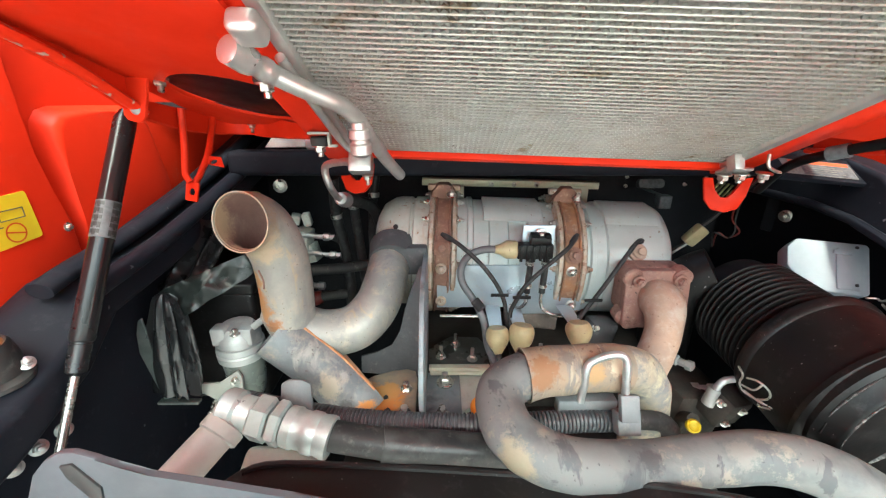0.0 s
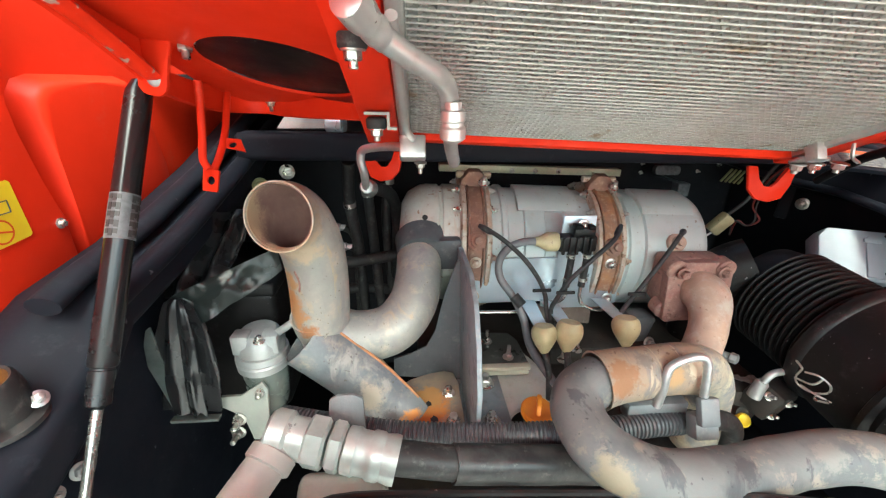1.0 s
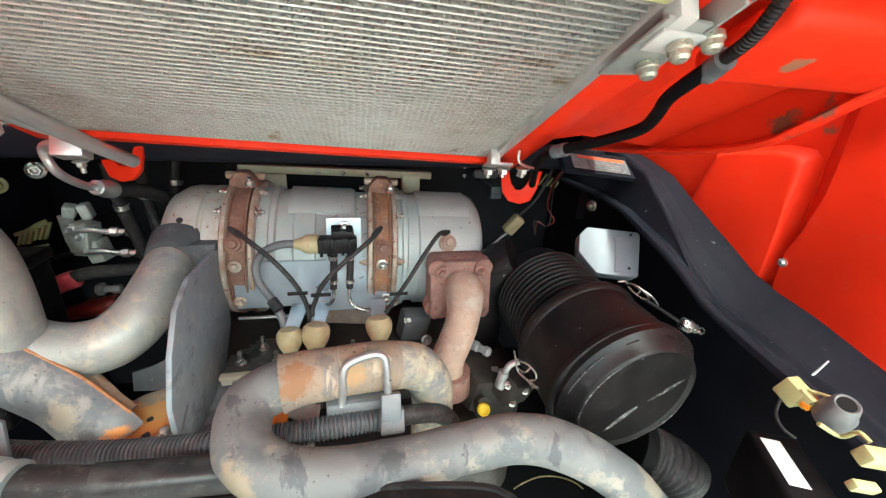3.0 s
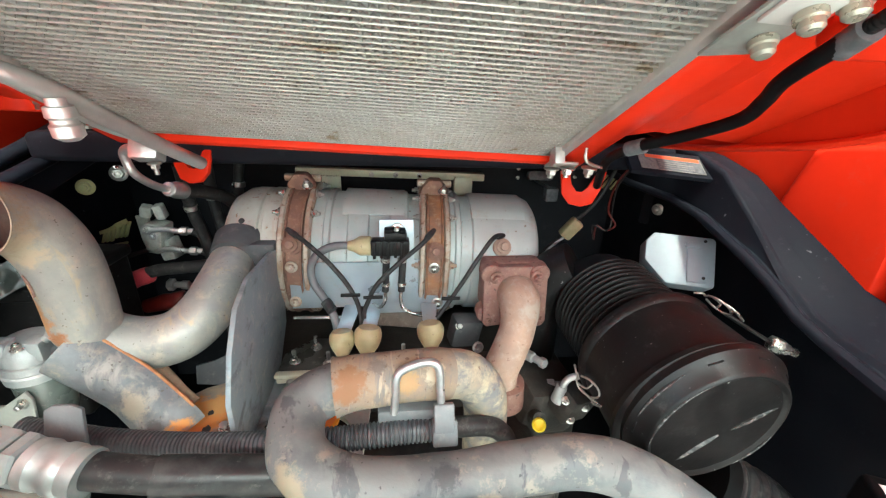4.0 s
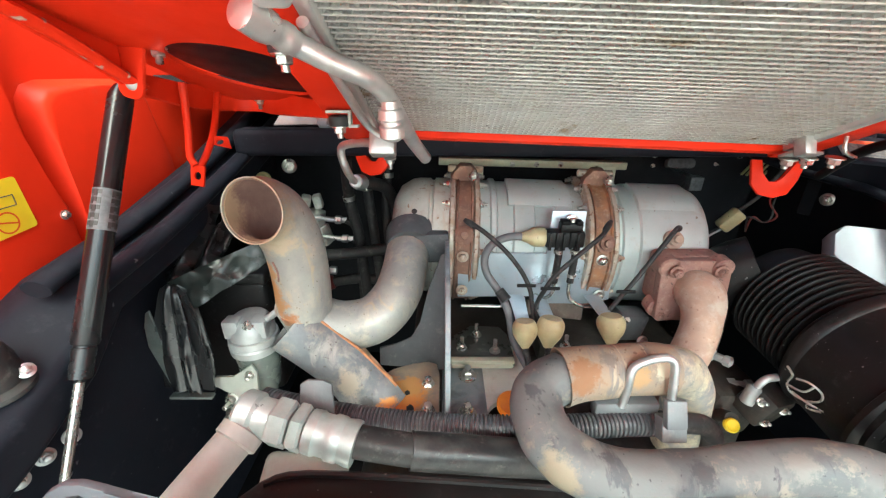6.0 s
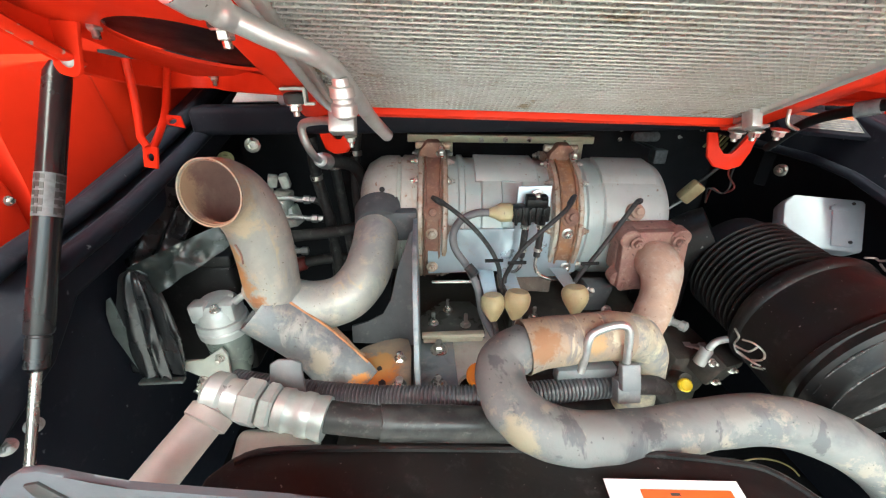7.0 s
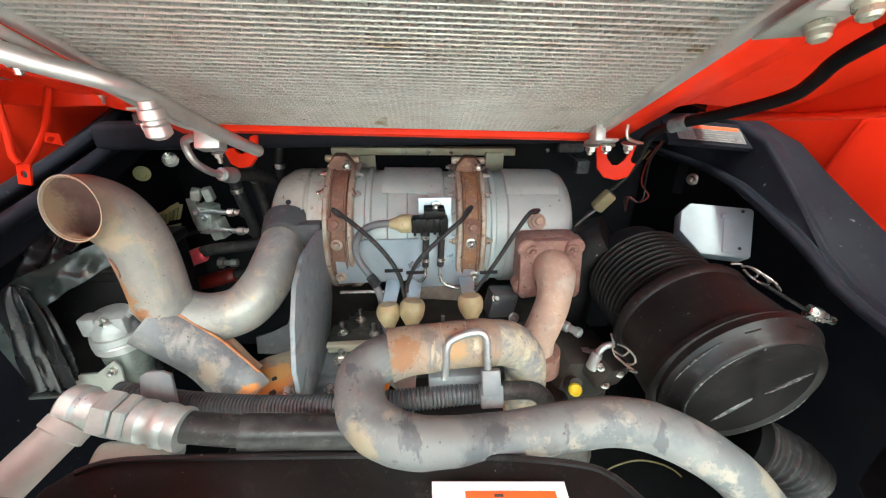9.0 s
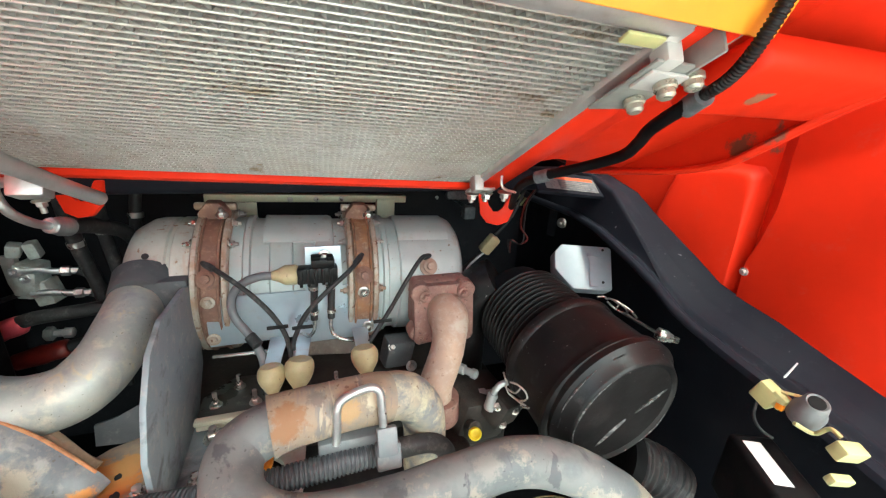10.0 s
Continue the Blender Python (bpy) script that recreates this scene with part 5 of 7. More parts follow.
# bent metal hook that clips the corrugated loom
clip_hook = thing("hose_hanger", (0.245, 0.42, 1.05), "bent galvanised rod hanger with a grey clip", "hanger")
bm = bmesh.new()
sweep(bm, [(0.184, 0.413, 1.080), (0.186, 0.413, 1.105), (0.187, 0.415, 1.128), (0.193, 0.418, 1.139), (0.212, 0.420, 1.147), (0.230, 0.420, 1.149), (0.239, 0.418, 1.142), (0.241, 0.415, 1.125), (0.243, 0.410, 1.085)], 0.0052, 14, 6)
part("rod", bm, galv, clip_hook)
bm = bmesh.new()
block(bm, (0.246, 0.402, 1.078), (0.026, 0.012, 0.036), Euler((radians(-25), 0, 0)).to_matrix(), 0.003)
block(bm, (0.248, 0.405, 1.052), (0.032, 0.020, 0.032), Euler((radians(-25), 0, 0)).to_matrix(), 0.003)
part("clip", bm, saddle_grey, clip_hook)
bm = bmesh.new()
block(bm, (0.205, 0.442, 1.050), (0.085, 0.02, 0.026), None, 0.003)
part("anchor_plate", bm, saddle_grey, clip_hook)

# corrugated loom
loom = thing("corrugated_loom", (0.05, 0.43, 1.02), "black corrugated plastic cable loom", "cable loom")
bm = bmesh.new()
path = smooth_path([(-0.31, 0.49, 1.015), (-0.20, 0.465, 1.012), (-0.09, 0.448, 1.012), (0.02, 0.430, 1.024), (0.12, 0.425, 1.030), (0.20, 0.428, 1.033), (0.262, 0.433, 1.029)], 2)
fine_path, total = [], 0.0
for a, b in zip(path, path[1:]):
    n = max(2, int((b - a).length / 0.0011))
    fine_path += [a.lerp(b, k / n) for k in range(n)]
m_n = len(fine_path)
sweep(bm, fine_path, 0.0165, 18, 0, shape=lambda u: 1.0 if int(u * m_n) % 5 < 3 else 0.87)
part("conduit", bm, conduit_grey, loom)
bm = bmesh.new()
sweep(bm, [(0.255, 0.432, 1.030), (0.29, 0.436, 1.026), (0.322, 0.441, 1.016), (0.345, 0.447, 0.990), (0.352, 0.452, 0.955)], 0.0140, 18, 6, bumpy=0.04)
part("taped_end", bm, rubber, loom, "smooth taped end of the loom")

# ---- hydraulic return hose with ferrule and white pipe ----
hyd = thing("hydraulic_hose", (-0.10, 0.39, 1.02), "black rubber hydraulic hose with galvanised crimped fittings", "hydraulic hose")
bm = bmesh.new()
sweep(bm, [(-0.175, 0.381, 1.062), (-0.07, 0.378, 1.042), (0.01, 0.382, 1.030), (0.09, 0.39, 1.012), (0.20, 0.40, 0.985)], 0.0195, 28, 7)
part("rubber_body", bm, rubber, hyd)
bm = bmesh.new()
sweep(bm, [(-0.075, 0.378, 1.043), (-0.07, 0.378, 1.042), (0.01, 0.382, 1.030), (0.09, 0.39, 1.012), (0.20, 0.40, 0.985)], 0.0226, 28, 8, bumpy=0.03)
part("sleeve", bm, wet_sleeve, hyd, "dusty black protective sleeve")
fa, fb = Vector((-0.268, 0.396, 1.080)), Vector((-0.144, 0.376, 1.056))
fd = (fb - fa).normalized()
fl = (fb - fa).length
bm = bmesh.new()
lathe(bm, [(fl - 0.062, 0.022), (fl - 0.060, 0.0255), (fl - 0.048, 0.0265), (fl - 0.045, 0.0245), (fl - 0.034, 0.0245), (fl - 0.031, 0.0268), (fl - 0.020, 0.0268), (fl - 0.017, 0.025), (fl - 0.006, 0.027), (fl, 0.0265), (fl, 0.020)], fa, fd, 28)
part("ferrule", bm, fitting_white, hyd, "galvanised crimped ferrule")
for s0, w in ((0.022, 0.024), (0.049, 0.016)):
    bm = bmesh.new()
    lathe(bm, [(s0, 0.026), (s0 + 0.003, 0.0295), (s0 + w - 0.003, 0.0295), (s0 + w, 0.026)], fa, fd, 6)
    part("hex_nut", bm, fitting_white, hyd)
pipe = thing("return_pipe", (-0.30, 0.33, 1.00), "dirty white painted hydraulic pipe with an elbow", "pipe")
bm = bmesh.new()
sweep(bm, [(-0.266, 0.400, 1.078), (-0.286, 0.372, 1.066), (-0.326, 0.30, 1.036), (-0.368, 0.22, 1.0), (-0.406, 0.14, 0.95)], 0.0225, 30, 8)
part("tube", bm, white_pipe, pipe)
bm = bmesh.new()
lathe(bm, [(-0.022, 0.014), (-0.021, 0.024), (-0.017, 0.0275), (0.000, 0.0275), (0.004, 0.0235), (0.022, 0.0235)], fa, fd, 28)
part("elbow_body", bm, fitting_white, pipe, "pale zinc elbow fitting")
bm = bmesh.new()
lathe(bm, [(0, 0.0235), (0.002, 0.0265), (0.016, 0.0265), (0.018, 0.0235)], (-0.279, 0.384, 1.071), (-0.42, -0.83, -0.36), 28)
part("collar", bm, white_pipe, pipe)

# ---- rear cover with the warning decal ----
cover = thing("rear_cover", (0.08, 0.20, 0.95), "black painted rear cover panel, scratched and dusty", "cover panel")
bm = bmesh.new()
outl = [(-0.255, 0.302), (-0.235, 0.325), (-0.19, 0.338), (0.0, 0.333), (0.20, 0.322), (0.33, 0.305), (0.372, 0.285), (0.400, 0.24), (0.42, 0.0), (0.42, -0.12), (-0.27, -0.12), (-0.262, 0.1)]
sheet(bm, outl, (0, 0.002, 1.040), (1, 0, -0.03), (0, 1, 0.03), 0.014, 0.005)
part("panel", bm, black_plastic, cover)
bm = bmesh.new()
sweep(bm, [(x * 0.985 + 0.001, y - 0.006, 1.047 - 0.03 * x + 0.03 * y) for x, y in outl[1:8]], 0.004, 8, 4)
part("rolled_edge", bm, black_plastic, cover)
decal = thing("warning_decal", (0.235, 0.26, 1.05), "white and orange printed safety decal", "decal")
du, dv = Vector((1, -0.02, -0.09)), Vector((0.08, 0.95, 0.10))
d0 = Vector((0.156, 0.171, 1.0525))
bm = bmesh.new()
film(bm, 0.146, 0.108, d0, du, dv, 0.0012)
part("film", bm, white_film, decal)
bm = bmesh.new()
film(bm, 0.098, 0.0088, d0 + du * 0.030 + dv * 0.093, du, dv, 0.002)
part("heading_band", bm, orange_ink, decal, "orange heading band")
words("lettering", "TO AVOID PERSONAL INJURY", decal, d0 + du * 0.034 + dv * 0.085 + Vector((0, 0, 0.0026)), du, dv, 0.0050, black_ink, 0.086)
for k in range(7):
    bm = bmesh.new()
    film(bm, 0.094 - 0.018 * (k % 3), 0.003, d0 + du * 0.040 + dv * (0.072 - 0.008 * k), du, dv, 0.002)
    part("print_line", bm, black_ink, decal)
bm = bmesh.new()
film(bm, 0.010, 0.0028, d0 + du * 0.060 + dv * 0.096, du, dv, 0.0026)
part("heading_mark", bm, black_ink, decal)

# brown scorched shield under the canister
bm = bmesh.new()
sheet(bm, [(-0.055, -0.020), (0.055, -0.026), (0.060, 0.010), (0.030, 0.022), (-0.030, 0.022), (-0.060, 0.010)], (0.190, 0.735, 1.026), (1, 0, -0.05), (0, 0.5, 1), 0.010, 0.003)
lone("heat_shield", bm, material("scorched_steel", (0.16, 0.125, 0.095), (0.10, 0.075, 0.06), 24.0, 0.55, bump=0.2, dust=(0.28, 0.24, 0.19), dust_amount=0.2), "scorched brown steel shield under the exhaust canister", "heat shield")

# ---- air cleaner ----
cleaner = thing("air_cleaner", (0.58, 0.50, 0.95), "large black plastic air cleaner housing, ribbed and dusty", "air filter")
C1 = Vector((0.594, 0.508, 1.072))
CD = Vector((0.04, -0.985, -0.12)).normalized()
CK = 1.10
prof = [(-0.205, 0.02), (-0.203, 0.060), (-0.195, 0.078), (-0.165, 0.084)]
for k in range(11):
    s = -0.150 + 0.0115 * k
    prof += [(s, 0.0825), (s + 0.0015, 0.0925), (s + 0.0028, 0.0940), (s + 0.0050, 0.0940), (s + 0.0062, 0.0925), (s + 0.0077, 0.0825)]
prof += [(-0.022, 0.0900), (-0.020, 0.1030), (-0.012, 0.1055), (-0.004, 0.1040), (0.0, 0.1005), (0.06, 0.1035), (0.092, 0.1045), (0.095, 0.110), (0.103, 0.1115), (0.108, 0.108), (0.110, 0.1035)]
bm = bmesh.new()
lathe(bm, [(a, b * (CK if a > -0.023 else 1.05)) for a, b in prof + [(0.112, 0.09)]], C1, CD, 72)
part("housing", bm, black_plastic, cleaner)
handle_dir = (Vector((0.9, 0.1, 0.34)) - CD * Vector((0.9, 0.1, 0.34)).dot(CD)).normalized()
across_dir = CD.cross(handle_dir)
CE = C1 + handle_dir * 0.002 + across_dir * 0.008
face = lambda a, b, c: CE + handle_dir * a + across_dir * b + CD * c
bm = bmesh.new()
lathe(bm, [(a, b * CK * 1.03) for a, b in ((0.106, 0.102), (0.116, 0.1025), (0.120, 0.099), (0.127, 0.0925), (0.137, 0.0885), (0.1405, 0.0865), (0.1415, 0.0845), (0.1405, 0.0825), (0.137, 0.079), (0.1355, 0.03), (0.1355, 0.002))], CE, CD, 72)
end_cap = part("end_cover", bm, black_plastic, cleaner, "black round end cover with a moulded bar")
for (a0, b0), (a1, b1) in (((-0.054, -0.046), (0.005, -0.020)), ((0.022, -0.017), (0.086, -0.001))):
    bm = bmesh.new()
    sweep(bm, [face(a0, b0, 0.1358), face(a0 * 0.5 + a1 * 0.5, b0 * 0.5 + b1 * 0.5 + 0.001, 0.1358), face(a1, b1, 0.1358)], 0.0030, 8, 10, shape=lambda u: 0.30 + 0.70 * math.sin(math.pi * u) ** 0.8, bumpy=0.3)
    part("moulded_bar", bm, scuff_glint_plastic, end_cap, "scuffed pale moulded bar")
# pale arcs paint the dusty highlights along the cover's lip
for d0, d1, r in ((95, 178, 0.0958), (108, 150, 0.1105), (285, 330, 0.0958)):
    bm = bmesh.new()
    sweep(bm, [face(r * math.cos(radians(d0 + (d1 - d0) * k / 24)), r * math.sin(radians(d0 + (d1 - d0) * k / 24)), 0.1412 if r < 0.1 else 0.1225) for k in range(25)], 0.0015, 6, 0, shape=lambda u: 0.25 + 0.75 * math.sin(math.pi * u), bumpy=0.4)
    part("scuffed_lip", bm, scuff_glint_plastic, end_cap, "pale arc on the cover's lip, a painted dusty highlight")
for k in range(10):
    bm = bmesh.new()
    an = 2 * math.pi * k / 10
    m = Matrix.Translation(CE) @ basis(CD)
    block(bm, m @ Vector((0.1065 * math.cos(an), 0.1065 * math.sin(an), 0.122)), (0.02, 0.006, 0.004), (basis(CD).to_3x3() @ Matrix.Rotation(an + math.pi / 2, 3, "Z")), 0.001)
    part("rim_lug", bm, black_plastic, end_cap)


def wire_clip(at, lean, out):
    """A sprung wire fastener: two loops and a hook."""
    at, lean, out = Vector(at), Vector(lean).normalized(), Vector(out).normalized()
    side = lean.cross(out)
    f = lambda a, b, c: at + lean * a * 0.8 + side * b * 1.9 + out * c
    bm = bmesh.new()
    sweep(bm, [f(-0.040, 0.004, -0.004), f(-0.034, 0.0, 0.006), f(-0.022, 0.004, 0.002), f(-0.008, 0.010, 0.002), f(0.010, 0.011, 0.004), f(0.024, 0.004, 0.006), f(0.022, -0.006, 0.006), f(0.006, -0.010, 0.004), f(-0.012, -0.006, 0.002), f(-0.018, 0.002, 0.0)], 0.0016, 8, 6)
    sweep(bm, [f(0.008, 0.010, 0.004), f(0.026, 0.001, 0.010), f(0.044, -0.006, 0.008), f(0.040, 0.006, 0.006), f(0.024, -0.001, 0.006)], 0.0016, 8, 6)
    sweep(bm, [f(-0.006, 0.010, 0.003), f(0.002, 0.0, 0.008), f(-0.006, -0.008, 0.003)], 0.0016, 8, 5)
    part("wire_clip", bm, zinc, cleaner, "bright sprung wire clip")


wire_clip((0.664, 0.493, 1.172), CD + Vector((0.15, 0, 0)), (0.75, 0.0, 0.65))
wire_clip((0.474, 0.472, 1.056), Vector((0.55, -0.35, -0.75)), (-0.75, -0.5, -0.3))
bm = bmesh.new()
sweep(bm, [(0.535, 0.69, 1.15), (0.500, 0.71, 1.12), (0.482, 0.72, 1.06), (0.48, 0.72, 0.98), (0.48, 0.72, 0.90)], 0.05, 28, 7)
part("inlet_duct", bm, black_plastic, cleaner)
# galvanised stay bolt beside the housing
stay = thing("stay_bolt", (0.80, 0.47, 1.10), "galvanised hex stay with a bolt at the frame", "bolt")
bm = bmesh.new()
lathe(bm, [(0, 0.010), (0.002, 0.012), (0.018, 0.012), (0.020, 0.009), (0.026, 0.009), (0.028, 0.0065), (0.038, 0.0065), (0.040, 0.005)], (0.752, 0.470, 1.120), (0.85, -0.45, -0.25), 6)
part("hex", bm, zinc, stay)
bm = bmesh.new()
sweep(bm, [(0.69, 0.50, 1.155), (0.755, 0.47, 1.119)], 0.003, 8, 2)
part("rod", bm, black_plastic, stay)

# ---- pale control box on the right lining ----
box = thing("control_box", (0.80, 0.72, 1.10), "pale blue-grey moulded plastic control box", "control box")
b_tr, b_tl, b_br = Vector((0.826, 0.694, 1.205)), Vector((0.714, 0.738, 1.206)), Vector((0.804, 0.638, 1.122))
bu = (b_tr - b_tl).normalized()
bv = b_tr - b_br
bv = (bv - bu * bv.dot(bu)).normalized()
bn = bu.cross(bv)
bn = bn if bn.y < 0 else -bn
BW, BH = (b_tr - b_tl).length, 0.104
bf = lambda a, b, c: b_tr + bu * (a - BW) + bv * b + bn * c
bm = bmesh.new()
sheet(bm, [(-0.010, -0.020), (0.006, 0.0), (BW - 0.006, 0.0), (BW, -0.006), (BW - 0.002, -BH + 0.004), (BW - 0.008, -BH), (0.03, -BH), (-0.010, -0.06)], bf(0, 0, -0.022), bu, bv, 0.044, 0.004)
part("shell", bm, pale_grey, box)
bm = bmesh.new()
sheet(bm, [(BW * 0.56, -0.020), (BW * 0.58, -0.012), (BW - 0.012, -0.012), (BW - 0.018, -BH + 0.008), (BW * 0.56, -BH + 0.008)], bf(0, 0, 0.0005), bu, bv, 0.005, 0.002)
part("raised_field", bm, pale_grey, box)
bm = bmesh.new()
sheet(bm, [(BW * 0.52, -0.018), (BW - 0.030, -0.018), (BW - 0.030, -0.026), (BW * 0.52, -0.026)], bf(0, 0, 0.003), bu, bv, 0.006, 0.001)
part("moulded_rib", bm, pale_grey, box)
for a, b in ((BW - 0.022, -0.010), (BW - 0.024, -BH + 0.018)):
    bm = bmesh.new()
    lathe(bm, [(0, 0.0032), (0.001, 0.0032)], bf(a, b, 0.0035), bn, 10)
    part("screw_hole", bm, black_ink, box)
bm = bmesh.new()
sheet(bm, [(0.012, 0.0), (BW - 0.012, 0.0), (BW - 0.014, 0.008), (0.03, 0.008)], bf(0, 0, -0.030), bu, bv, 0.006, 0.002)
part("rear_lip", bm, label_grey, box)


# ---- bulkhead hardware, right ----
def wall_bolt(p, size=0.018, axis=(0, -1, 0), mat=None):
    ob = thing("bulkhead_bolt", p, "zinc-plated hex bolt on the black bulkhead", "bolt", "bulkhead bolts")
    bolt(ob, p, axis, size, 0.006, mat or zinc, name="head")
    return ob


bm = bmesh.new()
block(bm, (0.885, 0.925, 1.20), (0.13, 0.03, 0.10), Euler((0, 0, radians(-62))).to_matrix(), 0.004)
lone("bolt_plate", bm, black_dark, "black bracket plate behind the sill carrying two bolts", "bracket")
for p in ((0.850, 0.918, 1.202), (0.880, 0.858, 1.192)):
    wall_bolt(p, 0.018, (-0.85, -0.5, 0))
for p in ((0.545, 1.137, 1.262), (0.545, 1.137, 1.235), (-0.14, 1.137, 1.28), (-0.105, 1.137, 1.285), (0.72, 1.137, 1.24), (0.78, 1.137, 1.26)):
    wall_bolt(p, 0.007)
for p in ((-0.442, 0.90, 1.251), (-0.392, 0.93, 1.274)):
    wall_bolt(p, 0.020, (0.4, -0.9, 0.1), zinc if p[0] > -0.4 else cream)
relay = thing("relay", (0.615, 1.06, 1.20), "grey plastic relay hanging from the bulkhead", "relay")
bm = bmesh.new()
block(bm, (0.615, 1.05, 1.208), (0.034, 0.03, 0.036), None, 0.003)
part("body", bm, label_grey, relay)
bm = bmesh.new()
sheet(bm, rounded(0.075, 0.026, 0.010), (0.60, 1.105, 1.248), (1, 0, 0), (0, 0.2, 1), 0.02, 0.003)
block(bm, (0.608, 1.10, 1.225), (0.014, 0.10, 0.004), None, 0.001)
part("bracket", bm, label_grey, relay)
plug = thing("wire_connector", (0.60, 0.88, 1.15), "amber plastic wiring connector hanging on its leads", "connector")
bm = bmesh.new()
block(bm, (0.602, 0.870, 1.168), (0.030, 0.026, 0.052), Euler((radians(10), radians(35), 0)).to_matrix(), 0.006)
part("shell", bm, amber, plug)
for dx in (-0.006, 0.004):
    bm = bmesh.new()
    sweep(bm, [(0.592 + dx, 0.872, 1.150), (0.572 + dx, 0.885, 1.125), (0.560 + dx, 0.91, 1.09), (0.565, 0.95, 1.03)], 0.003, 8, 6)
    part("lead", bm, rubber if dx < 0 else white_tie, plug)
bm = bmesh.new()
sweep(bm, [(0.612, 0.868, 1.19), (0.64, 0.86, 1.225), (0.665, 0.865, 1.26), (0.67, 0.85, 1.30), (0.67, 0.835, 1.325)], 0.004, 10, 6)
part("lead", bm, rubber, plug)
wire_red = material("wire_red", (0.20, 0.018, 0.012), (0.12, 0.012, 0.01), 30.0, 0.4, bump=0.0)
harness = thing("wire_harness", (0.72, 0.93, 1.12), "pair of thin red and black wires", "wires")
for k, mat in enumerate((wire_red, rubber)):
    bm = bmesh.new()
    sweep(bm, [(0.70 + 0.006 * k, 0.833, 1.325), (0.70 + 0.006 * k, 0.88, 1.27), (0.715 + 0.01 * k, 0.915, 1.20), (0.735 - 0.012 * k, 0.905, 1.165), (0.72, 0.92, 1.145), (0.70 - 0.01 * k, 0.93, 1.155), (0.71, 0.95, 1.11)], 0.0022, 8, 6)
    part("wire", bm, mat, harness)
# cream slats stand in for daylight coming through the grille
vent = thing("vent_grille", (0.87, 1.12, 1.22), "vent grille at the back of the bay, light through it painted pale", "grille")
for k in range(7):
    bm = bmesh.new()
    block(bm, (0.80 + 0.014 * k, 1.12, 1.232 - 0.002 * k), (0.005, 0.006, 0.045), Euler((0, radians(35), 0)).to_matrix(), 0.001)
    part("slat", bm, cream, vent)

# decal on the right sill
sill_decal = thing("sill_decal", (0.72, 0.74, 1.36), "white-edged safety decal with orange heading on black steel", "decal")
su = Vector((0.129, -0.015, -0.011)).normalized()
sv = Vector((0.010, 0.036, 0.023))
sv = (sv - su * sv.dot(su)).normalized()
s0 = Vector((0.660, 0.738, 1.336))
bm = bmesh.new()
sheet(bm, [(-0.020, -0.008), (0.170, -0.008), (0.170, 0.060), (-0.020, 0.060)], s0 - su.cross(sv) * 0.006, su, sv, 0.010, 0.002)
part("backing", bm, black_paint, sill_decal)
bm = bmesh.new()
film(bm, 0.130, 0.044, s0, su, sv, 0.001)
part("film", bm, worn_film, sill_decal)
bm = bmesh.new()
film(bm, 0.092, 0.028, s0 + su * 0.035 + sv * 0.002, su, sv, 0.0016)
part("text_field", bm, label_grey, sill_decal)
bm = bmesh.new()
film(bm, 0.110, 0.009, s0 + su * 0.015 + sv * 0.033, su, sv, 0.0016)
part("heading_band", bm, orange_ink, sill_decal)
for k in range(4):
    bm = bmesh.new()
    film(bm, 0.070 - 0.012 * (k % 2), 0.002, s0 + su * 0.038 + sv * (0.006 + 0.006 * k), su, sv, 0.0022)
    part("print_line", bm, worn_film, sill_decal)

# ---- right cable along the hood ----
loom_r = thing("hood_cable", (0.43, 0.33, 1.44), "black taped cable with grey clamps along the hood", "cable")
bm = bmesh.new()
sweep(bm, [(0.50, 0.60, 1.33), rad(RW + 0.060, 0.040, -0.016), rad(RW + 0.052, 0.116, -0.024), rad(RW + 0.072, 0.165, -0.028), rad(RW + 0.087, 0.210, -0.030), rad(RW + 0.076, 0.245, -0.030), rad(RW + 0.060, 0.278, -0.030), rad(RW + 0.060, 0.323, -0.026)], 0.0060, 16, 7, bumpy=0.04)
part("taped_cable", bm, black_deep, loom_r)
bm = bmesh.new()
path = smooth_path([rad(RW + 0.060, 0.323, -0.026), rad(RW + 0.053, 0.348, -0.028), rad(RW + 0.047, 0.368, -0.024), rad(RW + 0.045, 0.386, -0.012), rad(RW + 0.052, 0.398, 0.008), rad(RW + 0.075, 0.404, 0.035)], 4)
dense = []
for a, b in zip(path, path[1:]):
    dense += [a.lerp(b, k / 8) for k in range(8)]
n_d = len(dense)
sweep(bm, dense, 0.0048, 16, 0, shape=lambda u: 1.0 if int(u * n_d) % 4 < 2 else 0.86)
part("conduit", bm, black_plastic, loom_r)
for p, q in ((rad(RW + 0.052, 0.116, -0.024), rad(RW + 0.072, 0.165, -0.028)), (rad(RW + 0.061, 0.318, -0.027), rad(RW + 0.056, 0.340, -0.027))):
    bm = bmesh.new()
    lathe(bm, [(-0.010, 0.0058), (-0.010, 0.0082), (0.010, 0.0082), (0.010, 0.0058)], p, q - p, 18)
    part("clamp", bm, label_grey, loom_r, "grey cable clamp")

# ---- radiator mounts ----
mount_zinc = material("mount_zinc", (0.36, 0.37, 0.34), (0.28, 0.29, 0.27), 24.0, 0.45, metal=0.4, bump=0.1, dust=(0.36, 0.34, 0.28), dust_amount=0.15)
clip_white = material("clip_white", (0.50, 0.49, 0.46), (0.42, 0.41, 0.39), 24.0, 0.5, bump=0.05)
mount = thing("radiator_mount", (0.40, 0.26, 1.49), "zinc radiator mount bracket with three bolts", "bracket", "radiator mounts")
bm = bmesh.new()
sheet(bm, [(-0.004, 0.275), (0.034, 0.283), (0.036, 0.345), (-0.002, 0.345)], rad(RW, 0, -0.017), RU, RV, 0.003, 0.001)
part("plate", bm, mount_zinc, mount)
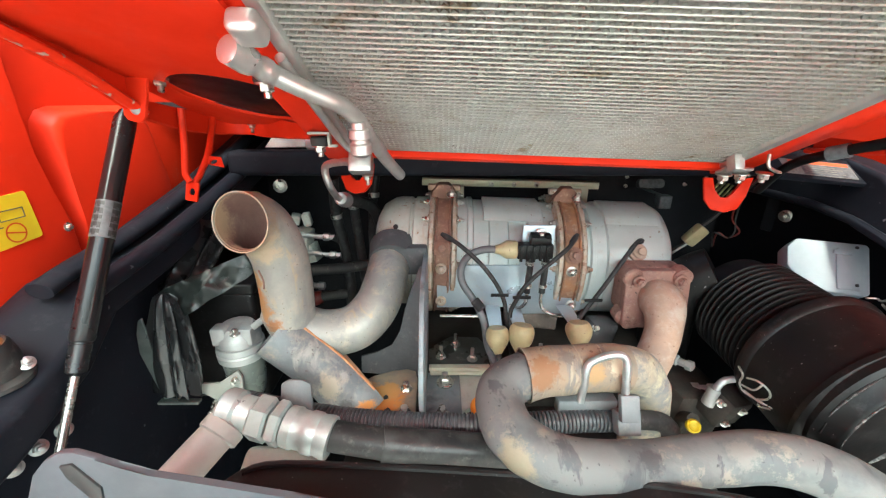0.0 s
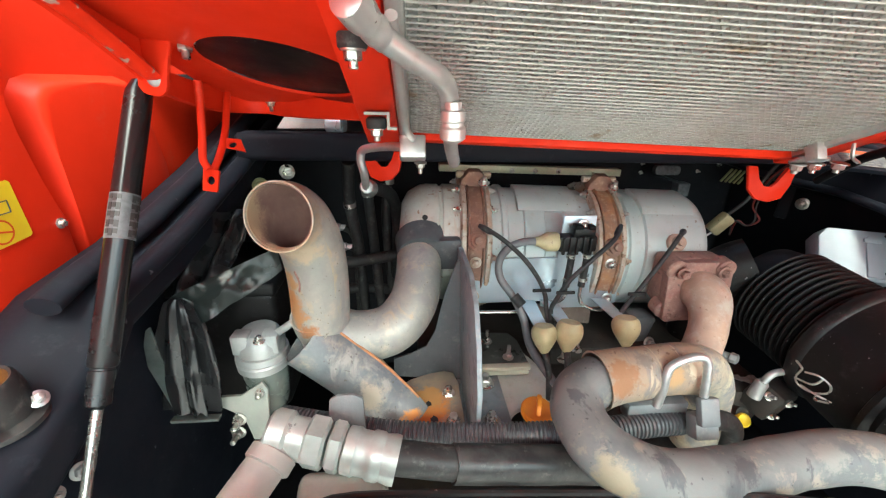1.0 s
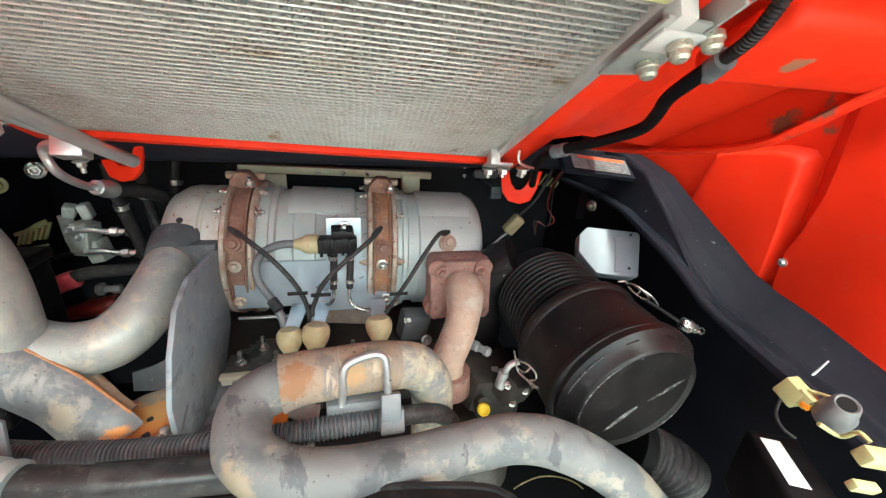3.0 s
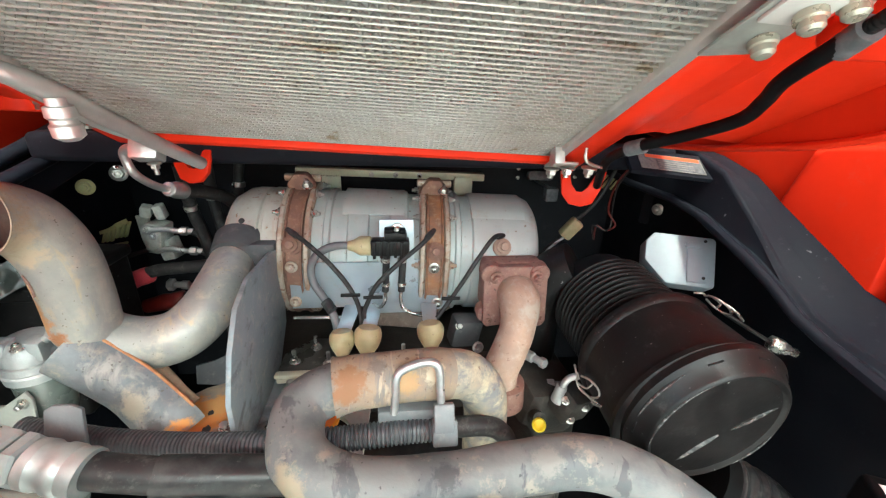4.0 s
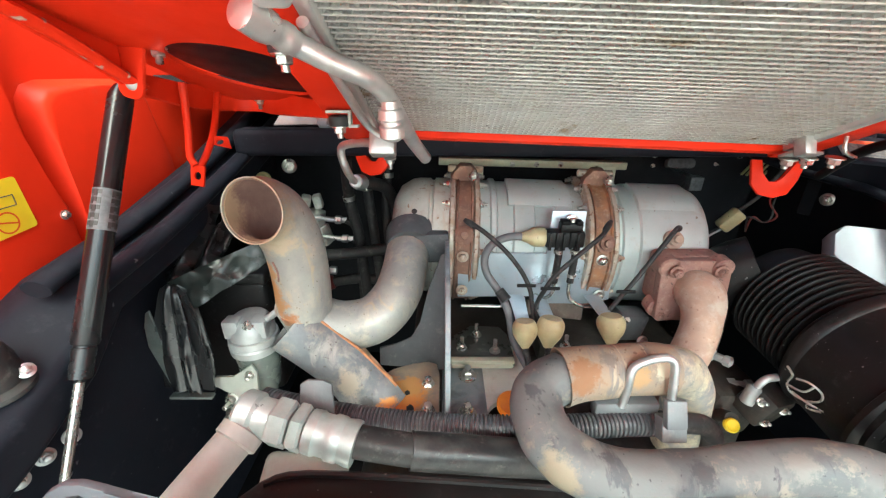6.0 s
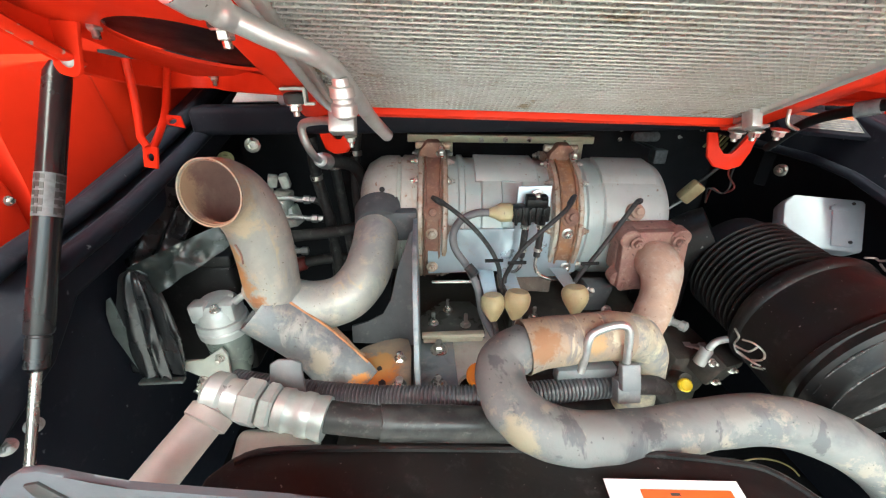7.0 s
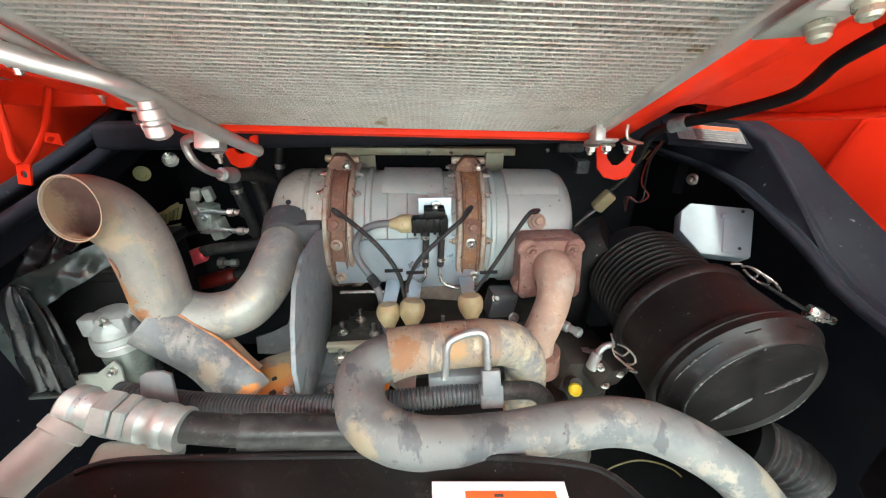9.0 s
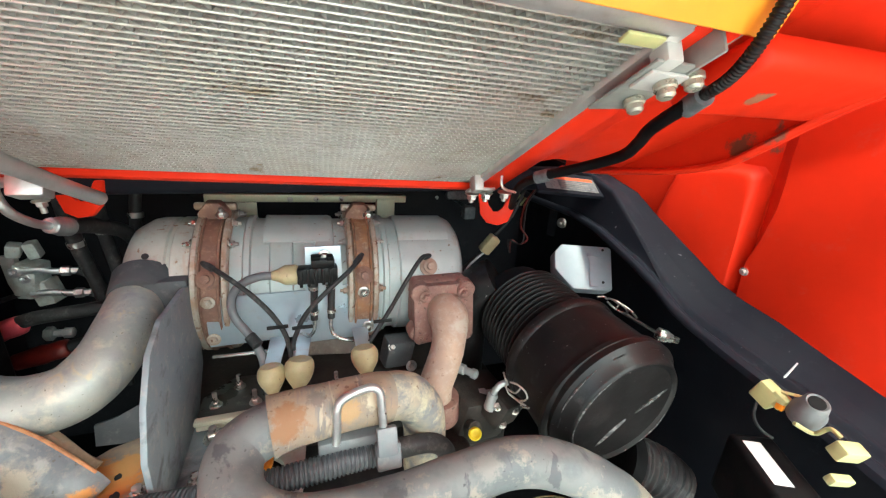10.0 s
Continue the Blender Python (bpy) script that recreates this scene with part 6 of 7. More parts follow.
bm = bmesh.new()
block(bm, rad(RW + 0.010, 0.341, -0.008), (0.014, 0.016, 0.022), turn_rad, 0.002)
block(bm, rad(RW + 0.018, 0.326, -0.020), (0.034, 0.022, 0.003), turn_rad, 0.001)
part("white_clip", bm, clip_white, mount, "white plastic clip")
bm = bmesh.new()
block(bm, rad(RW + 0.032, 0.350, -0.008), (0.003, 0.032, 0.024), turn_rad, 0.001)
block(bm, rad(RW + 0.048, 0.352, 0.004), (0.034, 0.032, 0.003), turn_rad, 0.001)
part("angle", bm, mount_zinc, mount)
for a, b, c in ((0.022, 0.298, -0.018), (0.022, 0.327, -0.021), (0.041, 0.334, -0.016)):
    bm = bmesh.new()
    lathe(bm, [(0, 0.0070), (0.001, 0.0080), (0.005, 0.0080), (0.006, 0.0066), (0.010, 0.0064), (0.012, 0.0045)], rad(RW + a, b, c), -RN, 16)
    part("flange_bolt", bm, cream_zinc, mount, "pale zinc flanged bolt")
mount2 = thing("radiator_mount", (0.42, 0.55, 1.37), "white and zinc lower radiator mount with bolts", "bracket", "radiator mounts")
bm = bmesh.new()
block(bm, rad(RW + 0.012, 0.008, -0.014), (0.040, 0.022, 0.004), turn_rad, 0.001)
block(bm, rad(RW - 0.002, 0.030, -0.010), (0.014, 0.018, 0.024), turn_rad, 0.002)
part("plate", bm, alu, mount2)
bm = bmesh.new()
sweep(bm, [rad(RW + 0.028, 0.050, -0.004), rad(RW + 0.030, 0.046, -0.020), rad(RW + 0.058, 0.030, -0.022)], 0.0022, 8, 4)
part("wire_form", bm, zinc, mount2)
for a, b in ((0.000, 0.004), (0.020, 0.010), (0.048, 0.016)):
    bolt(mount2, rad(RW + a, b, -0.018), (0.0, 0.1, -1), 0.013, 0.005, zinc)
mount3 = thing("radiator_mount", (-0.16, 0.45, 1.44), "rubber-cushioned radiator mount with zinc bolts", "bracket", "radiator mounts")
for a, b, z in ((-0.040, 0.212, -0.003), (-0.037, 0.064, -0.008)):
    bm = bmesh.new()
    lathe(bm, [(0, 0.010), (0.002, 0.0115), (0.010, 0.0115), (0.012, 0.010)], rad(a, b, z), (0, 0.05, -1), 20)
    part("rubber_cushion", bm, rubber, mount3)
    bolt(mount3, rad(a, b, z) + Vector((0, 0, -0.011)), (0, 0.05, -1), 0.0125, 0.006, zinc)
bm = bmesh.new()
sheet(bm, [(-0.016, 0.0), (0.012, 0.0), (0.012, -0.016), (0.020, -0.016), (0.020, -0.019), (0.009, -0.019), (0.009, -0.003), (-0.016, -0.003)], rad(-0.034, 0.068, -0.003), (1, 0, 0), (0, 0, 1), 0.010)
part("z_bracket", bm, bracket_grey, mount3)

# ---- air-conditioning lines ----
ac = thing("coolant_line", (-0.10, 0.45, 1.40), "dull aluminium air-conditioning pipe with fittings", "pipe")
bm = bmesh.new()
sweep(bm, [(-0.158, 0.315, 1.490), (-0.148, 0.338, 1.482), (-0.126, 0.360, 1.469), (-0.102, 0.383, 1.457), (-0.092, 0.412, 1.444), (-0.086, 0.455, 1.422), (-0.078, 0.52, 1.389), (-0.066, 0.585, 1.357)], 0.0082, 22, 8)
part("main_pipe", bm, alu, ac)
bm = bmesh.new()
lathe(bm, [(0.0, 0.007), (0.006, 0.0078), (0.007, 0.0105), (0.015, 0.0115), (0.017, 0.0095), (0.020, 0.0095), (0.022, 0.0115), (0.031, 0.0115), (0.033, 0.009), (0.035, 0.006)], (-0.0885, 0.408, 1.439), (0.02, 0.12, -1), 24)
part("ringed_fitting", bm, alu, ac, "bright ringed pipe fitting")
bm = bmesh.new()
block(bm, (-0.122, 0.575, 1.376), (0.034, 0.024, 0.030), Euler((radians(-24), 0, 0)).to_matrix(), 0.003)
part("union_block", bm, alu, ac)
bm = bmesh.new()
lathe(bm, [(-0.016, 0.006), (-0.014, 0.0105), (0.002, 0.0115), (0.008, 0.0105), (0.010, 0.0090), (0.016, 0.0090), (0.018, 0.0100), (0.024, 0.0100), (0.026, 0.0088), (0.034, 0.0086)], (-0.155, 0.318, 1.489), (0.35, 0.80, -0.30), 24)
block(bm, (-0.140, 0.300, 1.506), (0.024, 0.026, 0.018), turn_rad, 0.006, 4)
part("union_block", bm, alu, ac)
bm = bmesh.new()
sweep(bm, [(-0.13, 0.585, 1.376), (-0.16, 0.620, 1.372), (-0.192, 0.645, 1.364), (-0.199, 0.652, 1.350), (-0.196, 0.662, 1.325), (-0.200, 0.71, 1.298), (-0.206, 0.765, 1.278)], 0.0062, 16, 8)
part("branch_pipe", bm, alu, ac)
bm = bmesh.new()
lathe(bm, [(0, 0.010), (0.002, 0.0125), (0.020, 0.0125), (0.024, 0.0155), (0.042, 0.0155), (0.044, 0.012)], (-0.203, 0.748, 1.284), (0.05, 0.95, -0.30), 20)
part("crimp", bm, galv, ac)
bm = bmesh.new()
sweep(bm, [(-0.200, 0.785, 1.273), (-0.190, 0.845, 1.256), (-0.165, 0.90, 1.225), (-0.155, 0.94, 1.15), (-0.16, 0.96, 1.0)], 0.0135, 18, 7)
part("rubber_hose", bm, rubber, ac)
bolt(ac, (-0.112, 0.565, 1.360), (0, 0.1, -1), 0.010, 0.008)
bm = bmesh.new()
sweep(bm, [rad(-0.008, 0.25, -0.014), rad(-0.006, 0.15, -0.016), rad(-0.004, 0.06, -0.016), (-0.122, 0.562, 1.39)], 0.0045, 12, 6)
part("thin_pipe", bm, alu, ac)

# ---- fuel filter ----
ff = thing("fuel_filter", (-0.367, 0.598, 0.92), "grey cast fuel filter head over a smoky bowl", "fuel filter")
FX, FY = -0.367, 0.598
bm = bmesh.new()
lathe(bm, [(1.056, 0.030), (1.058, 0.037), (1.072, 0.037), (1.078, 0.033), (1.086, 0.031), (1.092, 0.026), (1.093, 0.01)], (FX, FY, 0), (0, 0, 1), 32)
block(bm, (FX - 0.020, FY - 0.018, 1.080), (0.026, 0.026, 0.034), None, 0.004)
block(bm, (FX + 0.022, FY - 0.012, 1.078), (0.026, 0.028, 0.032), None, 0.004)
part("head", bm, cast_alu, ff)
bm = bmesh.new()
lathe(bm, [(1.026, 0.034), (1.028, 0.0405), (1.040, 0.0415), (1.043, 0.039), (1.046, 0.0415), (1.056, 0.040), (1.058, 0.034)], (FX, FY, 0), (0, 0, 1), 40)
part("retaining_ring", bm, cast_alu, ff)
bm = bmesh.new()
lathe(bm, [(0.93, 0.016), (0.935, 0.024), (0.96, 0.031), (1.0, 0.035), (1.028, 0.036)], (FX, FY, 0), (0, 0, 1), 36)
part("bowl", bm, clear_plastic, ff, "smoky green filter bowl")
bolt(ff, (FX + 0.010, FY - 0.028, 1.088), (0, -0.2, 1), 0.011, 0.003)
bolt(ff, (FX + 0.004, FY - 0.040, 1.004), (0, -1, 0), 0.014, 0.008)
bm = bmesh.new()
sweep(bm, [(FX + 0.03, FY - 0.008, 1.088), (FX + 0.052, FY - 0.012, 1.105), (FX + 0.075, FY, 1.118)], 0.006, 12, 5)
part("spout", bm, cast_alu, ff)
bm = bmesh.new()
sheet(bm, [(-0.135, -0.010), (-0.06, -0.012), (-0.030, -0.030), (-0.020, -0.075), (0.006, -0.075), (0.012, 0.020), (0.004, 0.034), (-0.030, 0.008), (-0.135, 0.002)], (FX + 0.004, 0.555, 0.988), (1, -0.05, 0), (0, 0.1, 1), 0.005, 0.001)
part("mount_arm", bm, bracket_grey, ff, "pale grey mounting arm")
for p in ((FX - 0.034, 0.55, 0.955), (FX - 0.038, 0.548, 0.930)):
    bolt(ff, p, (0, -1, 0.1), 0.014, 0.016)

# ---- battery box and tarpaulin ----
batt = thing("battery_box", (-0.44, 0.70, 0.90), "black battery box in the corner of the bay", "battery box")
bm = bmesh.new()
block(bm, (-0.435, 0.735, 1.015), (0.17, 0.20, 0.24), None, 0.012, 3)
part("case", bm, black_plastic, batt)
bm = bmesh.new()
block(bm, (-0.435, 0.735, 1.140), (0.178, 0.208, 0.022), None, 0.006, 3)
part("lid", bm, black_plastic, batt)


def drape(name, tl, tr, bl, br, pleats, deep, mat, label, seed):
    """A crumpled sheet between four corners with uneven pleats that gather at the top."""
    tl, tr, bl, br = Vector(tl), Vector(tr), Vector(bl), Vector(br)
    nrm = (tr - tl + br - bl).cross(tl - bl).normalized()
    nrm = nrm if nrm.y < 0 else -nrm
    bm = bmesh.new()
    nu, nv = 44, 30
    grid = []
    for j in range(nv + 1):
        v = j / nv
        row = []
        for i in range(nu + 1):
            u = i / nu
            p = tl.lerp(tr, u).lerp(bl.lerp(br, u), v)
            fold = math.sin(u * pleats * math.pi + 2.2 * noise.noise((u * 2.0, v * 1.5, seed))) * deep * (0.35 + 0.65 * math.sin(math.pi * min(1, 0.15 + v * 0.9)))
            crumple = noise.noise(p * 38.0 + Vector((seed, 0, 0))) * deep * 0.7 + noise.noise(p * 90.0) * deep * 0.25
            ragged = noise.noise((u * 2.5, seed, 0.0)) * 0.012 * v
            row.append(bm.verts.new(p + nrm * (fold + crumple) + Vector((0, 0, ragged))))
        grid.append(row)
    for a, b in zip(grid, grid[1:]):
        for i in range(nu):
            bm.faces.new((a[i], a[i + 1], b[i + 1], b[i]))
    r = bmesh.ops.solidify(bm, geom=bm.faces[:], thickness=0.0012)
    return lone(name, bm, mat, label, "tarpaulin")


def tied_sheet(knot, foot, mat, label, seed, width, lean):
    """A sheet gathered at a knot that fans out downwards in broad folds, closed round like a loose skirt."""
    knot, foot = Vector(knot), Vector(foot)
    bm = bmesh.new()
    nu, nv = 72, 26
    down = (foot - knot)
    side = Vector((1, -0.15, 0)).normalized()
    out = Vector((0.1, -1, 0.1)).normalized()
    rows = []
    for j in range(nv + 1):
        v = j / nv
        c = knot + down * v + side * lean * v * v
        w = 0.008 + width * 1.25 * (v ** 0.5) * (1.0 - 0.38 * v)
        row = []
        for i in range(nu):
            t = 2 * math.pi * i / nu
            k = 1.0 + 0.20 * math.sin(7 * t + 1.6 * noise.noise((v * 2.0, seed, 0.0))) + 0.10 * math.sin(13 * t + seed)
            k += 0.16 * noise.noise((math.cos(t) * 2.0, math.sin(t) * 2.0, v * 3.0 + seed))
            p = c + side * math.cos(t) * w * k + out * math.sin(t) * w * 0.55 * k
            p.z += 0.012 * noise.noise((math.cos(t) * 3.0, math.sin(t) * 3.0, seed)) * v
            row.append(bm.verts.new(p))
        rows.append(row)
    for a, b in zip(rows, rows[1:]):
        for i in range(nu):
            bm.faces.new((a[i], a[(i + 1) % nu], b[(i + 1) % nu], b[i]))
    bm.faces.new(rows[0])
    return lone("plastic_sheet", bm, mat, label, "tarpaulin")


tied_sheet((-0.452, 0.560, 1.170), (-0.462, 0.550, 0.985), cloth_black, "glossy black plastic sheet gathered and hanging in folds", 3.0, 0.040, 0.0)
grey_film = material("grey_film", (0.060, 0.070, 0.066), (0.028, 0.034, 0.032), 14.0, 0.22, bump=0.1, spec=0.6)
drape("plastic_sheet", (-0.462, 0.562, 1.172), (-0.325, 0.610, 1.225), (-0.425, 0.552, 1.132), (-0.318, 0.600, 1.190), 2, 0.006, grey_film, "torn grey-green plastic film beside the battery box", 8.0)
drape("plastic_sheet", (-0.445, 0.660, 1.265), (-0.370, 0.680, 1.265), (-0.465, 0.565, 1.165), (-0.400, 0.585, 1.180), 4, 0.009, cloth_black, "crumpled black plastic sheet running up to the sill", 5.0)
angle_dark = material("dull_galvanised", (0.20, 0.225, 0.215), (0.11, 0.125, 0.12), 18.0, 0.35, metal=0.4, bump=0.12, dust=(0.26, 0.26, 0.24), dust_amount=0.15)
angle = thing("angle_bracket", (-0.50, 0.53, 0.98), "bent grey galvanised angle bracket", "bracket")
bm = bmesh.new()
sheet(bm, [(0.004, 0.080), (0.008, 0.050), (0.010, 0.030), (0.034, -0.066), (0.018, -0.072), (-0.012, 0.015), (-0.011, 0.050), (-0.004, 0.074)], (-0.500, 0.548, 1.048), (1, -0.1, 0), (0, 0.1, 1), 0.003, 0.001)
part("strip", bm, angle_dark, angle)
bm = bmesh.new()
block(bm, (-0.455, 0.535, 0.975), (0.07, 0.012, 0.005), None, 0.001)
part("ledge", bm, angle_dark, angle)

# ---- valve block and lines, back left ----
valve = thing("valve_block", (-0.40, 0.99, 1.05), "grey hydraulic valve block with steel fittings", "valve block")
bm = bmesh.new()
block(bm, (-0.368, 0.975, 1.118), (0.040, 0.045, 0.070), Euler((0, radians(10), radians(-10))).to_matrix(), 0.005)
block(bm, (-0.352, 0.980, 1.085), (0.034, 0.040, 0.050), Euler((0, radians(-14), radians(-10))).to_matrix(), 0.004)
part("body", bm, valve_zinc, valve)
bm = bmesh.new()
sheet(bm, [(-0.026, 0.038), (0.004, 0.036), (0.006, -0.030), (0.020, -0.054), (-0.006, -0.052), (-0.018, -0.020)], (-0.395, 0.985, 1.125), (1, -0.2, 0), (0, 0.1, 1), 0.010, 0.002)
part("mount_plate", bm, valve_zinc, valve)
bm = bmesh.new()
block(bm, (-0.378, 0.965, 1.182), (0.022, 0.026, 0.026), Euler((0.2, radians(14), 0.3)).to_matrix(), 0.004)
block(bm, (-0.350, 0.968, 1.180), (0.020, 0.026, 0.034), Euler((0.1, radians(-10), 0.1)).to_matrix(), 0.004)
part("solenoid", bm, valve_zinc, valve)
bolt(valve, (-0.378, 0.948, 1.142), (0, -1, 0.2), 0.014, 0.006, galv)
bolt(valve, (-0.366, 0.950, 1.126), (0, -1, 0.2), 0.012, 0.006, galv)
for p0, p1 in (((-0.372, 0.950, 1.141), (-0.296, 0.955, 1.136)), ((-0.366, 0.955, 1.090), (-0.284, 0.955, 1.086))):
    p0, p1 = Vector(p0), Vector(p1)
    line_at = (p1 - p0)
    bm = bmesh.new()
    sweep(bm, [p0, p0.lerp(p1, 0.35) + Vector((0, 0, 0.003)), p0.lerp(p1, 0.7), p1], 0.0065, 12, 4)
    part("steel_line", bm, galv, valve)
    bm = bmesh.new()
    lathe(bm, [(-0.014, 0.007), (-0.012, 0.0105), (0.002, 0.0105), (0.004, 0.0075), (0.016, 0.0075)], p1, line_at, 6)
    part("fitting", bm, galv, valve)
    bm = bmesh.new()
    sweep(bm, [p1 + Vector((0.012, 0, -0.001)), p1 + Vector((0.030, 0.006, -0.018)), p1 + Vector((0.036, 0.016, -0.07)), p1 + Vector((0.034, 0.02, -0.25))], 0.008, 12, 6)
    part("line", bm, rubber, valve)
bm = bmesh.new()
lathe(bm, [(0, 0.012), (0.002, 0.015), (0.014, 0.015), (0.016, 0.008), (0.030, 0.008), (0.032, 0.011), (0.048, 0.011), (0.050, 0.007)], (-0.372, 0.968, 0.992), (1, 0, -0.05), 6)
part("fitting", bm, galv, valve)
bm = bmesh.new()
sheet(bm, [(-0.045, -0.016), (0.020, 0.006), (0.020, 0.016), (-0.045, -0.006)], (-0.395, 0.965, 1.082), (1, 0, 0), (0, 0.2, 1), 0.008, 0.002)
part("stay", bm, rubber, valve)


def battery_lead(points, boot_from, label, boot_mat):
    ob = thing("battery_lead", points[0], label, "cable", "battery leads")
    bm = bmesh.new()
    sweep(bm, points, 0.0135, 16, 7)
    part("sheath", bm, rubber, ob)
    bm = bmesh.new()
    d = Vector(points[1]) - Vector(points[0])
    lathe(bm, [(-0.03, 0.012), (-0.028, 0.017), (0.02, 0.021), (0.035, 0.0185), (0.05, 0.0195), (0.065, 0.0185), (0.07, 0.014)], boot_from, d, 18)
    part("boot", bm, boot_mat, ob, "red rubber terminal boot")


battery_lead([(-0.40, 0.90, 1.042), (-0.344, 0.90, 1.062), (-0.253, 0.90, 1.071), (-0.12, 0.92, 1.08), (0.0, 0.98, 1.04)], (-0.425, 0.90, 1.030), "thick black battery lead with a red boot", red_rubber)
battery_lead([(-0.443, 0.95, 0.938), (-0.376, 0.95, 0.954), (-0.347, 0.95, 0.962), (-0.25, 0.97, 0.965), (-0.1, 1.0, 0.93)], (-0.395, 0.95, 0.949), "thick black battery lead with a faded red boot", wire_red)
# as on the right, cream bars paint in the light behind the grille
vent2 = thing("vent_grille", (-0.50, 1.0, 1.10), "slotted vent grille behind the valve block, light through it painted pale yellow", "grille")
bm = bmesh.new()
sheet(bm, [(-0.486, 1.134), (-0.462, 1.142), (-0.446, 1.154), (-0.424, 1.164), (-0.420, 1.154), (-0.438, 1.144), (-0.452, 1.137), (-0.486, 1.126)], (0, 0.962, 0), (1, 0, 0), (0, 0, 1), 0.005, 0.001)
part("top_bar", bm, cream, vent2)
for k in range(6):
    bm = bmesh.new()
    block(bm, (-0.478 + 0.0105 * k, 0.962, 1.121 + 0.0035 * k), (0.0042, 0.010, 0.030 + 0.005 * (k % 3)), Euler((0, radians(24), 0)).to_matrix(), 0.001)
    part("slat", bm, cream, vent2)
bm = bmesh.new()
block(bm, (-0.458, 0.962, 1.101), (0.052, 0.006, 0.005), Euler((0, radians(-12), 0)).to_matrix(), 0.001)
part("lower_bar", bm, cream, vent2)

# ---- lower right: filler, fittings, electrical box ----
yc = thing("dipstick_cap", (0.42, 0.50, 0.94), "yellow plastic fluid cap on its neck", "cap")
bm = bmesh.new()
lathe(bm, [(0, 0.009), (0.002, 0.0115), (0.008, 0.0115), (0.010, 0.009), (0.008, 0.006), (0.008, 0.002)], (0.422, 0.506, 0.946), (-0.15, -0.75, 0.6), 24)
part("cap", bm, yellow, yc)
bm = bmesh.new()
sweep(bm, [(0.424, 0.508, 0.956), (0.428, 0.54, 0.93), (0.43, 0.56, 0.88)], 0.011, 16, 5)
part("neck", bm, oily, yc)
fit = thing("hydraulic_elbow", (0.52, 0.56, 0.95), "galvanised hydraulic elbow fitting and dark valve", "fitting")
bm = bmesh.new()
sweep(bm, [(0.467, 0.532, 0.995), (0.469, 0.530, 1.010), (0.476, 0.529, 1.020), (0.490, 0.528, 1.024)], 0.0058, 14, 6)
part("elbow", bm, galv, fit)
bm = bmesh.new()
lathe(bm, [(0, 0.0115), (0.001, 0.0125), (0.030, 0.0105), (0.034, 0.0075)], (0.464, 0.534, 0.968), (0.08, -0.05, 1), 12)
part("nut", bm, cast_alu, fit)
bm = bmesh.new()
block(bm, (0.49, 0.535, 0.965), (0.06, 0.05, 0.06), Euler((0.3, 0.2, 0.4)).to_matrix(), 0.008)
block(bm, (0.46, 0.60, 0.92), (0.12, 0.10, 0.10), Euler((0.1, 0.2, 0.2)).to_matrix(), 0.012)
part("valve_body", bm, oily, fit)
for p in ((0.468, 0.515, 0.985), (0.50, 0.508, 0.975), (0.478, 0.508, 0.95)):
    bolt(fit, p, (-0.2, -0.8, 0.5), 0.009, 0.01)

coil = thing("ribbed_hose", (0.69, 0.37, 0.85), "dark ribbed rubber drain hose below the air cleaner", "hose")
bm = bmesh.new()
axis_run = smooth_path([(0.672, 0.402, 0.918), (0.700, 0.388, 0.908), (0.726, 0.376, 0.893), (0.748, 0.366, 0.872)], 30)
sweep(bm, axis_run, 0.047, 28, 0, shape=lambda u: 0.95 + 0.05 * math.sin(u * 8 * 2 * math.pi) if u < 0.97 else 0.86)
part("ribs", bm, rubber, coil)
bm = bmesh.new()
lathe(bm, [(-0.010, 0.046), (-0.009, 0.049), (0.010, 0.049), (0.011, 0.046)], (0.668, 0.404, 0.919), (0.85, -0.42, -0.3), 28)
part("cuff", bm, black_deep, coil)
ebox = thing("electrical_box", (0.70, 0.24, 0.98), "black electrical box with a white label strip", "electrical box")
eu, ev = Vector((-0.45, -0.89, -0.02)).normalized(), Vector((0.89, -0.45, 0.0)).normalized()
bm = bmesh.new()
m = Matrix((eu, ev, eu.cross(ev))).transposed()
block(bm, Vector((0.683, 0.235, 1.033)) + ev * 0.016, (0.105, 0.058, 0.10), m, 0.008, 3)
part("case", bm, black_deep, ebox)
bm = bmesh.new()
sheet(bm, [(0, 0), (0.066, 0.0), (0.066, 0.022), (0, 0.022)], Vector((0.696, 0.268, 1.0836)), eu, ev, 0.0008)
part("label_strip", bm, white_film, ebox, "plain white label strip")
conn = thing("loose_connector", (0.735, 0.28, 1.13), "cream plastic connector with an orange lock on a thin lead", "connector")
bm = bmesh.new()
block(bm, (0.745, 0.283, 1.136), (0.020, 0.028, 0.030), Euler((radians(20), 0, 0)).to_matrix(), 0.003)
block(bm, (0.743, 0.268, 1.139), (0.015, 0.018, 0.020), Euler((radians(20), 0, 0)).to_matrix(), 0.002)
part("shell", bm, cream, conn)
bm = bmesh.new()
block(bm, (0.737, 0.262, 1.134), (0.006, 0.009, 0.008), None, 0.001)
part("lock", bm, orange_plastic, conn)
bm = bmesh.new()
sheet(bm, [(0, -0.003), (0.030, -0.003), (0.030, 0.003), (0, 0.003)], (0.745, 0.270, 1.150), (0.25, -1, 0.30), (1, 0, 0), 0.002)
part("strap", bm, cream, conn)
bm = bmesh.new()
sweep(bm, [(0.742, 0.290, 1.124), (0.738, 0.286, 1.10), (0.741, 0.275, 1.085), (0.75, 0.262, 1.078)], 0.002, 8, 6)
part("lead", bm, rubber, conn)
rub = thing("rubber_mount", (0.74, 0.235, 1.15), "dark grey rubber hood mount on the sill", "rubber mount")
bm = bmesh.new()
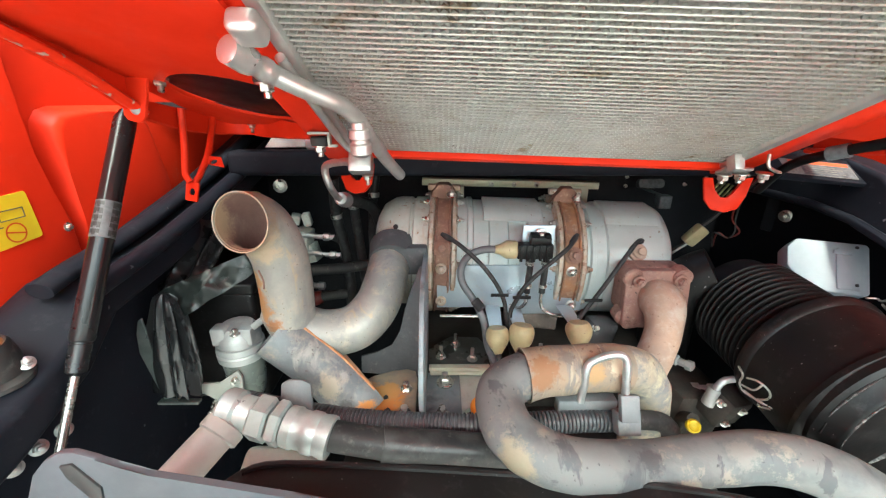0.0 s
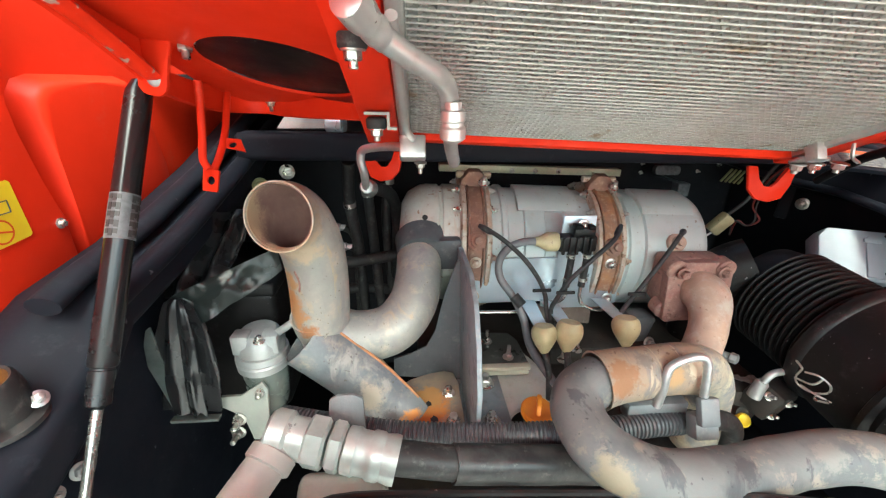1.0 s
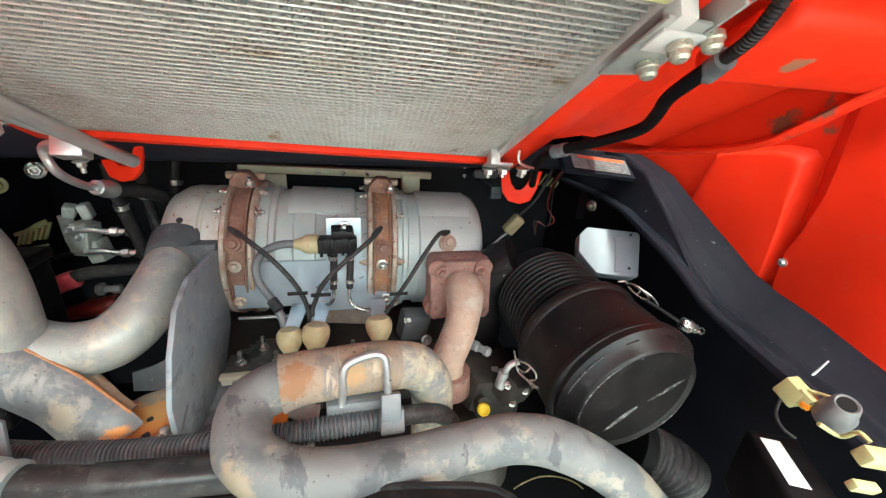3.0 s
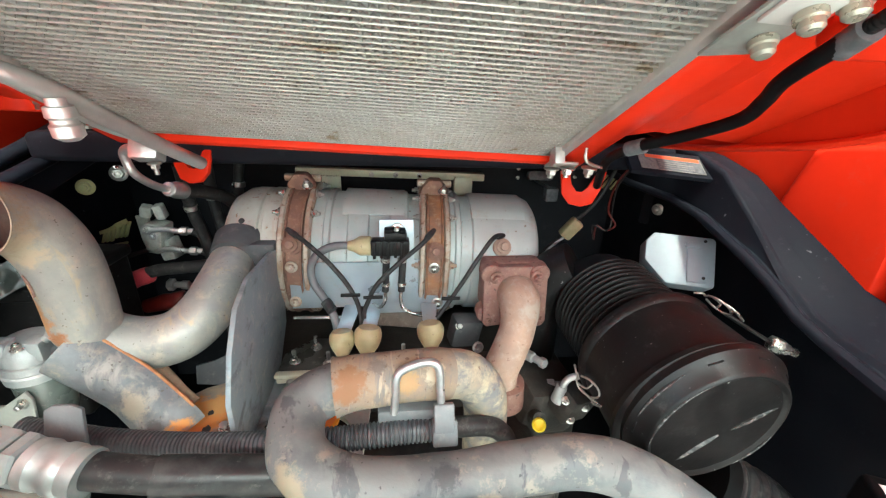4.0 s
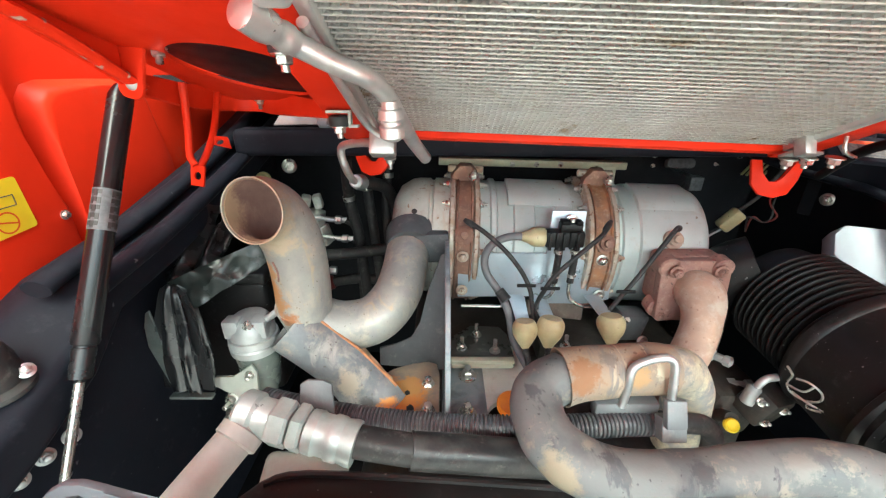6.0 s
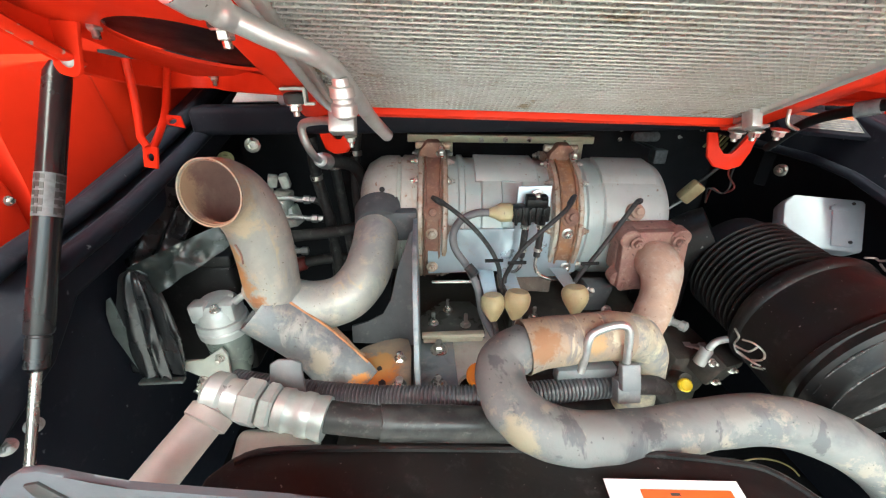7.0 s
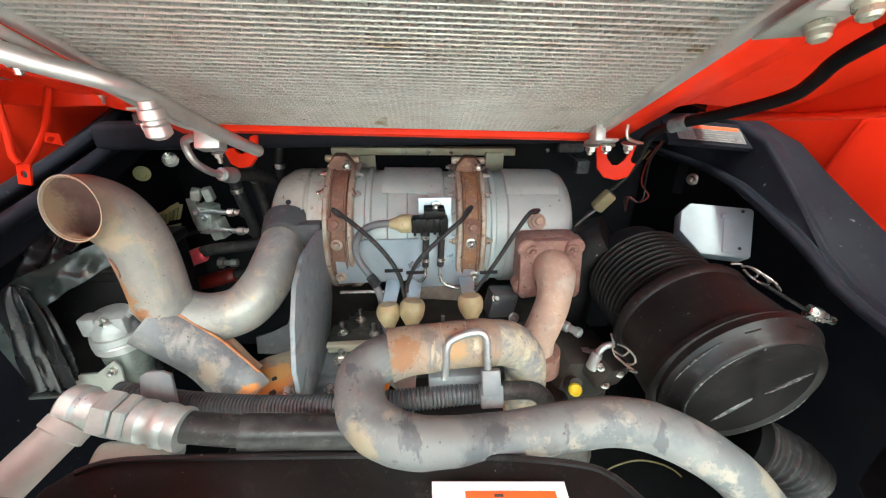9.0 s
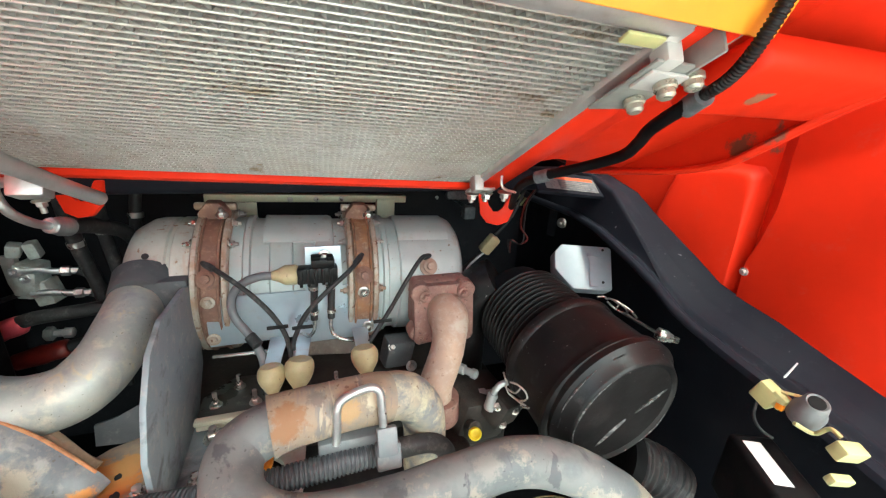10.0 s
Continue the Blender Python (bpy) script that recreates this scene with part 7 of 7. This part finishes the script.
lathe(bm, [(-0.010, 0.019), (0.004, 0.019), (0.010, 0.0165), (0.026, 0.0135), (0.029, 0.011), (0.027, 0.009)], (0.750, 0.240, 1.140), (-0.35, -0.3, 0.85), 28)
part("buffer", bm, saddle_grey, rub)
bm = bmesh.new()
lathe(bm, [(0.0265, 0.009), (0.028, 0.009)], (0.750, 0.240, 1.140), (-0.35, -0.3, 0.85), 20)
part("cap", bm, black_deep, rub)
oil_amber = material("oil_amber", (0.10, 0.045, 0.008), (0.05, 0.025, 0.008), 60.0, 0.35, bump=0.1)
rub2 = thing("rubber_mount", (-0.466, 0.328, 1.19), "grey rubber hood mount with an amber stained top", "rubber mount")
bm = bmesh.new()
lathe(bm, [(-0.012, 0.029), (-0.010, 0.031), (-0.006, 0.030), (-0.002, 0.0235), (0.006, 0.0235), (0.022, 0.022), (0.032, 0.020), (0.035, 0.0175), (0.033, 0.015)], (-0.466, 0.328, 1.196), (0.10, -0.12, 1), 32)
part("buffer", bm, rubber, rub2)
bm = bmesh.new()
lathe(bm, [(0.031, 0.0155), (0.0335, 0.0155)], (-0.466, 0.328, 1.196), (0.10, -0.12, 1), 24)
part("top_disc", bm, oil_amber, rub2, "amber stained top")
bolt(rub2, (-0.442, 0.338, 1.199), (0.6, -0.4, 0.6), 0.009, 0.005, galv)
bolt(rub2, (-0.452, 0.302, 1.199), (0.5, -0.6, 0.6), 0.010, 0.006, galv)
tie = thing("cable_tie", (0.735, 0.262, 1.18), "loose white cable tie end", "cable tie")
bm = bmesh.new()
sheet(bm, [(0, -0.002), (0.026, -0.001), (0.026, 0.001), (0, 0.002)], (0.735, 0.268, 1.176), (0.05, -0.25, 1), (1, 0, 0), 0.0014)
part("strip", bm, white_tie, tie)
conn2 = thing("loose_connector", (0.745, 0.20, 1.12), "cream plastic connector block on a pale strap", "connector")
bm = bmesh.new()
turn_c = basis((0.1, -0.35, 0.93), (0.92, -0.124, -0.373)).to_3x3()
block(bm, (0.721, 0.185, 1.14), (0.034, 0.017, 0.019), turn_c, 0.003)
part("tube", bm, cream, conn2)
bm = bmesh.new()
block(bm, (0.717, 0.18, 1.105), (0.030, 0.010, 0.012), turn_c, 0.002)
part("mate", bm, cream, conn2)
bm = bmesh.new()
sweep(bm, [(0.718, 0.235, 1.136), (0.737, 0.222, 1.127), (0.734, 0.21, 1.146), (0.732, 0.198, 1.145)], 0.0026, 8, 6)
part("lead", bm, cream, conn2)
# small bracket that holds the return hose
hold = thing("hose_saddle", (-0.21, 0.44, 1.03), "dark steel saddle bracket behind the hose fittings", "bracket")
bm = bmesh.new()
sheet(bm, [(-0.024, -0.05), (0.026, -0.05), (0.022, 0.016), (0.010, 0.022), (-0.010, 0.022), (-0.020, 0.016)], (-0.210, 0.440, 1.070), (1, 0, 0), (0, 0.3, 1), 0.006, 0.002)
part("plate", bm, saddle_grey, hold)
cast_arm = thing("hose_bracket", (-0.22, 0.35, 1.0), "tan dusty cast arm below the hydraulic hose", "bracket")
bm = bmesh.new()
block(bm, (-0.205, 0.362, 1.022), (0.10, 0.05, 0.03), Euler((radians(15), radians(5), radians(5))).to_matrix(), 0.012, 3)
part("arm", bm, bracket_grey, cast_arm)

# galvanised bracket behind the hood's left rim
lug = thing("galvanised_bracket", (-0.31, 0.86, 1.36), "bright galvanised hinge bracket on the cross beam", "bracket")
bm = bmesh.new()
sheet(bm, [(-0.065, -0.012), (0.05, -0.010), (0.05, 0.016), (0.0, 0.022), (-0.05, 0.014)], (-0.305, 0.835, 1.384), (1, 0, 0), (0, 0.5, 1), 0.006, 0.001)
part("plate", bm, cast_alu, lug)
bm = bmesh.new()
lathe(bm, [(0, 0.016), (0.002, 0.018), (0.03, 0.018), (0.032, 0.014)], (-0.275, 0.82, 1.385), (1, -0.2, 0), 20)
part("boss", bm, zinc_plate, lug)

# ---- grey frame plate at the rear edge ----
bracket_pale = material("frame_grey", (0.085, 0.092, 0.104), (0.066, 0.072, 0.082), 12.0, 0.5, bump=0.1)
edge = thing("frame_plate", (-0.20, 0.225, 1.05), "pale grey painted steel frame plate with a rounded corner", "frame plate")
bm = bmesh.new()
sheet(bm, [(-0.345, 1.03), (-0.345, 1.150), (-0.332, 1.176), (-0.318, 1.191), (-0.305, 1.199), (-0.292, 1.200), (-0.277, 1.194), (-0.263, 1.184), (-0.240, 1.176), (-0.128, 1.150), (-0.080, 1.138), (-0.080, 1.03)], (0, 0.225, 0), (1, 0, 0), (0, 0, 1), 0.006, 0.0015)
part("plate", bm, bracket_pale, edge)
bm = bmesh.new()
sheet(bm, [(-0.012, 0.018), (-0.002, 0.020), (0.014, -0.006), (0.012, -0.020), (0.002, -0.016), (-0.010, 0.006)], (-0.293, 0.2215, 1.170), (1, 0, 0), (0, 0, 1), 0.003, 0.0005)
part("slot", bm, black_ink, edge, "dark slot through the plate")
# bolts on the lining, left
for p in ((-0.456, 0.357, 1.090), (-0.460, 0.330, 1.091), (-0.464, 0.305, 1.088)):
    wall_bolt(p, 0.011, (0.8, -0.45, 0.3), cast_alu)
# black hoses in the back corner
for k, pts in enumerate(([(-0.255, 0.90, 1.30), (-0.262, 0.93, 1.20), (-0.250, 0.95, 1.08), (-0.245, 0.96, 0.90)], [(-0.215, 0.93, 1.32), (-0.222, 0.95, 1.22), (-0.215, 0.96, 1.10), (-0.205, 0.97, 0.90)], [(-0.165, 0.99, 1.31), (-0.178, 0.99, 1.24), (-0.185, 0.98, 1.12), (-0.17, 0.98, 0.90)])):
    ob = thing("bulkhead_hose", pts[-1], "black rubber hose running down the bulkhead", "hose", "bulkhead hoses")
    bm = bmesh.new()
    sweep(bm, pts, 0.013 - 0.001 * k, 16, 7)
    part("rubber_body", bm, rubber, ob)
    bm = bmesh.new()
    lathe(bm, [(-0.006, 0.0135), (-0.005, 0.0150), (0.005, 0.0150), (0.006, 0.0135)], pts[1], Vector(pts[2]) - Vector(pts[1]), 16)
    part("clamp", bm, zinc, ob)

# fittings between the outlet pipe and the air cleaner
for at, d, r in (((0.432, 0.60, 1.012), (0.5, -0.8, 0.1), 0.010), ((0.470, 0.58, 0.960), (1, -0.2, 0.1), 0.012), ((0.500, 0.585, 0.938), (0.9, -0.3, 0.2), 0.011)):
    ob = thing("pipe_fitting", at, "dull steel hydraulic fitting on a black hose", "fitting", "pipe fittings")
    d = Vector(d).normalized()
    bm = bmesh.new()
    lathe(bm, [(-0.012, r * 0.8), (-0.010, r), (0.006, r), (0.008, r * 0.7), (0.020, r * 0.7), (0.022, r * 0.95), (0.032, r * 0.95), (0.034, r * 0.6)], at, d, 6)
    part("nut", bm, cast_alu, ob)
    bm = bmesh.new()
    sweep(bm, [Vector(at) - d * 0.010, Vector(at) - d * 0.040 + Vector((0, 0.01, -0.012)), Vector(at) - d * 0.055 + Vector((0, 0.03, -0.08))], r * 0.75, 12, 6)
    part("hose_end", bm, rubber, ob)

# dark moulded module under the canister's outlet end
module = thing("sensor_module", (0.33, 0.69, 0.97), "dark blue-grey moulded module under the canister", "sensor")
bm = bmesh.new()
block(bm, (0.325, 0.695, 1.012), (0.060, 0.040, 0.062), Euler((0.1, 0.15, 0.2)).to_matrix(), 0.008)
part("case", bm, collar_paint, module)
bolt(module, (0.350, 0.672, 0.985), (0.1, -0.9, 0.3), 0.014, 0.006, galv)
bolt(module, (0.310, 0.674, 1.035), (0.1, -0.9, 0.3), 0.010, 0.004, zinc)

# thin yellow lead and a pale cast plate below the air hose
bm = bmesh.new()
sweep(bm, [(0.445, 0.4, 0.878), (0.46, 0.4, 0.888), (0.488, 0.4, 0.896), (0.524, 0.4, 0.887), (0.557, 0.4, 0.867), (0.578, 0.4, 0.846)], 0.0013, 8, 6)
lone("thin_lead", bm, material("olive_lead", (0.11, 0.09, 0.03), (0.07, 0.055, 0.02), 30.0, 0.45, bump=0.0), "thin dull yellow lead looping below the air hose", "cable")
bm = bmesh.new()
sheet(bm, [(-0.045, -0.012), (0.050, -0.012), (0.044, 0.006), (0.0, 0.010), (-0.040, 0.002)], (0.305, 0.345, 0.981), (1, 0, -0.02), (0, 0.4, 1), 0.010, 0.003)
lone("cast_plate", bm, bracket_grey, "pale dusty cast plate below the air hose", "bracket")
